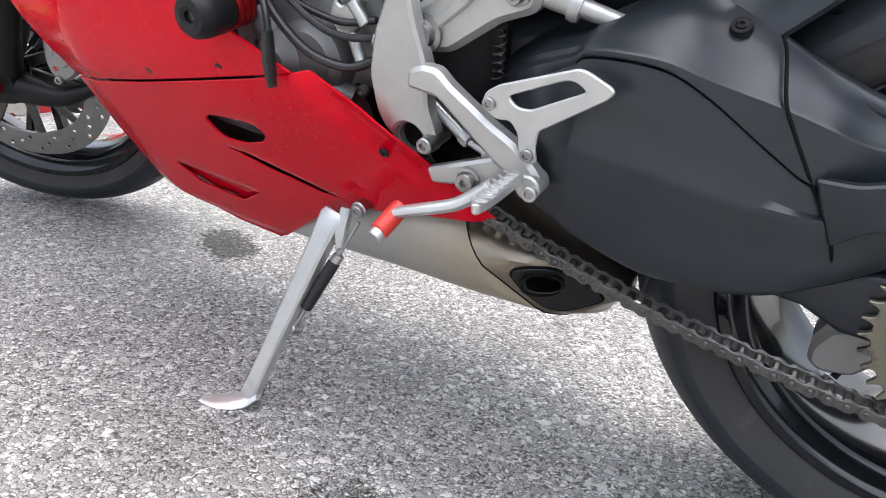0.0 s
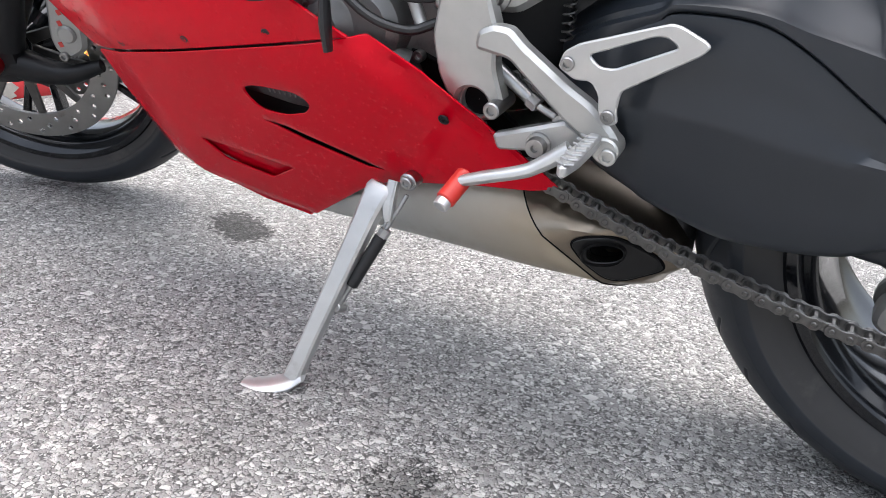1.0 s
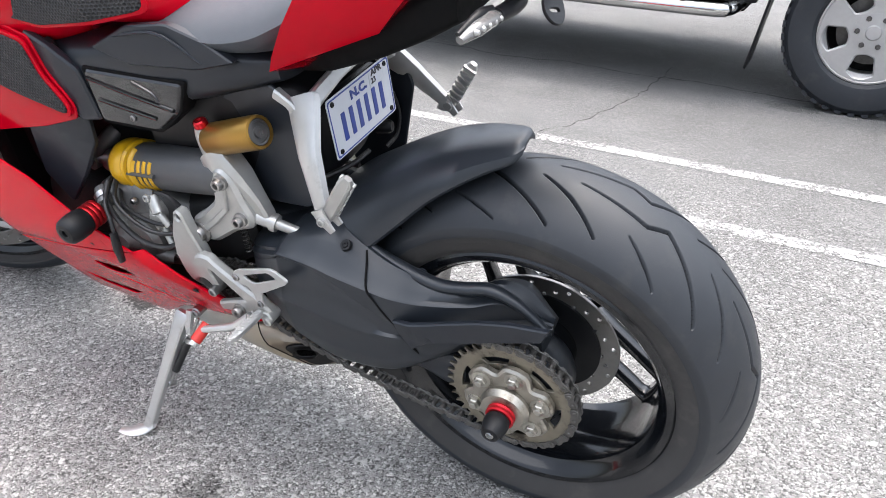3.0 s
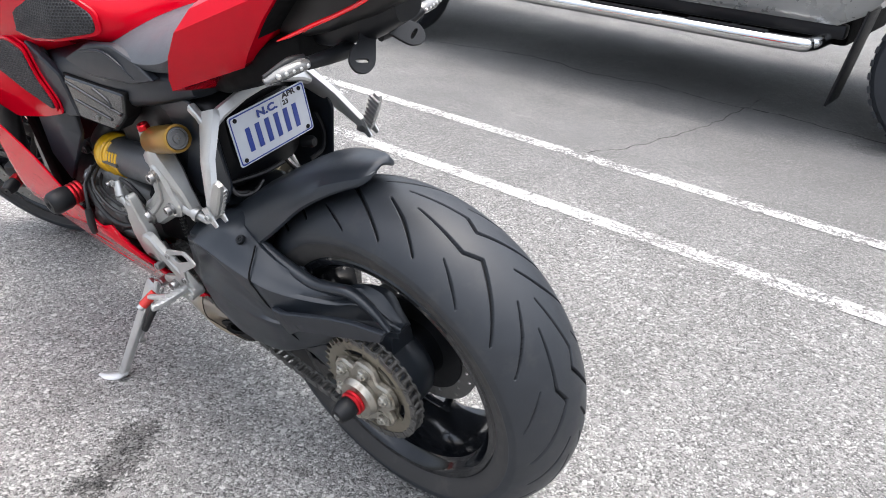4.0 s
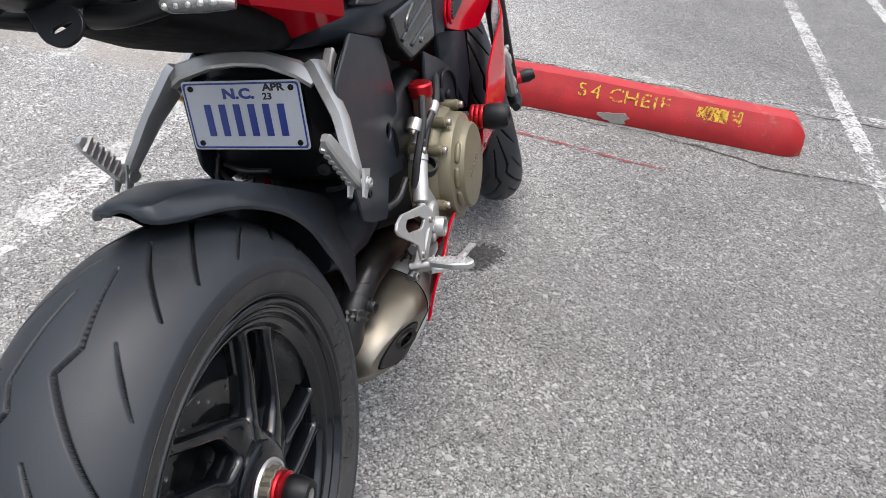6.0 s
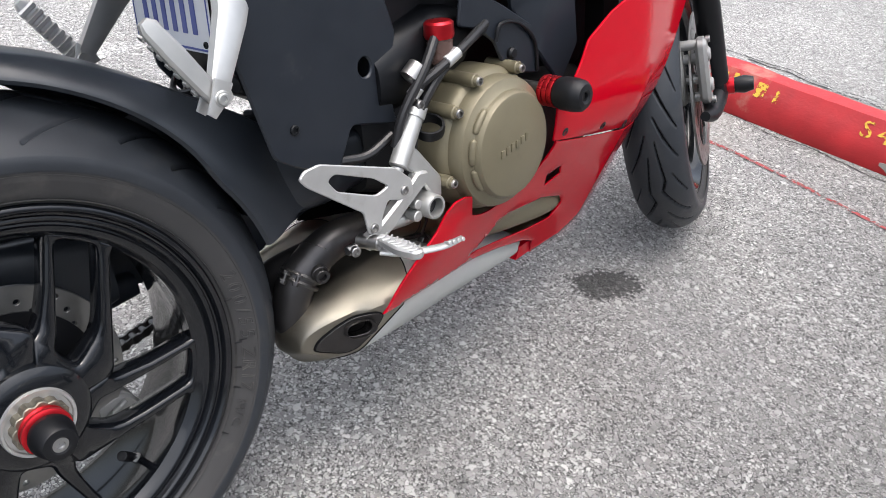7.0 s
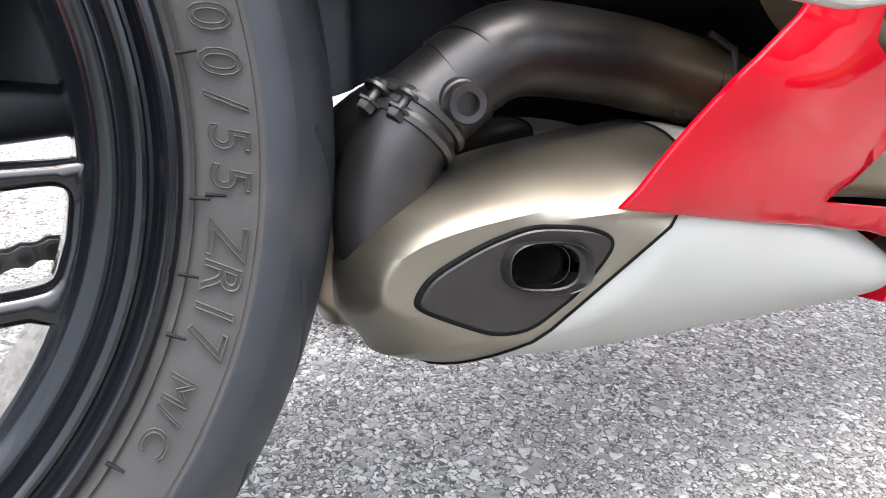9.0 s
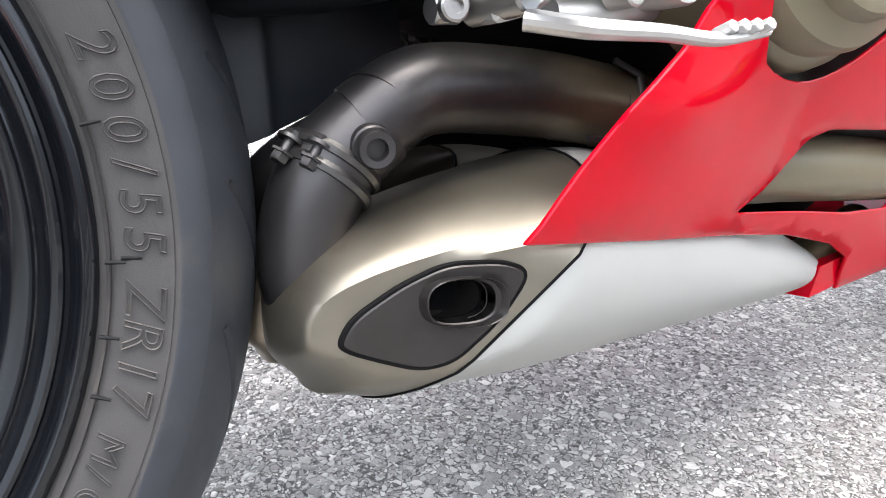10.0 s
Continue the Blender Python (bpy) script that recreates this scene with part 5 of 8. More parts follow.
def silencers():
    """Two short silencers under the engine, each with a metal end cap, a slanted outlet and a pale shield."""
    for s in (-1, 1):
        # rows: x, inner y, outer y, bottom, top
        cap_rows = [(0.312, 0.036, 0.072, 0.226, 0.246), (0.316, 0.022, 0.088, 0.218, 0.261), (0.329, 0.012, 0.103, 0.209, 0.282), (0.353, 0.008, 0.120, 0.200, 0.300), (0.385, 0.005, 0.136, 0.191, 0.311), (0.418, 0.004, 0.146, 0.183, 0.315)]
        b = loft([[(x + 1.0 * (z - 0.24) * min(1, (x - 0.310) / 0.07), y, z) for x, y, z in can_section(*r)] for r in blend(cap_rows, 6)])
        for v in b.verts:
            hollow = ((v.co.x - 0.386) / 0.021) ** 2 + ((v.co.z - 0.249) / 0.0145) ** 2 < 1
            v.co.y = min(v.co.y, outlet_plane(v.co.x, v.co.z) + (-0.045 if hollow else 0.0015))
        cap = part("silencer", mirrored(b, s), M_MUFFLER if s < 0 else M_BROWNED, bike, "brushed titanium silencer with a slanted outlet")
        can_rows = [(0.4185, 0.003, 0.1455, 0.1825, 0.3145), (0.46, 0.003, 0.140, 0.177, 0.313), (0.52, 0.003, 0.128, 0.168, 0.304), (0.60, 0.003, 0.110, 0.161, 0.284), (0.68, 0.002, 0.093, 0.154, 0.254), (0.75, 0.002, 0.078, 0.149, 0.224), (0.80, 0.002, 0.066, 0.147, 0.200), (0.82, 0.002, 0.058, 0.150, 0.188)]
        b = loft([[(x + 1.0 * (z - 0.24) * max(0.0, 1 - (x - 0.4185) / 0.3), y, z) for x, y, z in can_section(*r)] for r in blend(can_rows, 4)])
        for v in b.verts:
            v.co.y = min(v.co.y, outlet_plane(v.co.x, v.co.z) + 0.001)
        part("heat_shield", mirrored(b, s), M_CAN if s < 0 else M_CAN_WARM, cap, "pale grey silencer shield")
        seam = [Vector((x + 1.0 * (z - 0.24), y, z)) for x, y, z in can_section(0.4185, 0.0035, 0.1465, 0.1825, 0.3155)]
        seam = [Vector((p.x, s * min(p.y, outlet_plane(p.x, p.z) + 0.0017), p.z)) for p in seam]
        part("seam", tube(seam + seam[:1], 0.0009, 6, steps=1), M_DARK, cap)
        part("front_throat", tube([(0.80, s * 0.036, 0.172), (0.84, s * 0.04, 0.178), (0.90, s * 0.05, 0.20)], 0.022, 20), M_PIPE, cap)
        # outlet: black border, sooty plate and an oval pipe in the flat outer face
        outline = [(0.328, 0.235), (0.335, 0.248), (0.358, 0.263), (0.380, 0.272), (0.406, 0.270), (0.418, 0.265), (0.420, 0.257), (0.406, 0.235), (0.384, 0.215), (0.367, 0.213), (0.351, 0.2195), (0.331, 0.229)]
        hole = [(0.386 + 0.0175 * math.copysign(abs(math.cos(t)) ** 0.78, math.cos(t)), 0.2500 - 0.10 * 0.0165 * math.cos(t) + 0.0118 * math.copysign(abs(math.sin(t)) ** 0.78, math.sin(t))) for t in [radians(7.5 + 15 * k) for k in range(24)]]
        for name, grow, y0, y1, mat in (("outlet_border", 0.0, -0.012, 0.0036, M_DARK), ("outlet_plate", 0.0022, -0.010, 0.0046, M_SOOT if s < 0 else M_OUTLET)):
            b = bend(plate(offset(ccw(rounded(outline, 0.009, 5)), grow), y0, y1, [hole], 0.0008), outlet_plane)
            part(name, mirrored(b, s), mat, cap)
        rings = []
        for k1, h in ((1.0, -0.004), (1.16, -0.002), (1.16, 0.0105), (1.13, 0.0112), (1.10, 0.0105), (1.04, -0.028), (0.95, -0.034)):
            rings.append([Vector((0.386 + (x - 0.386) * k1 + 0.1 * h, s * (outlet_plane(x, z) + h), 0.250 + (z - 0.250) * k1)) for x, z in hole])
        part("outlet_pipe", loft(rings, False), M_SOOT if s < 0 else M_OUTLET, cap)
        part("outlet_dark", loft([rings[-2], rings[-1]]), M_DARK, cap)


def exhaust_pipes():
    p = part("exhaust_pipe", tube([(0.62, -0.066, 0.318), (0.560, -0.066, 0.335), (0.505, -0.066, 0.347), (0.460, -0.066, 0.354), (0.420, -0.066, 0.3575), (0.397, -0.064, 0.354), (0.374, -0.057, 0.340)], [0.027, 0.027, 0.027, 0.0262, 0.0255, 0.0255, 0.0255], 28), M_PIPE, bike, "heat-stained curved exhaust pipe")
    part("pipe_elbow", tube([(0.380, -0.058, 0.342), (0.354, -0.052, 0.321), (0.340, -0.047, 0.293), (0.337, -0.042, 0.262), (0.345, -0.036, 0.235)], 0.0262, 28), M_PIPE, p)
    part("pipe_elbow", tube([(0.385, -0.045, 0.335), (0.352, -0.012, 0.315), (0.336, 0.026, 0.285), (0.336, 0.048, 0.250)], 0.0255, 24), M_PIPE, p)
    axis = Vector((0.66, 0.05, 0.75)).normalized()
    for c, r in ((Vector((0.3555, -0.0525, 0.3225)), 0.0285), (Vector((0.3500, -0.0512, 0.3140)), 0.0282)):
        part("clamp_band", lathe([(0.022, -0.003), (r, -0.003), (r + 0.0012, 0), (r, 0.003), (0.022, 0.003)], 32, True, c, axis), M_DARKSTEEL, p)
    for c, mat in ((Vector((0.339, -0.070, 0.331)), M_PIPE), (Vector((0.329, -0.057, 0.335)), M_DARKSTEEL)):
        part("clamp_ear", move(box(0, 0, 0, 0.014, 0.014, 0.006, 0.0015), Matrix.Translation(c + Vector((0.010, 0.008, -0.006))) @ axis.to_track_quat("Z", "Y").to_matrix().to_4x4()), M_DARKSTEEL, p)
        part("clamp_bolt", join(rod(c - axis * 0.008, c + axis * 0.006, 0.003), bolt(c + axis * 0.004, axis, 0.0052, 0.0045, True), lathe([(0.0075, -0.001), (0.0075, 0.001), (0.003, 0.001)], 20, False, c + axis * 0.0035, axis), bolt(c - axis * 0.006, -axis, 0.005, 0.0045, True)), mat, p)
    sb = Vector((0.366, -0.080, 0.331))
    sd = Vector((-0.25, -0.95, -0.12)).normalized()
    part("sensor_boss", join(rod(sb - sd * 0.012, sb + sd * 0.006, 0.0135, 0.0115, segs=24), lathe([(0.0004, 0.007), (0.0055, 0.007), (0.006, 0.013), (0.0095, 0.0135), (0.0105, 0.012), (0.0105, 0)], 24, False, sb, sd)), M_PIPE, p)
    part("pipe_flange", lathe([(0.02, -0.0015), (0.0268, -0.0015), (0.0272, 0.0), (0.0268, 0.0015), (0.02, 0.0015)], 28, True, (0.545, -0.066, 0.338), Vector((0.97, 0.0, -0.22)).normalized()), M_DARKSTEEL, p)
    part("pipe_flange", lathe([(0.02, -0.0012), (0.0266, -0.0012), (0.0266, 0.0012), (0.02, 0.0012)], 28, True, (0.385, -0.0612, 0.3475), Vector((0.80, 0.2, 0.55)).normalized()), M_PIPE, p)
    part("pipe_clip", join(bar([(0.512, -0.088, 0.3205), (0.530, -0.090, 0.3175), (0.548, -0.089, 0.3150)], [0.003, 0.003, 0.003], [0.004, 0.005, 0.004]), bar([(0.548, -0.090, 0.3150), (0.556, -0.094, 0.336), (0.558, -0.090, 0.356), (0.540, -0.086, 0.366)], [0.003, 0.003, 0.003, 0.003], [0.004, 0.005, 0.005, 0.004])), M_DARKSTEEL, p)
    part("clip_bolt", bolt((0.552, -0.086, 0.304), (0, -1, 0), 0.0075, 0.007, True), M_DARKSTEEL, p)
    part("lower_pipe", tube([(0.58, -0.060, 0.285), (0.68, -0.082, 0.282), (0.76, -0.088, 0.273), (0.84, -0.085, 0.262), (0.93, -0.07, 0.25)], 0.028, 24), M_CLUTCH, p, "bronze-brown exhaust collector")


def fairing_y(x, z):
    """Half-width of the side fairing."""
    y = 0.5 * z - 0.015
    top = 0.205
    y = y if y < top - 0.02 else top - 0.02 * math.exp(-(y - (top - 0.02)) / 0.02)
    return y - 0.28 * max(0, x - 0.97) - 0.9 * max(0, x - 1.0) ** 2 * 0


def fairings():
    low = [(1.037, 0.362), (0.88, 0.393), (0.686, 0.437), (0.622, 0.455), (0.560, 0.431), (0.506, 0.391), (0.438, 0.315), (0.527, 0.297), (0.638, 0.267), (0.673, 0.250), (0.787, 0.158), (0.855, 0.164), (0.945, 0.179), (1.012, 0.200), (1.037, 0.282)]
    up = [(1.04, 0.365), (0.88, 0.396), (0.686, 0.440), (0.634, 0.452), (0.665, 0.465), (0.72, 0.490), (0.765, 0.522), (0.817, 0.558), (0.881, 0.585), (0.95, 0.61), (1.05, 0.64), (1.22, 0.66), (1.25, 0.54), (1.12, 0.43)]
    oval = [(0.801, 0.363), (0.779, 0.370), (0.723, 0.372), (0.708, 0.361), (0.720, 0.346), (0.755, 0.335), (0.789, 0.337)]
    slot = [(0.792, 0.320), (0.76, 0.317), (0.64, 0.284), (0.668, 0.284), (0.74, 0.302)]
    scoop = [(0.925, 0.256), (0.87, 0.252), (0.785, 0.243), (0.83, 0.214), (0.90, 0.226)]

    def folded(x, z):
        """The rear upper edge of the left side is folded inwards."""
        a, b = Vector((0.622, 0.455)), Vector((0.438, 0.315))
        n = Vector((-(b - a).y, (b - a).x)).normalized()
        d = abs(n.dot(Vector((x, z)) - a))
        return fairing_y(x, z) - 0.55 * max(0, 0.020 - d)
    lf = part("lower_fairing", bend(fine(plate(low, -0.002, 0.002, [rounded(oval, 0.01), slot, scoop], 0.001, 0.004), 0.018, 6), folded), M_RED_WET, bike, "glossy red lower side fairing with slots")
    part("fairing_scoop", bend(fine(plate([(0.945, 0.268), (0.87, 0.264), (0.765, 0.250), (0.820, 0.200), (0.915, 0.214)], -0.010, -0.006, bevel=0.0005), 0.04), fairing_y), M_RED, lf)
    # near-black sheet for the shade behind the fairing slots
    part("fairing_shade_sheet", bend(fine(plate(offset(ccw(low), 0.012), -0.060, -0.052, bevel=0.001), 0.05), fairing_y), M_DARK, lf)
    uf = part("upper_fairing", bend(fine(plate(up, -0.002, 0.002, [], 0.001, 0.004), 0.03, 5), fairing_y), M_RED_WET, bike, "glossy red upper side fairing")
    for x, z in ((0.957, 0.392), (0.848, 0.414), (0.732, 0.440), (0.546, 0.381)):
        y = fairing_y(x, z)
        part("fairing_screw", join(lathe([(0.006, 0.0005), (0.0055, 0.0016), (0.0042, 0.0018), (0.0035, 0.001)], 20, False, (x, y, z), Vector((0, 1, -0.45)).normalized()), bolt((x, y, z), Vector((0, 1, -0.45)).normalized(), 0.0035, 0.0018)), M_BLACK, lf if z < 0.385 else uf)
    part("fairing_window", bend(fine(plate([(0.69, 0.346), (0.75, 0.343), (0.82, 0.352), (0.82, 0.385), (0.69, 0.385)], -0.022, -0.016, [], 0.002, 0.01), 0.03), fairing_y), M_SLEEVE, lf)
    for k in range(7):
        x = 0.735 + 0.007 * k
        part("window_rib", rod((x, fairing_y(x, 0.356) - 0.0155, 0.356), (x - 0.002, fairing_y(x, 0.367) - 0.0155, 0.367), 0.0012, segs=6), M_CASE, lf)
    # right side: cut round the clutch cover
    rl = [(1.068, 0.345), (0.88, 0.385), (0.735, 0.420)]
    cc, cr = Vector((0.628, 0.462)), 0.118
    for t in np.linspace(-20, -118, 14):
        rl.append((cc.x + cr * math.cos(radians(t)), cc.y + cr * math.sin(radians(t))))
    rl += [(0.560, 0.394), (0.546, 0.400), (0.524, 0.400), (0.510, 0.388), (0.495, 0.368), (0.457, 0.340), (0.395, 0.283), (0.439, 0.275), (0.521, 0.260), (0.62, 0.243), (0.704, 0.228), (0.785, 0.205), (0.825, 0.185), (0.838, 0.150), (0.93, 0.152), (1.012, 0.190), (1.06, 0.282)]
    rslot = [(0.612, 0.261), (0.640, 0.272), (0.665, 0.304), (0.69, 0.309), (0.78, 0.300), (0.845, 0.276), (0.865, 0.255), (0.845, 0.228), (0.78, 0.234), (0.70, 0.248)]
    rhole = [(0.755, 0.352), (0.79, 0.358), (0.80, 0.340), (0.765, 0.330)]
    b = bend(fine(plate(rl, -0.002, 0.002, [rounded(rslot, 0.006), rhole], 0.001, 0.003), 0.018, 6), lambda x, z: fairing_y(x, z) + 0.037 * min(1, max(0, (0.64 - x) / 0.24)) * min(1, max(0, (0.40 - z) / 0.11)) + 0.007 * math.exp(-((x - 0.50) / 0.05) ** 2 - ((z - 0.335) / 0.025) ** 2) - 0.004 * math.exp(-((x - 0.535) / 0.02) ** 2 - ((z - 0.382) / 0.012) ** 2))
    rf = part("lower_fairing", move(b, Matrix.Diagonal((1, -1, 1, 1))), M_RED, bike, "glossy red lower side fairing cut out round the clutch cover")
    ru = [(1.068, 0.349), (0.88, 0.389), (0.728, 0.423), (0.728, 0.475), (0.76, 0.498), (0.785, 0.530), (0.80, 0.556), (0.86, 0.585), (0.95, 0.61), (1.05, 0.64), (1.23, 0.66), (1.245, 0.54), (1.12, 0.432)]
    b = bend(fine(plate(ru, -0.002, 0.002, [], 0.001, 0.004), 0.03, 5), fairing_y)
    rup = part("upper_fairing", move(b, Matrix.Diagonal((1, -1, 1, 1))), M_RED, bike, "glossy red upper side fairing")
    for x, z in ((0.755, 0.430), (0.87, 0.405), (0.955, 0.382)):
        y = -fairing_y(x, z)
        part("fairing_screw", bolt((x, y, z), Vector((0, -1, -0.45)).normalized(), 0.007, 0.003), M_BLACK, rup)
    # near-black sheet for the shade inside the hole
    part("fairing_scoop", move(bend(fine(plate(offset(ccw(rhole), -0.004), -0.014, -0.010, bevel=0.001), 0.05), fairing_y), Matrix.Diagonal((1, -1, 1, 1))), M_DARK, rf)
    # belly between the two sides, and the dark hollow behind
    part("belly_pan", loft([[(x, -w, z), (x, w, z), (x, w + 0.01, z + 0.03), (x, -w - 0.01, z + 0.03)] for x, w, z in ((0.80, 0.06, 0.150), (0.87, 0.064, 0.158), (0.95, 0.068, 0.176), (1.01, 0.07, 0.197))]), M_RED, lf)
    part("radiator", box(1.00, 0, 0.48, 0.05, 0.24, 0.26, 0.01), M_DARK, bike)


def rearset_left():
    brk = [(0.530, 0.548), (0.523, 0.555), (0.513, 0.550), (0.507, 0.515), (0.495, 0.475), (0.496, 0.440), (0.486, 0.408), (0.500, 0.384), (0.517, 0.380), (0.536, 0.395), (0.552, 0.425), (0.558, 0.460), (0.550, 0.50)]
    eye = [(0.517 + 0.0165 * math.cos(t), 0.402 + 0.0165 * math.sin(t)) for t in np.linspace(0, 2 * math.pi, 20, endpoint=False)]
    slot = [(0.5225 + 0.004 * math.cos(t), 0.541 + 0.0055 * math.sin(t)) for t in np.linspace(0, 2 * math.pi, 12, endpoint=False)]
    r = part("left_rearset", bend(fine(plate(brk, 0.160, 0.180, [eye, slot], 0.003, 0.006), 0.015), lambda x, z: 0.05 * (z - 0.45) - 0.6 * max(0, 0.408 - z)), M_SILVER, bike, "cast silver footrest bracket")
    part("clamp_screw", join(rod((0.492, 0.150, 0.405), (0.492, 0.186, 0.405), 0.008), bolt((0.492, 0.186, 0.405), (0, 1, 0), 0.008, 0.005)), M_BOLT, r)
    part("eye_ring", lathe([(0.0150, 0.150), (0.0178, 0.150), (0.0182, 0.166), (0.0172, 0.168), (0.0150, 0.168)], 28, True, (0.517, 0, 0.402)), M_SILVER, r)
    part("eye_dark", lathe([(0.0005, 0.160), (0.0165, 0.160)], 24, False, (0.517, 0, 0.402)), M_DARK, r)
    arm = [(0.512, 0.458), (0.510, 0.474), (0.495, 0.481), (0.479, 0.480), (0.466, 0.468), (0.424, 0.440), (0.402, 0.428), (0.380, 0.408), (0.372, 0.395), (0.377, 0.384), (0.390, 0.380), (0.402, 0.394), (0.424, 0.408), (0.442, 0.422), (0.480, 0.454)]
    a = part("footrest_arm", fine(plate(arm, 0.172, 0.190, bevel=0.004, corner=0.005), 0.03), M_SILVER, r)
    low = [(0.493, 0.380), (0.424, 0.407), (0.404, 0.396), (0.396, 0.382), (0.43, 0.376), (0.487, 0.366)]
    part("lower_arm", plate(low, 0.170, 0.184, bevel=0.003, corner=0.004), M_SILVER, r)
    part("pivot_bolt", join(lathe([(0.0005, 0.192), (0.003, 0.192), (0.0035, 0.196), (0.0085, 0.196), (0.0095, 0.194), (0.0095, 0.184)], 28, False, (0.446, 0, 0.381)), lathe([(0.0118, 0.182), (0.0118, 0.187), (0.0095, 0.188)], 28, False, (0.446, 0, 0.381))), M_BOLT, r)
    heel = [(0.434, 0.456), (0.430, 0.470), (0.417, 0.479), (0.346, 0.507), (0.338, 0.506), (0.318, 0.498), (0.314, 0.494), (0.320, 0.487), (0.377, 0.447), (0.379, 0.430), (0.376, 0.419), (0.386, 0.415), (0.394, 0.425), (0.396, 0.440), (0.404, 0.450), (0.418, 0.448)]
    hole = [(0.408, 0.471), (0.357, 0.495), (0.348, 0.496), (0.337, 0.490), (0.385, 0.464), (0.398, 0.463)]
    hg = part("heel_guard", bend(plate(heel, 0.186, 0.1905, [rounded(hole, 0.004)], 0.0012, 0.004), lambda x, z: 0.10 * (0.42 - x) + 0.002), M_ALU, r, "brushed aluminium heel guard")
    for x, z in ((0.425, 0.461), (0.385, 0.424)):
        part("heel_screw", bolt((x, 0.1905 + 0.10 * (0.42 - x) + 0.002, z), (0, 1, 0), 0.006, 0.0035), M_BOLT, hg)
    # peg with chevron ridges, hinged on a round boss
    part("peg_boss", join(rod((0.384, 0.170, 0.392), (0.384, 0.195, 0.392), 0.012, segs=24), bolt((0.380, 0.196, 0.389), (0, 1, 0), 0.0075, 0.004)), M_SILVER, r)
    peg = [(0.388, 0.190), (0.400, 0.190), (0.405, 0.24), (0.403, 0.262), (0.399, 0.268), (0.394, 0.265), (0.390, 0.245), (0.388, 0.205)]
    pm = Matrix.Translation((0, 0, 0.398)) @ Matrix.Rotation(radians(90), 4, "X") @ Matrix.Diagonal((1, 1, -1, 1))
    pb = move(plate(peg, -0.006, 0.006, bevel=0.0025, corner=0.004), Matrix(((1, 0, 0, 0), (0, 0, 1, 0), (0, 1, 0, 0.4), (0, 0, 0, 1))))
    pg = part("footpeg", pb, M_ALU, r, "ridged aluminium footpeg")
    for k in range(7):
        y = 0.200 + 0.010 * k
        part("peg_ridge", join(rod((0.390, y, 0.4060), (0.397, y + 0.005, 0.4068), 0.0013, segs=6), rod((0.397, y + 0.005, 0.4068), (0.404, y, 0.4060), 0.0013, segs=6)), M_ALU, pg)
    part("shift_lever", tube([(0.412, 0.200, 0.390), (0.438, 0.208, 0.371), (0.452, 0.212, 0.364), (0.486, 0.216, 0.352), (0.507, 0.218, 0.344)], [0.010, 0.008, 0.0075, 0.0072, 0.0065], 12, flat=0.8), M_ALU, r, "aluminium gear lever")
    part("shift_toe", rod((0.506, 0.206, 0.346), (0.513, 0.236, 0.330), 0.0095, segs=18), M_RED_PLASTIC, r, "red rubber gear lever toe")
    part("shift_toe_end", rod((0.5125, 0.2345, 0.331), (0.5145, 0.243, 0.3265), 0.0075, segs=14), M_ALU, r)
    part("shift_rod", join(rod((0.506, 0.155, 0.437), (0.462, 0.165, 0.412), 0.0062), rod((0.466, 0.164, 0.414), (0.456, 0.166, 0.409), 0.0075, segs=6), rod((0.458, 0.166, 0.410), (0.425, 0.170, 0.398), 0.0035), lathe([(0.004, -0.006), (0.009, -0.006), (0.010, 0), (0.009, 0.006), (0.004, 0.006)], 20, True, (0.430, 0.170, 0.40))), M_STEEL, r)
    part("return_spring", tube([(0.448 + 0.0055 * math.cos(k * 0.9), 0.13 + 0.0055 * math.sin(k * 0.9), 0.46 + 0.0011 * k) for k in range(80)], 0.0011, 5, steps=1), M_DARKSTEEL, r)
    return r


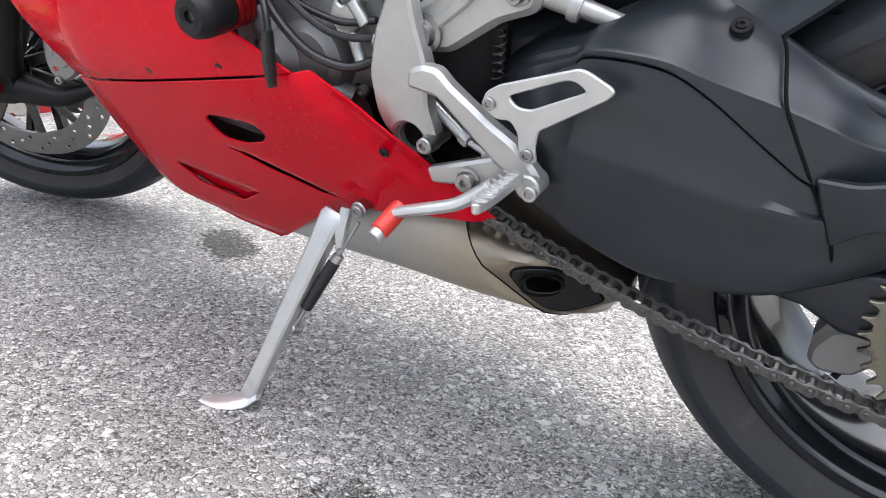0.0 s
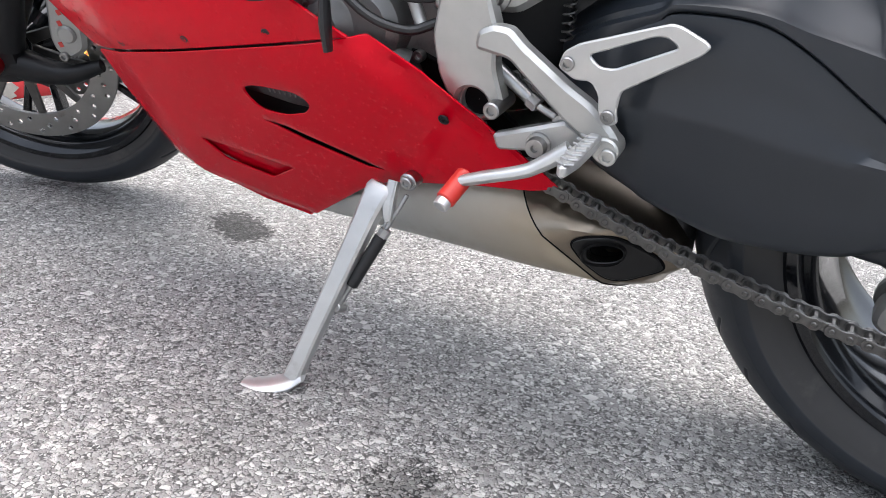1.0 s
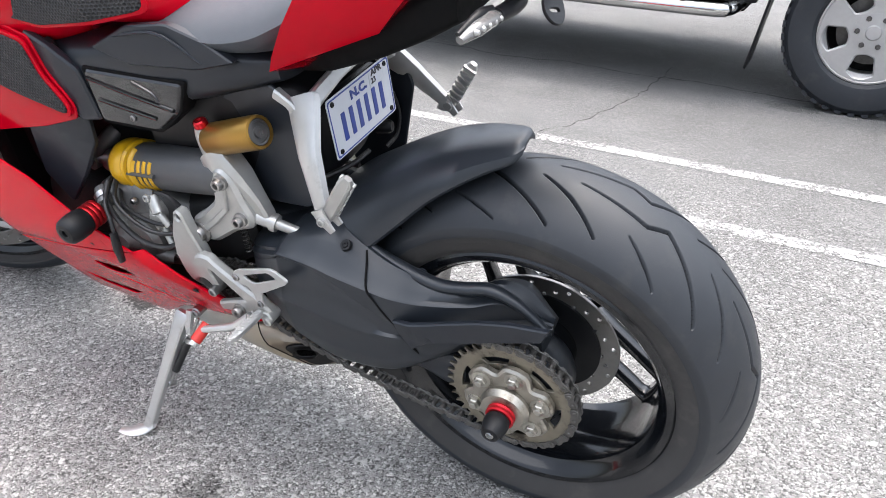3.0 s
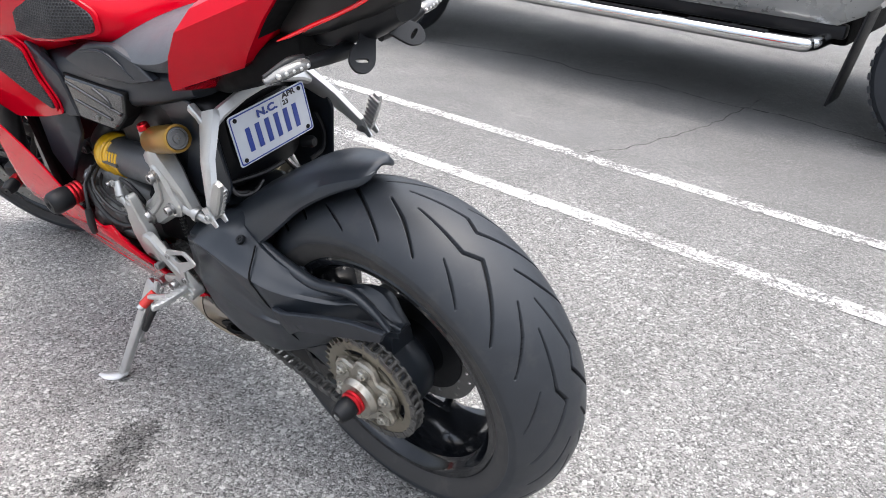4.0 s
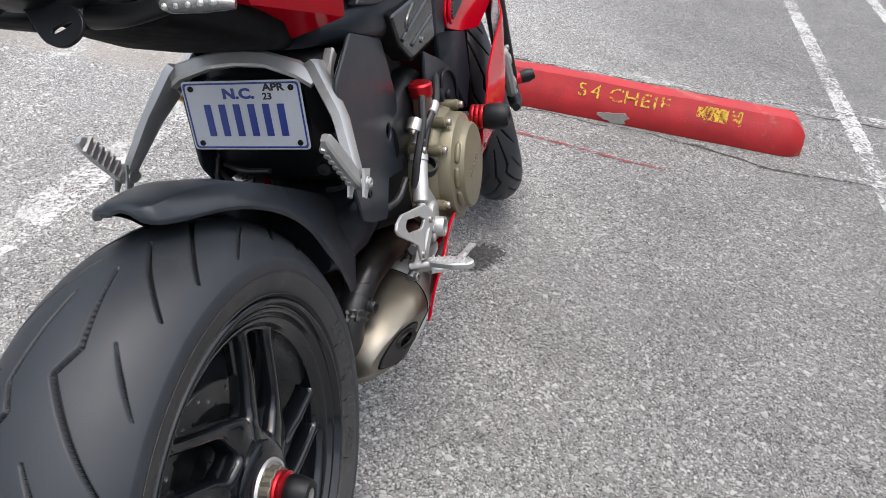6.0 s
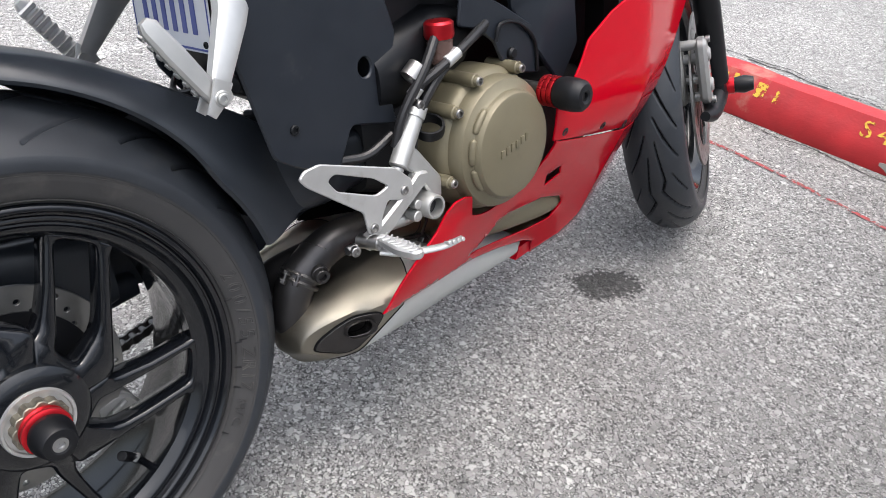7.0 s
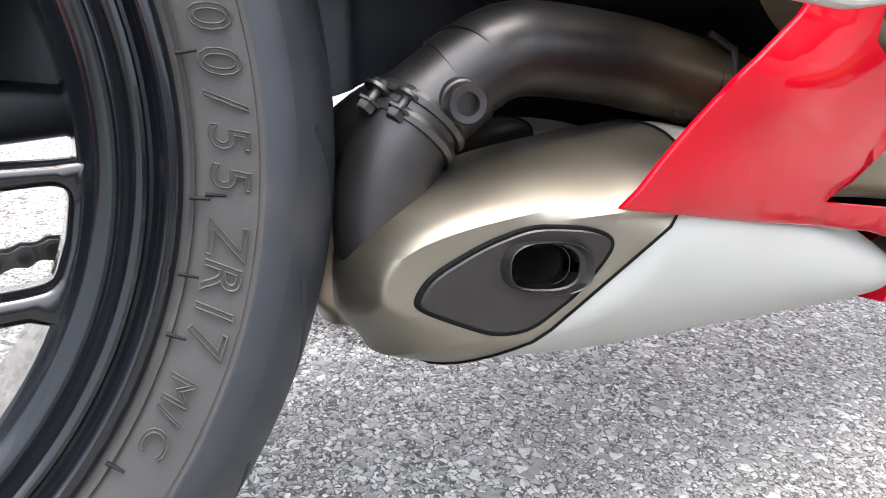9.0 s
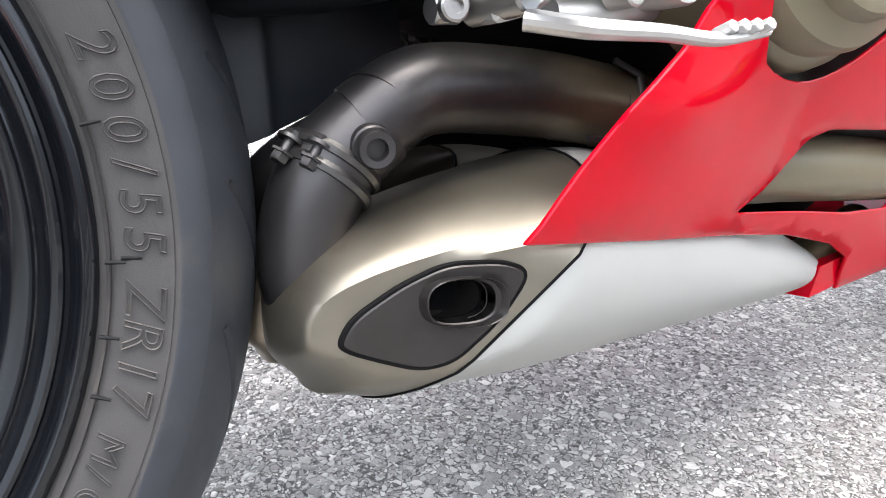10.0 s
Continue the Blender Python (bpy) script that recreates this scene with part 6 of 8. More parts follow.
def linkage_left():
    """Cast rocker of the rear suspension, the damper and its reservoir."""
    tri = [(0.531, 0.502), (0.524, 0.522), (0.500, 0.537), (0.468, 0.566), (0.464, 0.606), (0.452, 0.628), (0.436, 0.630), (0.420, 0.612), (0.410, 0.575), (0.398, 0.552), (0.404, 0.531), (0.438, 0.518), (0.486, 0.484), (0.514, 0.481)]
    lk = part("suspension_rocker", plate(tri, 0.130, 0.156, [], 0.006, 0.008), M_SILVER, bike, "cast silver suspension rocker")
    part("rocker_rib", bar([(0.505, 0.155, 0.505), (0.472, 0.157, 0.532), (0.444, 0.157, 0.560), (0.440, 0.156, 0.600)], [0.010, 0.009, 0.009, 0.010], [0.012, 0.010, 0.010, 0.012]), M_SILVER, lk)
    for (x, z), r in (((0.510, 0.500), 0.013), ((0.440, 0.608), 0.009), ((0.420, 0.547), 0.0085)):
        part("rocker_bolt", join(lathe([(0.0005, 0.164), (r * 0.45, 0.164), (r * 0.5, 0.170), (r * 0.9, 0.170), (r, 0.167), (r, 0.150)], 28, False, (x, 0, z)), lathe([(r * 1.35, 0.150), (r * 1.35, 0.161), (r, 0.162)], 28, False, (x, 0, z))), M_BOLT, lk)
    part("rocker_rod", join(rod((0.430, 0.142, 0.552), (0.375, 0.134, 0.537), 0.0125, 0.0105, segs=18), rod((0.375, 0.134, 0.537), (0.337, 0.129, 0.527), 0.0085, 0.0075, segs=18), lathe([(0.008, -0.005), (0.0135, -0.005), (0.0145, 0.0), (0.0135, 0.005), (0.008, 0.005)], 24, True, (0.377, 0.134, 0.5375), Vector((0.96, 0.13, 0.25)).normalized())), M_SILVER, lk)
    part("rocker_arm", bar([(0.470, 0.126, 0.640), (0.452, 0.130, 0.622), (0.425, 0.132, 0.600), (0.402, 0.132, 0.572), (0.392, 0.131, 0.548), (0.388, 0.131, 0.540)], [0.036, 0.044, 0.038, 0.026, 0.024, 0.022], [0.050, 0.060, 0.046, 0.026, 0.022, 0.018]), M_SILVER, lk)
    ax0, ax1 = Vector((0.780, 0.090, 0.536)), Vector((0.445, 0.128, 0.602))
    d = (ax1 - ax0).normalized()
    dm = part("rear_damper", lathe([(0.001, 0.128), (0.034, 0.128), (0.0375, 0.138), (0.0375, 0.19), (0.035, 0.28), (0.033, 0.33), (0.028, 0.345), (0.001, 0.35)], 40, False, ax0, d), M_SLEEVE, bike, "dark rear damper with a yellow spring")
    up = Vector((0, 0, 1))
    sd = d.cross(up).normalized()
    u2 = sd.cross(d)
    coil = []
    for k in range(61):
        a = 2 * math.pi * k / 30 + 1.2
        coil.append(ax0 + d * (0.104 + 0.020 * k / 30) + (sd * math.cos(a) + u2 * math.sin(a)) * 0.0355)
    part("coil_spring", tube(coil, 0.0065, 8, steps=1), M_YELLOW, dm, "yellow coil spring")
    part("spring_collar", lathe([(0.020, 0.078), (0.034, 0.078), (0.039, 0.083), (0.0425, 0.095), (0.042, 0.110), (0.039, 0.120), (0.020, 0.120)], 40, True, ax0, d), M_YELLOW, dm)
    part("damper_shaft", join(lathe([(0.0085, -0.02), (0.0085, 0.09)], 20, False, ax0, d), lathe([(0.012, 0.030), (0.020, 0.032), (0.020, 0.055), (0.023, 0.058), (0.023, 0.074), (0.012, 0.076)], 28, True, ax0, d)), M_STEEL, dm)
    part("damper_eye", join(lathe([(0.008, -0.012), (0.017, -0.012), (0.017, 0.012), (0.008, 0.012)], 28, True, ax0 - d * 0.02, sd), box(*(ax0 - d * 0.045), 0.03, 0.05, 0.02, 0.004), bolt(ax0 - d * 0.02 + Vector((0, 0.020, 0)), (0, 1, 0), 0.009, 0.005), tube([ax0 + Vector((-0.03, -0.03, 0.05)), ax0 + Vector((-0.01, -0.01, 0.03)), ax0 - d * 0.02], [0.016, 0.014, 0.012], 14)), M_CASE, dm)
    # coils of the spring in the openings of the sleeve
    if sd.y < 0:
        sd, u2 = -sd, -u2
    for k in range(4):
        arc = []
        for t in np.linspace(-48, 40, 9):
            a = radians(t)
            arc.append(ax0 + d * (0.146 + 0.0145 * k + 0.006 * t / 45) + (sd * math.cos(a) + u2 * math.sin(a)) * 0.0352)
        part("spring_turn", tube(arc, 0.0048, 8, steps=1), M_YELLOW, dm)
    part("sleeve_bridge", tube([ax0 + d * q + (sd * 0.98 + u2 * 0.12) * 0.0385 for q in (0.135, 0.17, 0.205)], 0.005, 8, flat=0.6), M_SLEEVE, dm)
    r0, r1 = Vector((0.470, 0.123, 0.654)), Vector((0.368, 0.131, 0.691))
    e = (r1 - r0).normalized()
    L = (r1 - r0).length
    part("reservoir", lathe([(0.0005, 0), (0.022, 0), (0.0245, 0.004), (0.0245, L - 0.004), (0.0235, L), (0.0195, L + 0.0005), (0.019, L - 0.003)], 40, False, r0, e), M_GOLD, dm, "gold anodised damper reservoir")
    part("reservoir_cap", lathe([(0.0192, L - 0.003), (0.0180, L - 0.0005), (0.0150, L - 0.0005), (0.0142, L - 0.003), (0.0085, L - 0.003), (0.0078, L + 0.001), (0.0045, L + 0.001), (0.004, L - 0.001), (0.0005, L - 0.001)], 36, False, r0, e), M_RESCAP, dm, "grey steel end cap")
    part("reservoir_neck", tube([(0.478, 0.128, 0.678), (0.480, 0.125, 0.655), (0.470, 0.122, 0.625), (0.455, 0.12, 0.605)], [0.011, 0.013, 0.018, 0.02], 18), M_SILVER, dm)
    part("adjuster_cap", lathe([(0.0005, 0.008), (0.003, 0.008), (0.0035, 0.010), (0.0085, 0.010), (0.0105, 0.008), (0.0110, 0.0)], 24, False, (0.478, 0.128, 0.678), Vector((0.1, 0.1, 1)).normalized()), M_RED_ANO, dm, "red adjuster cap")


def side_stand():
    top, heel, toe = Vector((0.632, 0.142, 0.285)), Vector((0.684, 0.268, 0.070)), Vector((0.712, 0.292, 0.063))
    d = (heel - top).normalized()
    w = Vector((1, 0, 0)) - d * d.x
    w.normalize()
    nrm = d.cross(w)
    rings = []
    for u, a, t in ((0.035, 0.0125, 0.006), (0.06, 0.0148, 0.0085), (0.14, 0.0140, 0.009), (0.20, 0.0128, 0.009), (0.45, 0.0112, 0.0085), (0.7, 0.0100, 0.008), (0.78, 0.0095, 0.008), (0.92, 0.0098, 0.0075), (1.0, 0.0105, 0.0075)):
        c = top.lerp(heel, u)
        rings.append([c + w * a * x + nrm * t * y for x, y in ((-1, -0.7), (-0.75, -1), (0.75, -1), (1, -0.7), (1, 0.7), (0.75, 1), (-0.75, 1), (-1, 0.7))])
    s = part("side_stand", loft(rings), M_ALU, bike, "aluminium side stand down on the asphalt")
    ft = tube([heel + Vector((-0.012, -0.004, 0.006)), heel + Vector((0.004, 0.004, -0.004)), toe + Vector((0.005, 0.0, -0.001)), toe + Vector((0.022, 0.004, 0.001))], [0.010, 0.015, 0.017, 0.010], 14, flat=0.4)
    part("stand_foot", ft, M_ALU, s)
    part("stand_knuckle", join(rod(top + Vector((-0.030, -0.014, 0.002)), top + Vector((-0.030, 0.006, 0.002)), 0.010, segs=20), bolt(top + Vector((-0.030, 0.006, 0.002)), (0, 1, 0), 0.007, 0.004)), M_STEEL, s)
    part("stand_hook", bar([top.lerp(heel, 0.0) - w * 0.012, top.lerp(heel, 0.10) - w * 0.017, top.lerp(heel, 0.15) - w * 0.023, top.lerp(heel, 0.17) - w * 0.026], [0.012, 0.012, 0.010, 0.007], [0.012, 0.014, 0.010, 0.006], nrm), M_ALU, s)
    a, b = top.lerp(heel, 0.03) - w * 0.031 + nrm * 0.004, top.lerp(heel, 0.62) - w * 0.010 + nrm * 0.008
    part("stand_spring", rod(a.lerp(b, 0.36), a.lerp(b, 0.80), 0.0075, 0.0072, segs=18), M_HOSE, s, "black spring sleeve")
    coils = [a.lerp(b, 0.30 + 0.07 * k / 60) + (w * math.cos(k * 0.9) + nrm * math.sin(k * 0.9)) * 0.0055 for k in range(61)]
    part("spring_hook", join(tube(coils, 0.0016, 5, steps=1), rod(a, a.lerp(b, 0.36), 0.0026), rod(a.lerp(b, 0.34), b, 0.003), tube([a.lerp(b, 0.10) + w * 0.009, a.lerp(b, 0.2) + w * 0.007, a.lerp(b, 0.34) + w * 0.002], 0.0018, 6)), M_STEEL, s)
    part("spring_lug", rod(b + nrm * 0.012, b - nrm * 0.006, 0.006, segs=12), M_STEEL, s)
    return s


def rearset_right():
    heel = [(0.297, 0.507), (0.306, 0.515), (0.327, 0.516), (0.437, 0.475), (0.462, 0.452), (0.464, 0.432), (0.452, 0.428), (0.420, 0.438), (0.408, 0.420), (0.404, 0.402), (0.384, 0.406), (0.380, 0.436), (0.306, 0.495)]
    hole = [(0.334, 0.493), (0.345, 0.498), (0.402, 0.473), (0.423, 0.456), (0.402, 0.451), (0.346, 0.476)]
    up = [(0.468, 0.494), (0.484, 0.482), (0.523, 0.432), (0.521, 0.404), (0.502, 0.412), (0.486, 0.438), (0.474, 0.452), (0.460, 0.464)]
    r = part("right_rearset", fine(plate(up, -0.166, -0.152, bevel=0.003, corner=0.005), 0.03), M_SILVER, bike, "cast silver right footrest bracket")
    low = [(0.494, 0.452), (0.475, 0.456), (0.443, 0.433), (0.400, 0.409), (0.380, 0.400), (0.382, 0.382), (0.405, 0.386), (0.430, 0.400), (0.455, 0.416), (0.492, 0.438)]
    part("lower_arm", fine(plate(low, -0.172, -0.156, bevel=0.003, corner=0.005), 0.03), M_SILVER, r)
    hg = part("heel_guard", plate(heel, -0.1725, -0.168, [rounded(hole, 0.005)], 0.0012, 0.004), M_ALU, r, "brushed aluminium heel guard")
    for x, z in ((0.447, 0.442), (0.392, 0.412)):
        part("heel_screw", bolt((x, -0.1725, z), (0, -1, 0), 0.006, 0.0035), M_BOLT, hg)
    part("tube_boss", join(lathe([(0.0125, -0.182), (0.0155, -0.182), (0.0168, -0.179), (0.0168, -0.15), (0.0125, -0.15)], 28, True, (0.492, 0, 0.404)), rod((0.470, -0.152, 0.396), (0.470, -0.170, 0.396), 0.0075, segs=18), rod((0.472, -0.152, 0.412), (0.472, -0.170, 0.412), 0.0065, segs=18)), M_SILVER, r)
    part("boss_dark", lathe([(0.0005, -0.168), (0.0128, -0.168)], 24, False, (0.492, 0, 0.404)), M_ENGINE, r)
    part("master_cylinder", join(rod((0.452, -0.160, 0.468), (0.496, -0.152, 0.522), 0.0125, segs=22), rod((0.452, -0.160, 0.468), (0.443, -0.162, 0.455), 0.008, segs=14), lathe([(0.006, 0.0), (0.0145, 0.0), (0.0145, 0.01), (0.006, 0.012)], 22, True, (0.493, -0.152, 0.519), Vector((0.63, 0.1, 0.77)).normalized())), M_SILVER, r, "silver rear brake cylinder")
    peg = [(0.387, 0.178), (0.400, 0.176), (0.406, 0.220), (0.402, 0.246), (0.394, 0.251), (0.386, 0.246), (0.381, 0.220)]
    pb = move(plate(peg, -0.006, 0.006, bevel=0.0025, corner=0.004), Matrix(((1, 0, 0, 0), (0, 0, -1, 0), (0, 1, 0, 0.398), (0, 0, 0, 1))))
    pg = part("footpeg", pb, M_ALU, r, "ridged aluminium footpeg")
    for k in range(7):
        y = -0.184 - 0.0092 * k
        part("peg_ridge", join(rod((0.385, y, 0.4045), (0.393, y - 0.005, 0.405), 0.0014, segs=6), rod((0.393, y - 0.005, 0.405), (0.402, y, 0.4045), 0.0014, segs=6)), M_ALU, pg)
    part("peg_boss", join(rod((0.384, -0.150, 0.392), (0.392, -0.182, 0.394), 0.0095, segs=18), rod((0.372, -0.158, 0.390), (0.358, -0.158, 0.390), 0.0065, segs=14), bolt((0.364, -0.166, 0.390), (-0.2, -1, 0), 0.0065, 0.004)), M_BOLT, r)
    part("brake_pedal", tube([(0.392, -0.178, 0.383), (0.412, -0.196, 0.377), (0.44, -0.210, 0.373), (0.468, -0.216, 0.369), (0.494, -0.222, 0.371)], [0.009, 0.0085, 0.007, 0.0062, 0.0048], 12, flat=0.55), M_ALU, r, "aluminium brake pedal")
    for k in range(4):
        part("pedal_tooth", rod((0.470 + 0.006 * k, -0.214 - 0.002 * k, 0.371), (0.470 + 0.006 * k, -0.224 - 0.002 * k, 0.374), 0.003, segs=8), M_ALU, r)
    part("link_rod", tube([(0.440, -0.140, 0.388), (0.47, -0.145, 0.387), (0.500, -0.15, 0.392)], 0.009, 12), M_SILVER, r)
    return r


def engine():
    e = part("engine", loft([ring_yz(x, -w, w, z0, z1, power=5) for x, w, z0, z1 in ((0.46, 0.09, 0.405, 0.56), (0.50, 0.115, 0.395, 0.54), (0.60, 0.125, 0.385, 0.515), (0.66, 0.13, 0.35, 0.508), (0.72, 0.13, 0.30, 0.50), (0.82, 0.12, 0.28, 0.49), (0.95, 0.10, 0.24, 0.48))]), M_ENGINE, bike, "dark grey engine with a bronze clutch cover")
    part("frame_casting", loft([ring_yz(x, -w, w, z0, z1, power=4) for x, w, z0, z1 in ((0.60, 0.060, 0.50, 0.70), (0.70, 0.066, 0.49, 0.70), (0.82, 0.075, 0.48, 0.70), (0.95, 0.10, 0.46, 0.68))]), M_BLACK, e)
    # clutch cover, right
    c = (0.628, 0, 0.450)
    prof = [(0.0005, -0.206), (0.067, -0.206), (0.071, -0.2045), (0.074, -0.200), (0.075, -0.194), (0.079, -0.190), (0.088, -0.186), (0.091, -0.180), (0.092, -0.165), (0.098, -0.160), (0.101, -0.15), (0.101, -0.11)]
    cl = part("clutch_cover", lathe(prof, 96, False, c), M_CLUTCH, e, "matt bronze clutch cover")
    for a in [radians(q) for q in (62, 113, 142, 195)]:
        p = Vector((c[0] + 0.103 * math.cos(a), -0.15, c[2] + 0.103 * math.sin(a)))
        part("cover_lug", join(rod(p + Vector((0, 0.03, 0)), p + Vector((0, -0.026, 0)), 0.009, segs=16), bolt(p + Vector((0, -0.026, 0)), (0, -1, 0), 0.0065, 0.006)), M_CLUTCH, e)
        part("cover_bolt", bolt(p + Vector((0, -0.0265, 0)), (0, -1, 0), 0.0062, 0.007), M_BOLT, e)
    for k in range(3):
        a = radians(140 + 32 * k)
        part("cover_rib", tube([Vector((c[0] + 0.0755 * math.cos(a + t), -0.1935, c[2] + 0.0755 * math.sin(a + t))) for t in (-0.24, -0.2, -0.1, 0, 0.1, 0.2, 0.24)], [0.0015, 0.0045, 0.0055, 0.0055, 0.0055, 0.0045, 0.0015], 12), M_CLUTCH, e)
    # embossed mark as plain bars
    for k in range(6):
        part("embossed_mark", box(0.600 + 0.0105 * k, -0.2065, 0.446 + 0.002 * k, 0.0075, 0.002, 0.011, 0.0006), M_CLUTCH, e)
    part("hose_guide", join(lathe([(0.0165, -0.007), (0.0195, -0.007), (0.0205, 0.0), (0.0195, 0.007), (0.0165, 0.007)], 28, True, (0.520, -0.152, 0.498), Vector((-0.25, -0.35, 0.9)).normalized()), bar([(0.503, -0.150, 0.500), (0.490, -0.148, 0.520), (0.497, -0.150, 0.537)], [0.008, 0.007, 0.007], [0.010, 0.010, 0.008])), M_BLACK, e)
    part("guide_bolt", bolt((0.498, -0.158, 0.535), (0, -1, 0), 0.0065, 0.006), M_BOLT, e)
    # black trim between the clutch and the tank
    trim = [(0.60, 0.66), (0.672, 0.625), (0.748, 0.578), (0.750, 0.515), (0.722, 0.520), (0.672, 0.545), (0.655, 0.578), (0.625, 0.600), (0.590, 0.610)]
    part("inner_trim", bend(fine(plate(trim, -0.152, -0.146, [], 0.002, 0.006), 0.03), lambda x, z: -0.05 * (x - 0.67)), M_PANEL, e)
    part("trim_edge", tube([(0.655, -0.155, 0.578), (0.665, -0.156, 0.60), (0.70, -0.158, 0.595), (0.735, -0.158, 0.565), (0.742, -0.158, 0.52)], 0.0028, 8), M_BLACK, e)
    part("trim_clip", lathe([(0.0005, -0.160), (0.006, -0.160), (0.0085, -0.157), (0.0085, -0.150)], 20, False, (0.688, 0, 0.556)), M_BLACK, e)
    part("throttle_body", loft([ring_yz(x, -0.135, -0.05, z0, z1, power=3) for x, z0, z1 in ((0.46, 0.53, 0.60), (0.50, 0.52, 0.62), (0.57, 0.53, 0.64), (0.62, 0.55, 0.63))]), M_BLACK, e)
    part("pipe_clamp", lathe([(0.010, -0.010), (0.0135, -0.010), (0.0135, 0.010), (0.010, 0.010)], 24, True, (0.505, -0.148, 0.572), Vector((0.75, -0.1, 0.6)).normalized()), M_BOLT, e)
    # left covers and pipes
    part("sprocket_cover", loft([[(x, y, z) for x, y, z in ring_yz(x, 0.08, yo, z0, z1, power=3)] for x, yo, z0, z1 in ((0.56, 0.12, 0.40, 0.50), (0.60, 0.145, 0.38, 0.53), (0.66, 0.152, 0.37, 0.545), (0.72, 0.150, 0.37, 0.54), (0.78, 0.12, 0.38, 0.50))]), M_CASE, e, "cast grey sprocket cover")
    part("cover_dome", lathe([(0.0005, 0.176), (0.03, 0.174), (0.04, 0.166), (0.043, 0.14), (0.043, 0.1)], 40, False, (0.640, 0, 0.455)), M_CASE, e)
    part("water_pump", join(lathe([(0.0005, 0.186), (0.014, 0.186), (0.018, 0.182), (0.026, 0.178), (0.031, 0.170), (0.032, 0.15), (0.032, 0.12)], 36, False, (0.672, 0, 0.452)), tube([(0.672, 0.160, 0.452), (0.690, 0.163, 0.478), (0.712, 0.158, 0.500), (0.735, 0.140, 0.515)], [0.018, 0.016, 0.015, 0.015], 18), tube([(0.650, 0.155, 0.440), (0.618, 0.160, 0.428), (0.598, 0.152, 0.420)], [0.016, 0.014, 0.012], 16)), M_CASE, e, "cast grey water pump cover")
    for a in (20, 140, 260):
        q = Vector((0.672 + 0.034 * math.cos(radians(a)), 0.160, 0.452 + 0.034 * math.sin(radians(a))))
        part("pump_bolt", join(rod(q - Vector((0, 0.02, 0)), q + Vector((0, 0.004, 0)), 0.0075, segs=16), bolt(q + Vector((0, 0.004, 0)), (0, 1, 0), 0.0055, 0.005)), M_BOLT, e)
    part("hose_clamp", lathe([(0.0150, -0.005), (0.0175, -0.005), (0.0175, 0.005), (0.0150, 0.005)], 28, True, (0.724, 0.149, 0.508), Vector((0.75, -0.45, 0.45)).normalized()), M_STEEL, e)
    part("sensor_bracket", join(plate([(0.612, 0.505), (0.600, 0.535), (0.585, 0.538), (0.577, 0.520), (0.584, 0.492), (0.600, 0.480)], 0.150, 0.166, [[(0.597 + 0.006 * math.cos(t), 0.520 + 0.006 * math.sin(t)) for t in np.linspace(0, 2 * math.pi, 10, endpoint=False)]], 0.002, 0.004), rod((0.590, 0.160, 0.488), (0.575, 0.166, 0.462), 0.006, segs=14)), M_SILVER, e)
    part("wire_loom", tube([(0.70, 0.150, 0.545), (0.685, 0.176, 0.525), (0.655, 0.186, 0.495), (0.620, 0.186, 0.470), (0.585, 0.176, 0.460), (0.560, 0.165, 0.468)], 0.0048, 10), M_HOSE, e)
    part("wire_loom", tube([(0.61, 0.14, 0.535), (0.595, 0.150, 0.548), (0.570, 0.150, 0.545), (0.555, 0.145, 0.525), (0.548, 0.140, 0.50)], 0.0042, 10), M_HOSE, e)
    for x, z in ((0.585, 0.43), (0.59, 0.50), (0.65, 0.52), (0.70, 0.50)):
        part("cover_bolt", bolt((x, 0.152, z), (0, 1, 0), 0.006, 0.006), M_BOLT, e)
    part("neutral_switch", join(rod((0.600, 0.155, 0.545), (0.585, 0.165, 0.52), 0.010, segs=14), rod((0.585, 0.165, 0.520), (0.57, 0.165, 0.500), 0.006, segs=12), bolt((0.60, 0.165, 0.545), (0, 1, 0), 0.007, 0.004)), M_SILVER, e)
    hoses = [
        [(0.70, 0.13, 0.545), (0.668, 0.172, 0.530), (0.635, 0.182, 0.510), (0.60, 0.180, 0.492), (0.565, 0.172, 0.490), (0.545, 0.165, 0.50)],
        [(0.71, 0.13, 0.545), (0.682, 0.180, 0.530), (0.662, 0.198, 0.510), (0.655, 0.205, 0.490), (0.652, 0.210, 0.470)],
        [(0.70, 0.13, 0.53), (0.66, 0.165, 0.515), (0.60, 0.168, 0.500), (0.56, 0.162, 0.505)],
    ]
    for h in hoses:
        part("hose", tube(h, 0.0036, 10), M_HOSE, e)
    part("lanyard_end", tube([(0.654, 0.207, 0.492), (0.651, 0.212, 0.465), (0.648, 0.214, 0.440)], [0.007, 0.0085, 0.006], 10, flat=0.6), M_HOSE, e)
    part("hose_fitting", join(rod((0.56, 0.168, 0.490), (0.535, 0.160, 0.484), 0.0075, segs=12), rod((0.538, 0.161, 0.485), (0.525, 0.158, 0.482), 0.010, segs=6)), M_STEEL, e)
    # right hoses over the clutch
    for h in ([(0.485, -0.15, 0.47), (0.50, -0.155, 0.52), (0.54, -0.16, 0.565), (0.60, -0.155, 0.59), (0.66, -0.14, 0.60)], [(0.497, -0.15, 0.545), (0.510, -0.158, 0.560), (0.54, -0.165, 0.575), (0.58, -0.165, 0.59), (0.64, -0.15, 0.605)], [(0.46, -0.15, 0.49), (0.475, -0.155, 0.53), (0.51, -0.16, 0.575), (0.54, -0.155, 0.61)], [(0.39, -0.12, 0.487), (0.43, -0.13, 0.484), (0.47, -0.135, 0.50)]):
        part("hose", tube(h, 0.0062, 10), M_HOSE, e)
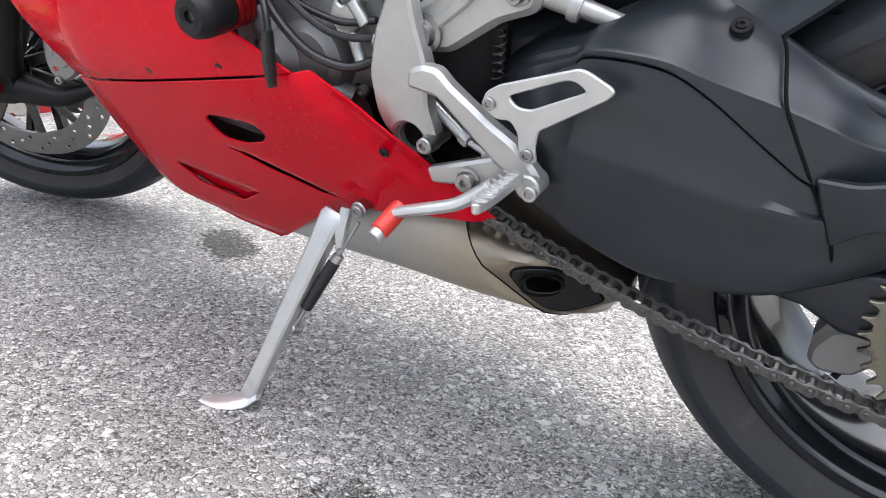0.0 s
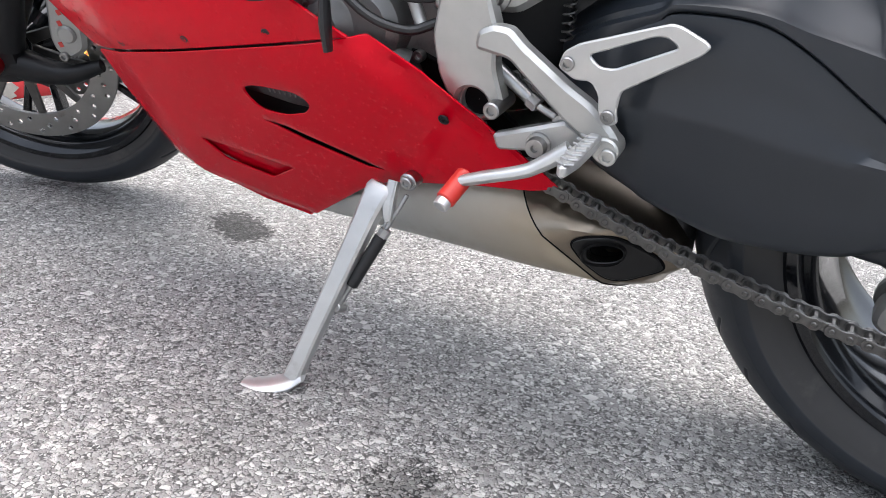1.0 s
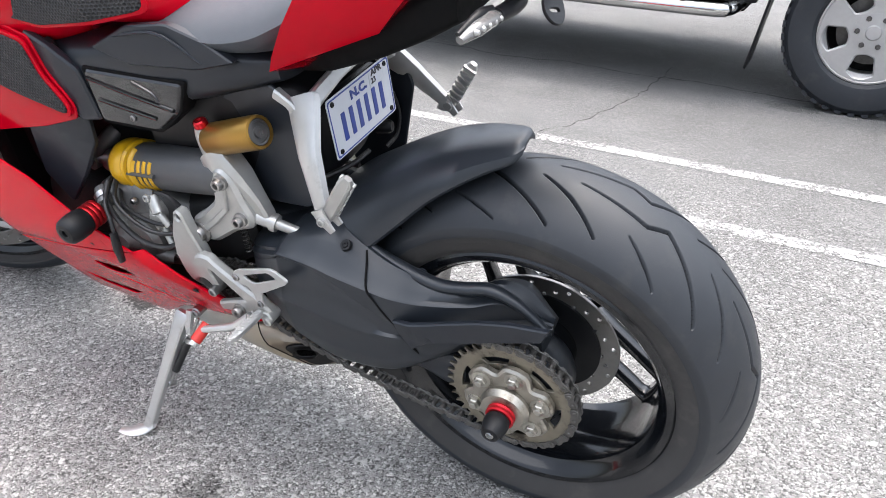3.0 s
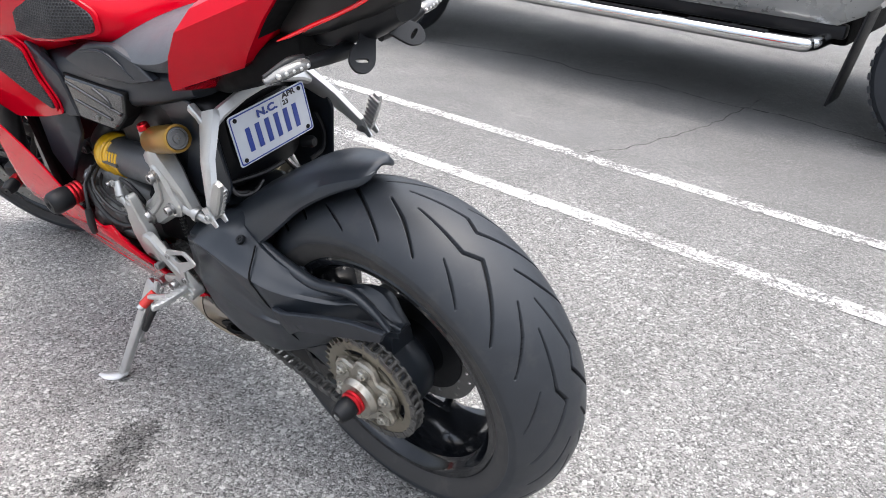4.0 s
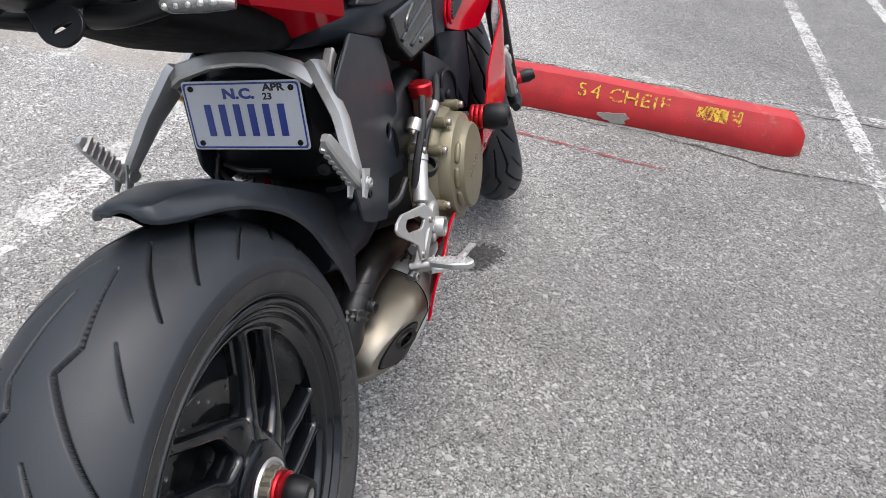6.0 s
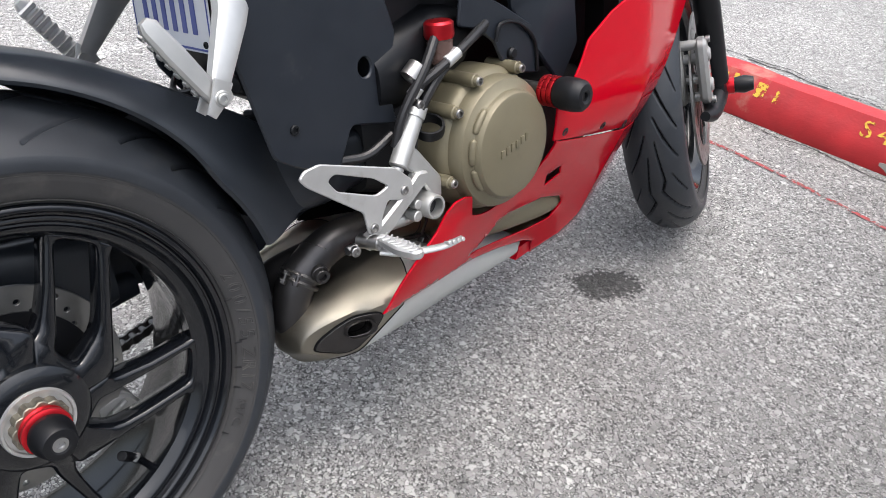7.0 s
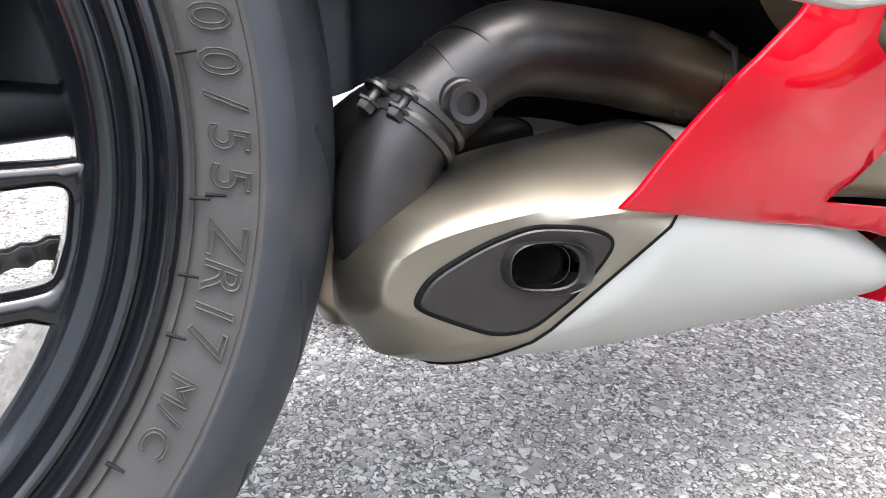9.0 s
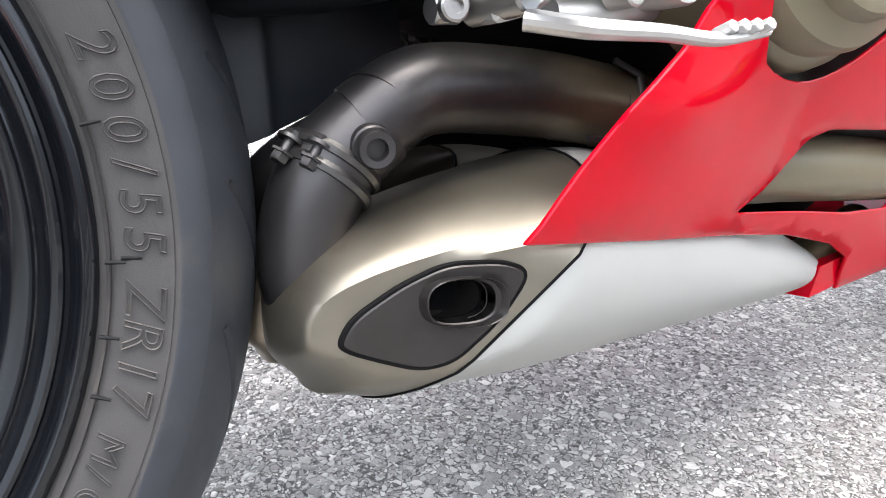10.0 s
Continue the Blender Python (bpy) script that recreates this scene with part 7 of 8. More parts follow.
    for a, b in (((0.545, -0.165, 0.577), (0.567, -0.166, 0.586)), ((0.495, -0.151, 0.545), (0.503, -0.156, 0.556)), ((0.502, -0.153, 0.52), (0.508, -0.154, 0.53))):
        part("hose_sleeve", rod(a, b, 0.0085, segs=14), M_ALU, e)
    # brake fluid reservoir with its red cap
    part("fluid_cap", lathe([(0.0005, 0.022), (0.016, 0.021), (0.019, 0.018), (0.0195, 0.004), (0.018, 0.0)], 28, False, (0.552, -0.150, 0.605), (0, 0, 1)), M_RED_ANO, e, "red reservoir cap")
    part("fluid_pot", lathe([(0.012, -0.035), (0.016, -0.03), (0.0165, 0.0)], 28, False, (0.552, -0.150, 0.605), (0, 0, 1)), material("murky_reservoir", (0.10, 0.06, 0.05), 0.3), e)
    # crash sliders
    for s, x, z in ((1, 0.705, 0.507), (-1, 0.722, 0.500)):
        bz = part("crash_bobbin", mirrored(lathe([(0.006, 0.253), (0.010, 0.255), (0.017, 0.254), (0.0215, 0.249), (0.0235, 0.238), (0.0235, 0.219), (0.021, 0.211), (0.006, 0.211)], 36, True, (x, 0, z)), s), M_BLACK, e, "black plastic crash bobbin")
        for k in range(3):
            part("bobbin_ring", mirrored(lathe([(0.008, 0.186 + 0.0085 * k), (0.0215, 0.186 + 0.0085 * k), (0.0225, 0.1895 + 0.0085 * k), (0.0215, 0.193 + 0.0085 * k), (0.008, 0.193 + 0.0085 * k)], 36, True, (x, 0, z)), s), M_RED_ANO, e, "red anodised ring")
        part("bobbin_bolt", mirrored(join(rod((x, 0.10, z), (x, 0.20, z), 0.010), lathe([(0.0005, 0.2490), (0.006, 0.2490)], 16, False, (x, 0, z))), s), M_DARKSTEEL, e)


def tail():
    """Seat unit: passenger brackets, number plate, tail cowl, lamps, seat and side panels."""
    # passenger footrest brackets join in an arch over the number plate
    hanger = part("passenger_footrest", bar([(0.300, 0.104, 0.722), (0.296, 0.085, 0.736), (0.293, 0.040, 0.749), (0.292, 0.0, 0.753), (0.292, -0.040, 0.750), (0.291, -0.080, 0.737), (0.291, -0.100, 0.722)], [0.020, 0.022, 0.020, 0.020, 0.020, 0.022, 0.020], [0.016, 0.016, 0.014, 0.014, 0.014, 0.016, 0.016], (0.5, 0, 0.87)), M_ALU, bike, "silver passenger footrest brackets")
    for s in (1, -1):
        if s > 0:
            base, tip = Vector((0.238, 0.178, 0.616)), Vector((0.192, 0.184, 0.688))
        else:
            base, tip = Vector((0.222, -0.162, 0.621)), Vector((0.176, -0.152, 0.697))
        top = Vector((0.308, s * 0.100, 0.728))
        knee = top.lerp(base, 0.45) + Vector((0.006, s * 0.004, 0))
        foot = base + Vector((0.016, -s * 0.006, -0.012))
        part("hanger_arm", bar([top + Vector((0.004, -s * 0.006, 0.010)), top, knee, base + Vector((0.012, -s * 0.006, 0.004)), foot], [0.016, 0.017, 0.016, 0.015, 0.013], [0.046, 0.052, 0.034, 0.021, 0.018]), M_ALU, hanger)
        part("hanger_strut", bar([(0.352, s * 0.100, 0.738), (0.330, s * 0.103, 0.728), (0.306, s * 0.106, 0.706)], [0.014, 0.013, 0.013], [0.016, 0.014, 0.018]), M_ALU, hanger)
        d = tip - base
        back = d.cross(Vector((0, 1, 0))).normalized()
        back = back if back.x < 0 else -back
        pg = part("passenger_peg", bar([base - d * 0.10, base + d * 0.1, base + d * 0.55, base + d * 0.92, tip], [0.012, 0.019, 0.021, 0.018, 0.010], [0.010, 0.013, 0.013, 0.011, 0.008], back), M_SILVER, hanger, "folded ridged passenger peg")
        for k in range(7):
            c = base.lerp(tip, 0.12 + 0.125 * k) - Vector((0, s * 0.005, 0))
            part("peg_ridge", rod(c - back * 0.0115, c + back * 0.0115, 0.0042, segs=6), M_SILVER, pg)
        for o in (-0.0095, 0.0095):
            part("clevis_tab", bar([base + Vector((0.010, o, 0.012)), base + Vector((0.002, o, -0.004)), base + Vector((-0.010, o, -0.018))], [0.005, 0.005, 0.004], [0.020, 0.017, 0.010]), M_ALU, hanger)
        part("peg_clevis", join(rod(base + Vector((0.004, -0.013, -0.004)), base + Vector((0.004, 0.013, -0.004)), 0.0085, segs=16), bolt(base + Vector((0.004, s * 0.013, -0.004)), (0, s, 0), 0.006, 0.003)), M_SILVER, hanger)
    # number plate, leaning back
    P = Matrix.Translation((0.284, 0.001, 0.681)) @ Matrix.Rotation(radians(-90), 4, "Z") @ Matrix.Rotation(radians(90 - 4), 4, "X")
    outline = [(-0.083, -0.0455), (0.083, -0.0455), (0.083, 0.0455), (-0.083, 0.0455)]

    def flat(o, d0, d1, holes=(), corner=0.006):
        return move(plate(o, d0, d1, holes, 0.0004, corner), P @ Matrix(((1, 0, 0, 0), (0, 0, 1, 0), (0, 1, 0, 0), (0, 0, 0, 1))))
    pl_ = part("number_plate", flat(outline, 0.0, 0.0015), M_PLATEW, bike, "white number plate with blue border")
    small = offset(ccw(outline), 0.0022)
    part("plate_border", flat(small, 0.0015, 0.0021, [offset(ccw(outline), 0.0046)], 0.005), M_PLATEB, pl_)
    for x in (-0.070, 0.070):
        for z in (-0.036, 0.036):
            part("plate_bolt", move(bolt((0, 0, 0), (0, 0, 1), 0.0038, 0.002), P @ Matrix.Translation((x, z, 0.0015))), M_BLACK, pl_)
    for k in range(6):
        x = -0.0515 + 0.0206 * k
        part("plate_mark", flat([(x - 0.0050, -0.027), (x + 0.0050, -0.027), (x + 0.0050, 0.0155), (x - 0.0050, 0.0155)], 0.0015, 0.0023, (), 0.001), M_PLATEB, pl_)
    part("state_letters", letters("N.C.", 0.021, 0.0006, P @ Matrix.Translation((-0.004, 0.0285, 0.0022)), (1.1, 0.85), bold=0.0009), M_PLATEB, pl_)
    part("sticker", flat([(0.026, 0.018), (0.064, 0.018), (0.064, 0.043), (0.026, 0.043)], 0.0015, 0.0020, (), 0.001), M_PLATEW, pl_)
    part("sticker_letters", letters("APR", 0.014, 0.0005, P @ Matrix.Translation((0.046, 0.0365, 0.0024)), (1.15, 0.9), bold=0.0005), M_INK, pl_)
    part("sticker_letters", letters("23", 0.013, 0.0005, P @ Matrix.Translation((0.036, 0.025, 0.0024)), (1, 0.9), bold=0.0004), M_INK, pl_)
    part("plate_carrier", box(0.297, 0, 0.70, 0.012, 0.11, 0.05, 0.004), M_BLACK, pl_)
    # black inner panels between the brackets
    inner = part("undertail", loft([ring_yz(x, -w, w, z0, z1, power=5) for x, w, z0, z1 in ((0.318, 0.070, 0.61, 0.725), (0.335, 0.090, 0.57, 0.738), (0.40, 0.102, 0.53, 0.76), (0.50, 0.105, 0.50, 0.78), (0.62, 0.10, 0.52, 0.78))]), M_BLACK, bike, "black plastic undertail")
    rp = [(0.268, 0.660), (0.300, 0.520), (0.330, 0.500), (0.387, 0.475), (0.415, 0.527), (0.488, 0.509), (0.480, 0.564), (0.50, 0.62), (0.47, 0.72), (0.36, 0.76), (0.29, 0.72)]
    hl = [(0.445 + 0.010 * math.cos(t), 0.590 + 0.012 * math.sin(t)) for t in np.linspace(0, 2 * math.pi, 16, endpoint=False)]
    sp = part("side_panel", fine(plate(rp, -0.128, -0.122, [hl], 0.002, 0.008), 0.04), M_PANEL, inner)
    part("panel_screw", bolt((0.332, -0.128, 0.546), (0, -1, 0), 0.006, 0.003), M_BLACK, inner)
    lp = [(0.30, 0.60), (0.33, 0.555), (0.40, 0.55), (0.46, 0.60), (0.45, 0.72), (0.36, 0.75), (0.305, 0.70)]
    part("side_panel", fine(plate(lp, 0.095, 0.102, [], 0.002, 0.01), 0.04), M_PANEL, inner)
    part("plate_lamp_pod", join(lathe([(0.0005, 0.008), (0.008, 0.007), (0.011, 0.002), (0.011, -0.02)], 24, False, (0.300, -0.086, 0.600), Vector((-1, -0.2, 0.1)).normalized()), tube([(0.30, -0.108, 0.65), (0.297, -0.116, 0.61), (0.30, -0.108, 0.575), (0.305, -0.08, 0.565)], 0.004, 8)), M_BLACK, inner)
    for h in ([(0.33, 0.09, 0.60), (0.31, 0.085, 0.575), (0.30, 0.06, 0.57), (0.31, 0.03, 0.575)], [(0.35, 0.095, 0.61), (0.33, 0.09, 0.58), (0.31, 0.05, 0.56)], [(0.33, 0.08, 0.59), (0.30, 0.03, 0.595), (0.29, -0.01, 0.60)]):
        part("cable", tube(h, 0.004, 8), M_HOSE, inner)
    # tail cowl
    def cowl(x, w, z0, z1, n=36):
        out = []
        for k in range(n):
            a = 2 * math.pi * k / n
            c, s = math.cos(a), math.sin(a)
            u, v = math.copysign(abs(c) ** 0.75, c), math.copysign(abs(s) ** 0.8, s)
            out.append((x, w * u * (1 - 0.25 * max(0, v)) * (1 - 0.45 * max(0, -v) ** 2), (z0 + z1) / 2 + (z1 - z0) / 2 * v))
        return out

    def shell(u):
        """A ring of the cowl: sharp lower edges, bulged flanks, flat underside; u runs from front to rear."""
        half = []
        for v, out_, up in ((0, 0, 0), (0.12, 0.010, 0.16), (0.3, 0.016, 0.42), (0.5, 0.010, 0.66), (0.68, -0.012, 0.84), (0.84, -0.045, 0.955), (0.95, -0.08, 0.995)):
            x_low, x_top = 0.320 - 0.205 * u, 0.215 - 0.315 * u
            x = x_low + (x_top - x_low) * up
            low = 0.138 - 0.275 * (0.312 - x_low)
            z0, z1 = 0.792 + 0.37 * (0.316 - x_low), 0.955 + 0.10 * min(1, u * 1.3)
            half.append((x, max(0.012, low * (1 - 0.25 * up * u) + out_), z0 + (z1 - z0) * up))
        x0, y0, z0 = half[0]
        keel = max(-0.3, 1 - 1.7 * u)
        under = [(x0, y0 * 0.62, z0 - 0.018 * keel), (x0 - 0.004, y0 * 0.22, z0 - 0.034 * keel)]
        right = [(x, -y, z) for x, y, z in half]
        return half + right[::-1] + [(x, -y, z) for x, y, z in under] + under[::-1]
    tc_ = part("tail_cowl", loft([shell(u) for u in np.linspace(0, 0.7, 11)]), M_RED, bike, "glossy red tail cowl with dark rear lamp", angle=0.5)
    # the hollow between the flanks, its roof, and the lamp in it
    def inset(u, k, back):
        return [(x - back, y * k, 0.93 + (z - 0.93) * k) for x, y, z in shell(u)]
    part("lamp_recess", loft([inset(0.66, 0.93, 0.0), inset(0.7, 0.93, 0.002), inset(0.7, 0.90, 0.0035)]), M_DARK, tc_)
    # roof mostly out of view, added to keep sky light off the lamp
    roof = []
    for u in np.linspace(0.68, 1, 7):
        top = shell(u)[3:11]
        roof.append(top + [(x, y * 0.93, z - 0.010) for x, y, z in top[::-1]])
    part("tail_roof", loft(roof), M_RED, tc_)
    part("rear_lamp", loft([ring_yz(x, -w, w, z0, z1, n=36, power=4.5) for x, w, z0, z1 in ((0.17, 0.050, 0.868, 0.93), (0.12, 0.062, 0.876, 0.95), (0.05, 0.058, 0.896, 0.97), (-0.03, 0.044, 0.928, 0.99), (-0.10, 0.034, 0.968, 1.02))]), M_OUTLET, tc_, "smoked black rear lamp housing")
    part("lamp_trim", loft([ring_yz(x, -w, w, z0, z1, n=24, power=3) for x, w, z0, z1 in ((0.13, 0.030, 0.858, 0.90), (0.06, 0.042, 0.868, 0.92), (-0.01, 0.040, 0.890, 0.95), (-0.06, 0.025, 0.920, 0.97))]), M_BLACK, tc_)
    # near-black tray, widened to put shade over the cowl's red underside
    part("tail_tray", loft([ring_yz(x, -w, w, z0, z1, power=5) for x, w, z0, z1 in ((0.335, 0.060, 0.748, 0.80), (0.27, 0.086, 0.768, 0.82), (0.19, 0.090, 0.798, 0.86), (0.13, 0.082, 0.826, 0.89), (0.09, 0.066, 0.848, 0.90))]), M_DARK, tc_)
    for s in (1, -1):
        part("lamp_strip", tube([(0.082, s * 0.105, 0.903), (0.06, s * 0.098, 0.912), (0.03, s * 0.080, 0.926), (0.0, s * 0.064, 0.939), (-0.03, s * 0.047, 0.955), (-0.05, s * 0.041, 0.972), (-0.08, s * 0.040, 1.000)], [0.002, 0.005, 0.0055, 0.0055, 0.0055, 0.005, 0.002], 10, flat=0.6), M_LAMPRED, tc_, "red light strip")
    # plate-holder mount with two slotted ears
    ear = [(-0.0173, 0.024), (0.0173, 0.024), (0.0192, 0.006), (0.0365, -0.02), (0.0557, -0.024), (0.071, -0.0364), (0.071, -0.0524), (0.0557, -0.062), (0.0365, -0.0572), (0.025, -0.0444), (0.0115, -0.026), (-0.0115, -0.026), (-0.025, -0.0444), (-0.0365, -0.0572), (-0.0557, -0.062), (-0.071, -0.0524), (-0.071, -0.0364), (-0.0557, -0.024), (-0.0365, -0.02), (-0.0192, 0.006)]
    slots = [[(s * 0.041, -0.045), (s * 0.060, -0.038), (s * 0.061, -0.0425), (s * 0.043, -0.0505)] for s in (1, -1)]
    eb = plate(ear, -0.002, 0.002, slots, 0.0006, 0.008)
    part("plate_mount", move(eb, Matrix(((0, -0.8, 0.6, 0.002), (1, 0, 0, 0.010), (0, 0.6, 0.8, 0.915), (0, 0, 0, 1)))), M_BLACK, tc_, "black slotted plate mount")
    # indicators on short stalks
    for s in (1, -1):
        k_, dz = (1.0, 0.0) if s > 0 else (0.95, -0.005)
        ind = part("indicator", tube([(0.020, s * k_ * 0.112, 0.888 + dz), (0.022, s * k_ * 0.124, 0.889 + dz), (0.027, s * k_ * 0.150, 0.887 + dz), (0.034, s * k_ * 0.174, 0.883 + dz)], [0.0075, 0.0108, 0.0105, 0.0055], 16, flat=0.8), M_LENS, bike, "clear slim turn indicator")
        part("stalk", tube([(0.03, s * 0.03, 0.875), (0.022, s * k_ * 0.07, 0.881 + dz), (0.020, s * k_ * 0.114, 0.888 + dz)], [0.012, 0.010, 0.0085], 14), M_BLACK, ind)
        for k in range(5):
            part("led", lathe([(0.0004, 0.0035), (0.0022, 0.0028), (0.0032, 0.001), (0.0034, -0.002)], 12, False, (0.0130 + 0.0018 * k, s * k_ * (0.119 + 0.0105 * k), 0.8885 + dz), (-1, 0, 0.1)), M_ALU, ind)
        part("shell", tube([(0.026, s * k_ * 0.112, 0.894 + dz), (0.030, s * k_ * 0.135, 0.8955 + dz), (0.037, s * k_ * 0.172, 0.888 + dz)], [0.005, 0.0065, 0.003], 12), M_BLACK, ind)
    # rider seat, side panels, tank flanks and knee pads
    seat_rows = [(0.285, 0.110, 0.815, 0.900), (0.32, 0.125, 0.792, 0.885), (0.36, 0.132, 0.775, 0.870), (0.42, 0.133, 0.768, 0.855), (0.48, 0.128, 0.782, 0.845), (0.54, 0.115, 0.79, 0.838), (0.60, 0.10, 0.79, 0.835)]
    part("seat", loft([cowl(*r) for r in blend(seat_rows, 4)]), M_SEAT, bike, "dark grey vinyl rider seat")
    hips = [(0.345, 0.095, 0.745, 0.79), (0.40, 0.124, 0.73, 0.80), (0.50, 0.140, 0.70, 0.815), (0.58, 0.146, 0.69, 0.805), (0.68, 0.152, 0.66, 0.79), (0.76, 0.158, 0.62, 0.79), (0.84, 0.162, 0.60, 0.80)]
    sf = part("subframe_cover", loft([ring_yz(x, -w, w, z0, z1, power=4) for x, w, z0, z1 in blend(hips, 3)]), M_PANEL, bike, "dark grey plastic seat side panels")
    for s in (1, -1):
        strut = [(0.828, 0.628), (0.70, 0.664), (0.705, 0.61), (0.74, 0.55), (0.795, 0.487), (0.838, 0.54)]
        part("frame_panel", mirrored(bend(fine(plate(strut, 0.150, 0.160, [], 0.002, 0.006), 0.03), lambda x, z: -0.35 * max(0, 0.745 - x) + 0.02 * (x - 0.75)), s), M_PANEL, sf)
        knee = [(0.748, 0.800), (0.705, 0.782), (0.664, 0.748), (0.652, 0.668), (0.690, 0.662), (0.715, 0.72), (0.735, 0.76)]
        part("knee_panel", mirrored(bend(fine(plate(knee, 0.148, 0.163, [], 0.003, 0.006), 0.02), lambda x, z: -0.15 * max(0, 0.70 - x)), s), M_PANEL, sf)
        trim = [(0.620, 0.789), (0.556, 0.822), (0.489, 0.829), (0.432, 0.812), (0.384, 0.788), (0.446, 0.772), (0.56, 0.768)]
        part("seat_trim", mirrored(bend(fine(plate(trim, 0.136, 0.150, [], 0.002, 0.006), 0.02), lambda x, z: 0.10 * (x - 0.56) - 0.25 * max(0, z - 0.79)), s), M_PANEL, sf)
        bat = [(0.655, 0.750), (0.478, 0.748), (0.497, 0.703), (0.542, 0.667), (0.648, 0.668)]
        well = bend(fine(plate(offset(ccw(bat), -0.004), 0.120, 0.1495, [], 0.001, 0.006), 0.03), lambda x, z: 0.06 * (x - 0.60))
        part("cover_well", mirrored(well, s), M_DARK, sf)
        cov = part("battery_cover", mirrored(bend(fine(plate(bat, 0.120, 0.1525, [], 0.003, 0.008), 0.03), lambda x, z: 0.06 * (x - 0.60)), s), M_GLOSS, sf, "glossy black side cover")
        for line in ([(0.650, 0.1555, 0.738), (0.58, 0.1515, 0.722), (0.503, 0.1470, 0.706)], [(0.565, 0.1505, 0.742), (0.535, 0.1485, 0.728), (0.528, 0.1480, 0.716)], [(0.640, 0.1550, 0.705), (0.58, 0.1515, 0.695), (0.54, 0.1490, 0.688)]):
            part("cover_rib", mirrored(tube(line, 0.0032, 8), s), M_GLOSS, cov)
        part("cover_screw", mirrored(bolt((0.585, 0.1515, 0.682), (0, 1, 0), 0.005, 0.003), s), M_BOLT, cov)
        part("panel_socket", mirrored(lathe([(0.0005, 0.148), (0.009, 0.148), (0.0095, 0.1535), (0.0125, 0.1540), (0.0135, 0.150), (0.0135, 0.145)], 24, False, (0.716, 0, 0.774)), s), M_BLACK, sf)
        part("piping", mirrored(tube([(0.435, 0.136, 0.782), (0.50, 0.142, 0.818), (0.58, 0.146, 0.806)], 0.0022, 6), s), M_PANEL, sf)
    tank_rows = [(0.492, 0.050, 0.812, 0.842), (0.500, 0.085, 0.805, 0.868), (0.52, 0.116, 0.80, 0.893), (0.56, 0.138, 0.80, 0.917), (0.64, 0.155, 0.79, 0.945), (0.74, 0.165, 0.74, 0.99), (0.84, 0.175, 0.68, 1.0), (0.95, 0.18, 0.64, 1.0), (1.05, 0.18, 0.62, 0.98), (1.15, 0.17, 0.62, 0.95)]
    tk = part("fuel_tank", loft([ring_yz(x, -w, w, z0, z1, n=36, power=3) for x, w, z0, z1 in blend(tank_rows, 4)]), M_RED, bike, "glossy red fuel tank with black grip pads")
    for s in (1, -1):
        pad1 = [(0.525, 0.842), (0.70, 0.813), (0.80, 0.82), (0.80, 0.92), (0.62, 0.915), (0.56, 0.893), (0.525, 0.870)]
        pad2 = [(0.700, 0.678), (0.696, 0.692), (0.730, 0.736), (0.742, 0.786), (0.79, 0.796), (0.90, 0.784), (0.93, 0.735), (0.80, 0.697)]
        for o, base in ((pad1, lambda x, z: 0.158 - 0.45 * max(0, 0.60 - x) - 0.25 * max(0, z - 0.86)), (pad2, lambda x, z: 0.170)):
            part("grip_pad_edge", mirrored(bend(fine(plate(offset(ccw(o), -0.006), -0.002, 0.003, [], 0.001, 0.012), 0.03), base), s), M_RED, tk)
            part("grip_pad", mirrored(bend(fine(plate(o, 0.0, 0.006, [], 0.001, 0.012), 0.03), base), s), M_GRIP, tk, "black honeycomb tank grip pad")
        # red tank side panel under the lower pad
        rp2 = [(0.692, 0.668), (0.688, 0.692), (0.722, 0.742), (0.734, 0.794), (0.78, 0.806), (0.94, 0.79), (1.05, 0.72), (1.05, 0.62), (0.92, 0.605), (0.775, 0.640)]
        part("tank_flank", mirrored(bend(fine(plate(rp2, -0.004, 0.0, [], 0.001, 0.008), 0.03), lambda x, z: 0.166), s), M_RED, tk)


def grip_material():
    m = material("honeycomb_grip", (0.018, 0.018, 0.019), 0.7)
    t = m.node_tree
    b_ = t.nodes["Principled BSDF"]
    tc = t.nodes.new("ShaderNodeTexCoord")
    sep = t.nodes.new("ShaderNodeSeparateXYZ")
    t.links.new(tc.outputs["Object"], sep.inputs[0])

    def op(kind, a, c=0.0):
        n = t.nodes.new("ShaderNodeMath")
        n.operation = kind
        for k, v in enumerate((a, c)):
            if isinstance(v, float):
                n.inputs[k].default_value = v
            else:
                t.links.new(v, n.inputs[k])
        return n.outputs[0]
    u, w = op("MULTIPLY", sep.outputs[0], 170.0), op("MULTIPLY", sep.outputs[2], 170.0 / 1.732)
    near = []
    for shift in (0.0, 0.5):
        a, b = op("ADD", u, shift), op("ADD", w, shift)
        a, b = op("SUBTRACT", a, op("ROUND", a)), op("SUBTRACT", b, op("ROUND", b))
        near.append(op("ADD", op("MULTIPLY", a, a), op("MULTIPLY", op("MULTIPLY", b, b), 3.0)))
    d = op("SQRT", op("MINIMUM", near[0], near[1]))
    bmp = node(t, "ShaderNodeBump", Strength=1.0, Distance=0.003)
    t.links.new(d, bmp.inputs["Height"])
    t.links.new(bmp.outputs["Normal"], b_.inputs["Normal"])
    tone = t.nodes.new("ShaderNodeValToRGB")
    tone.color_ramp.elements[0].position, tone.color_ramp.elements[0].color = 0.30, (0.004, 0.004, 0.0045, 1)
    tone.color_ramp.elements[1].position, tone.color_ramp.elements[1].color = 0.48, (0.030, 0.031, 0.034, 1)
    t.links.new(d, tone.inputs[0])
    t.links.new(tone.outputs[0], b_.inputs["Base Color"])
    return m


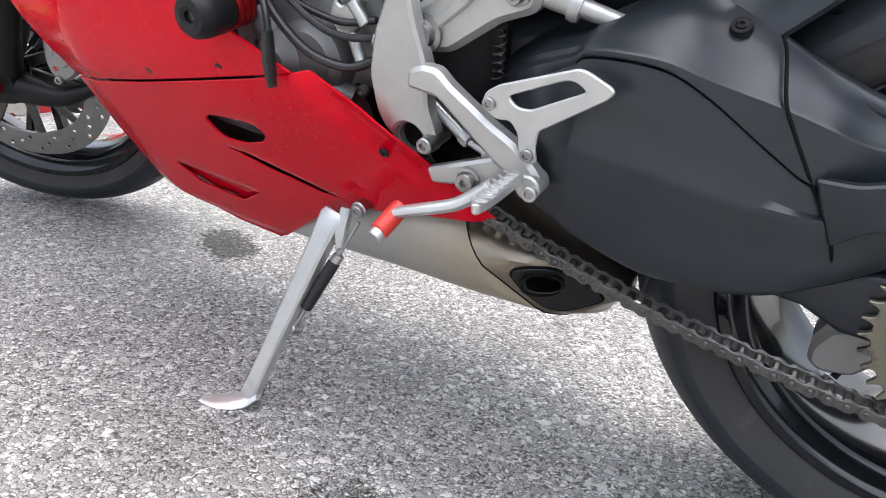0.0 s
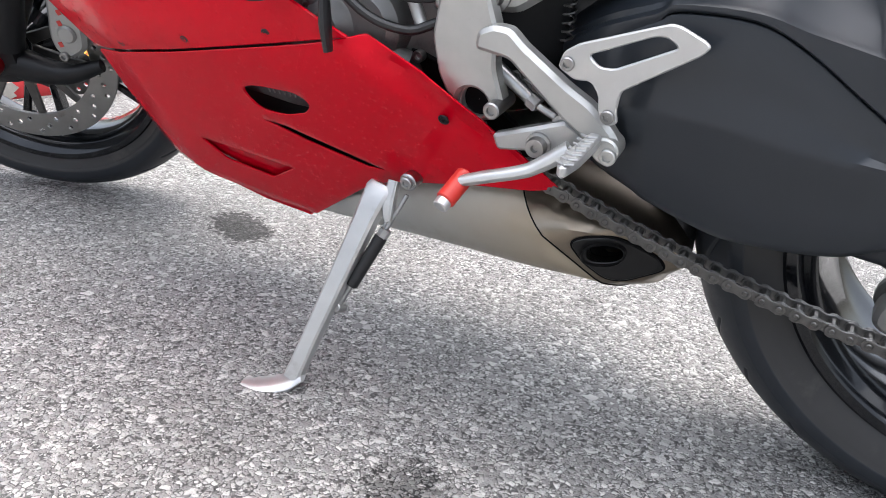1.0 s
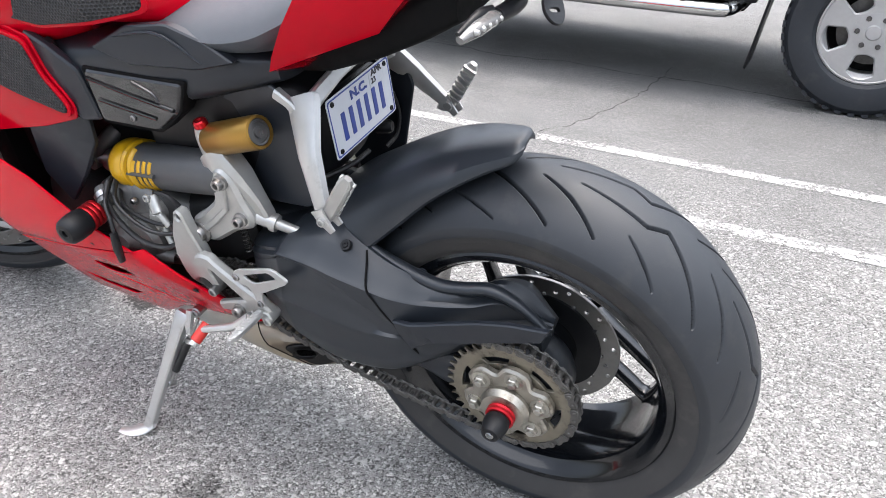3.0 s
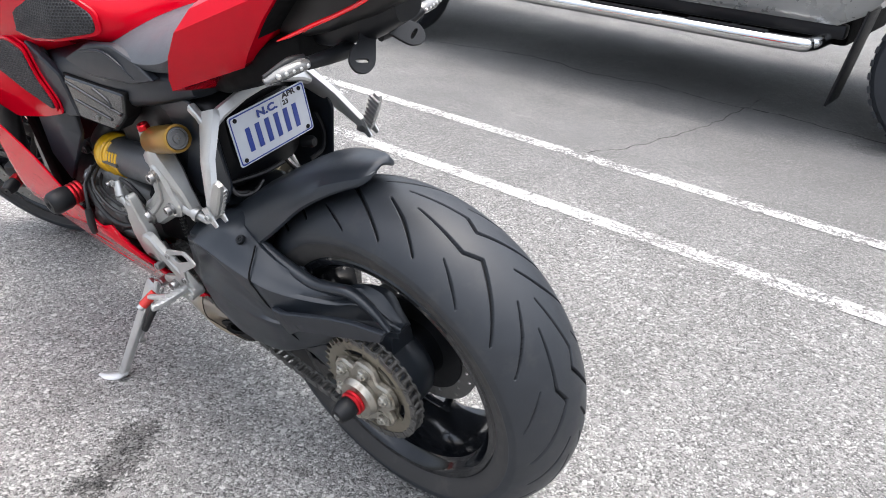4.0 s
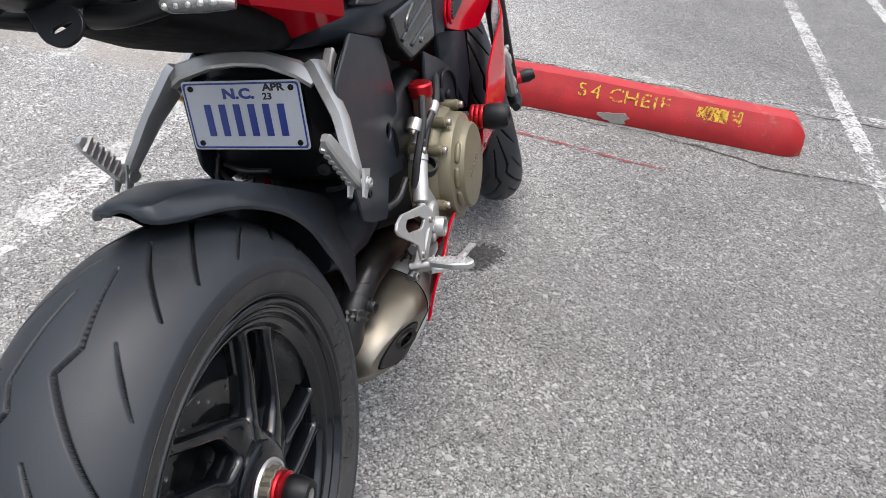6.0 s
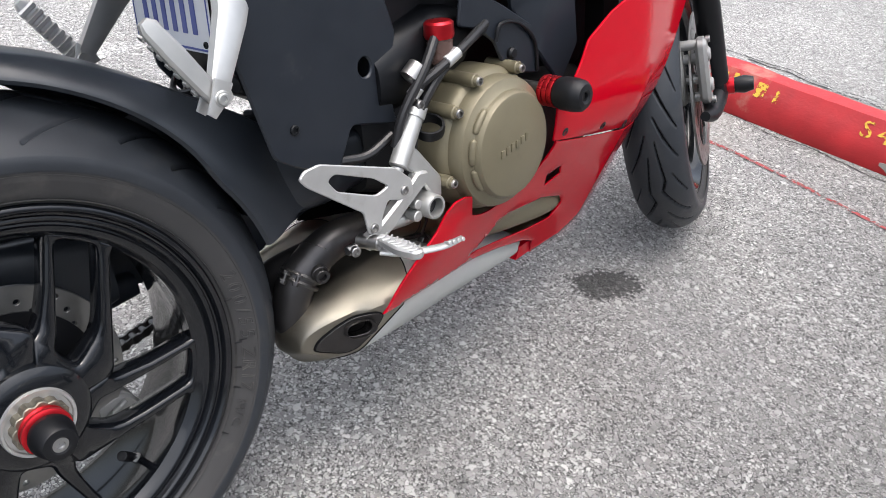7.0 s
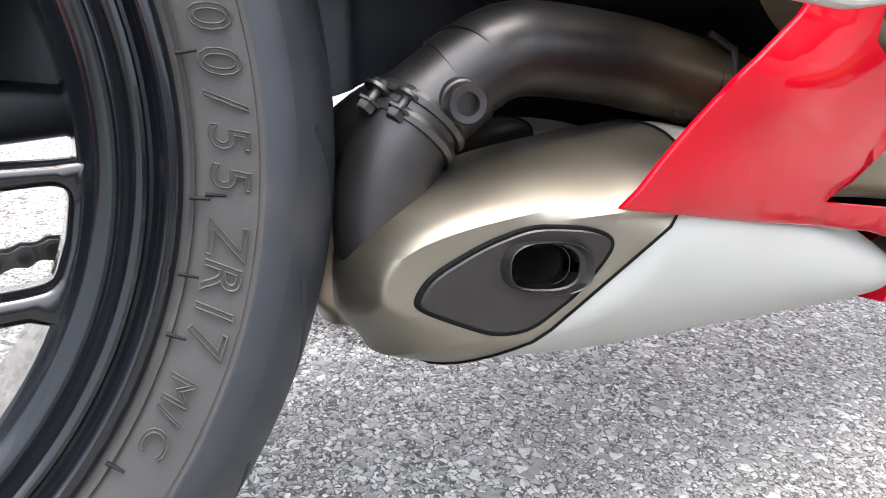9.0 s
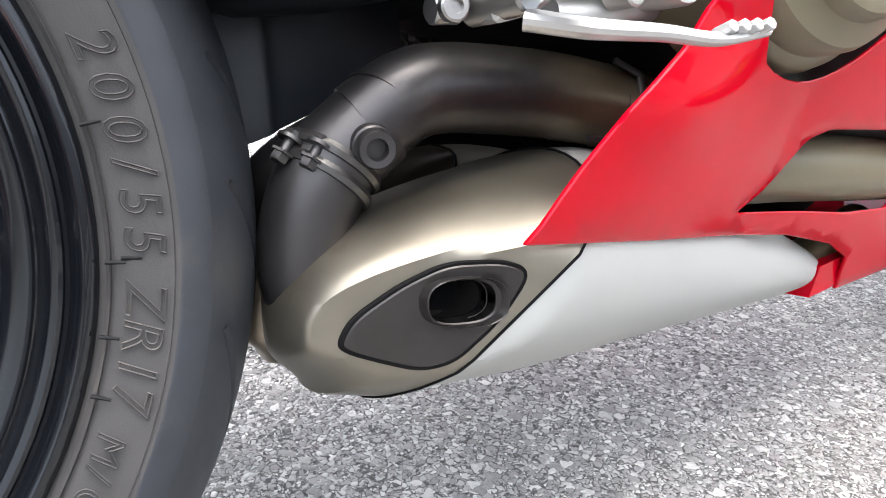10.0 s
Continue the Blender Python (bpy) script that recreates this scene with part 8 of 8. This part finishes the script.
M_GRIP = grip_material()
rear_wheel()
front_wheel()
swingarm()
hugger()
chain()
silencers()
exhaust_pipes()
fairings()
rearset_left()
linkage_left()
side_stand()
rearset_right()
engine()
tail()
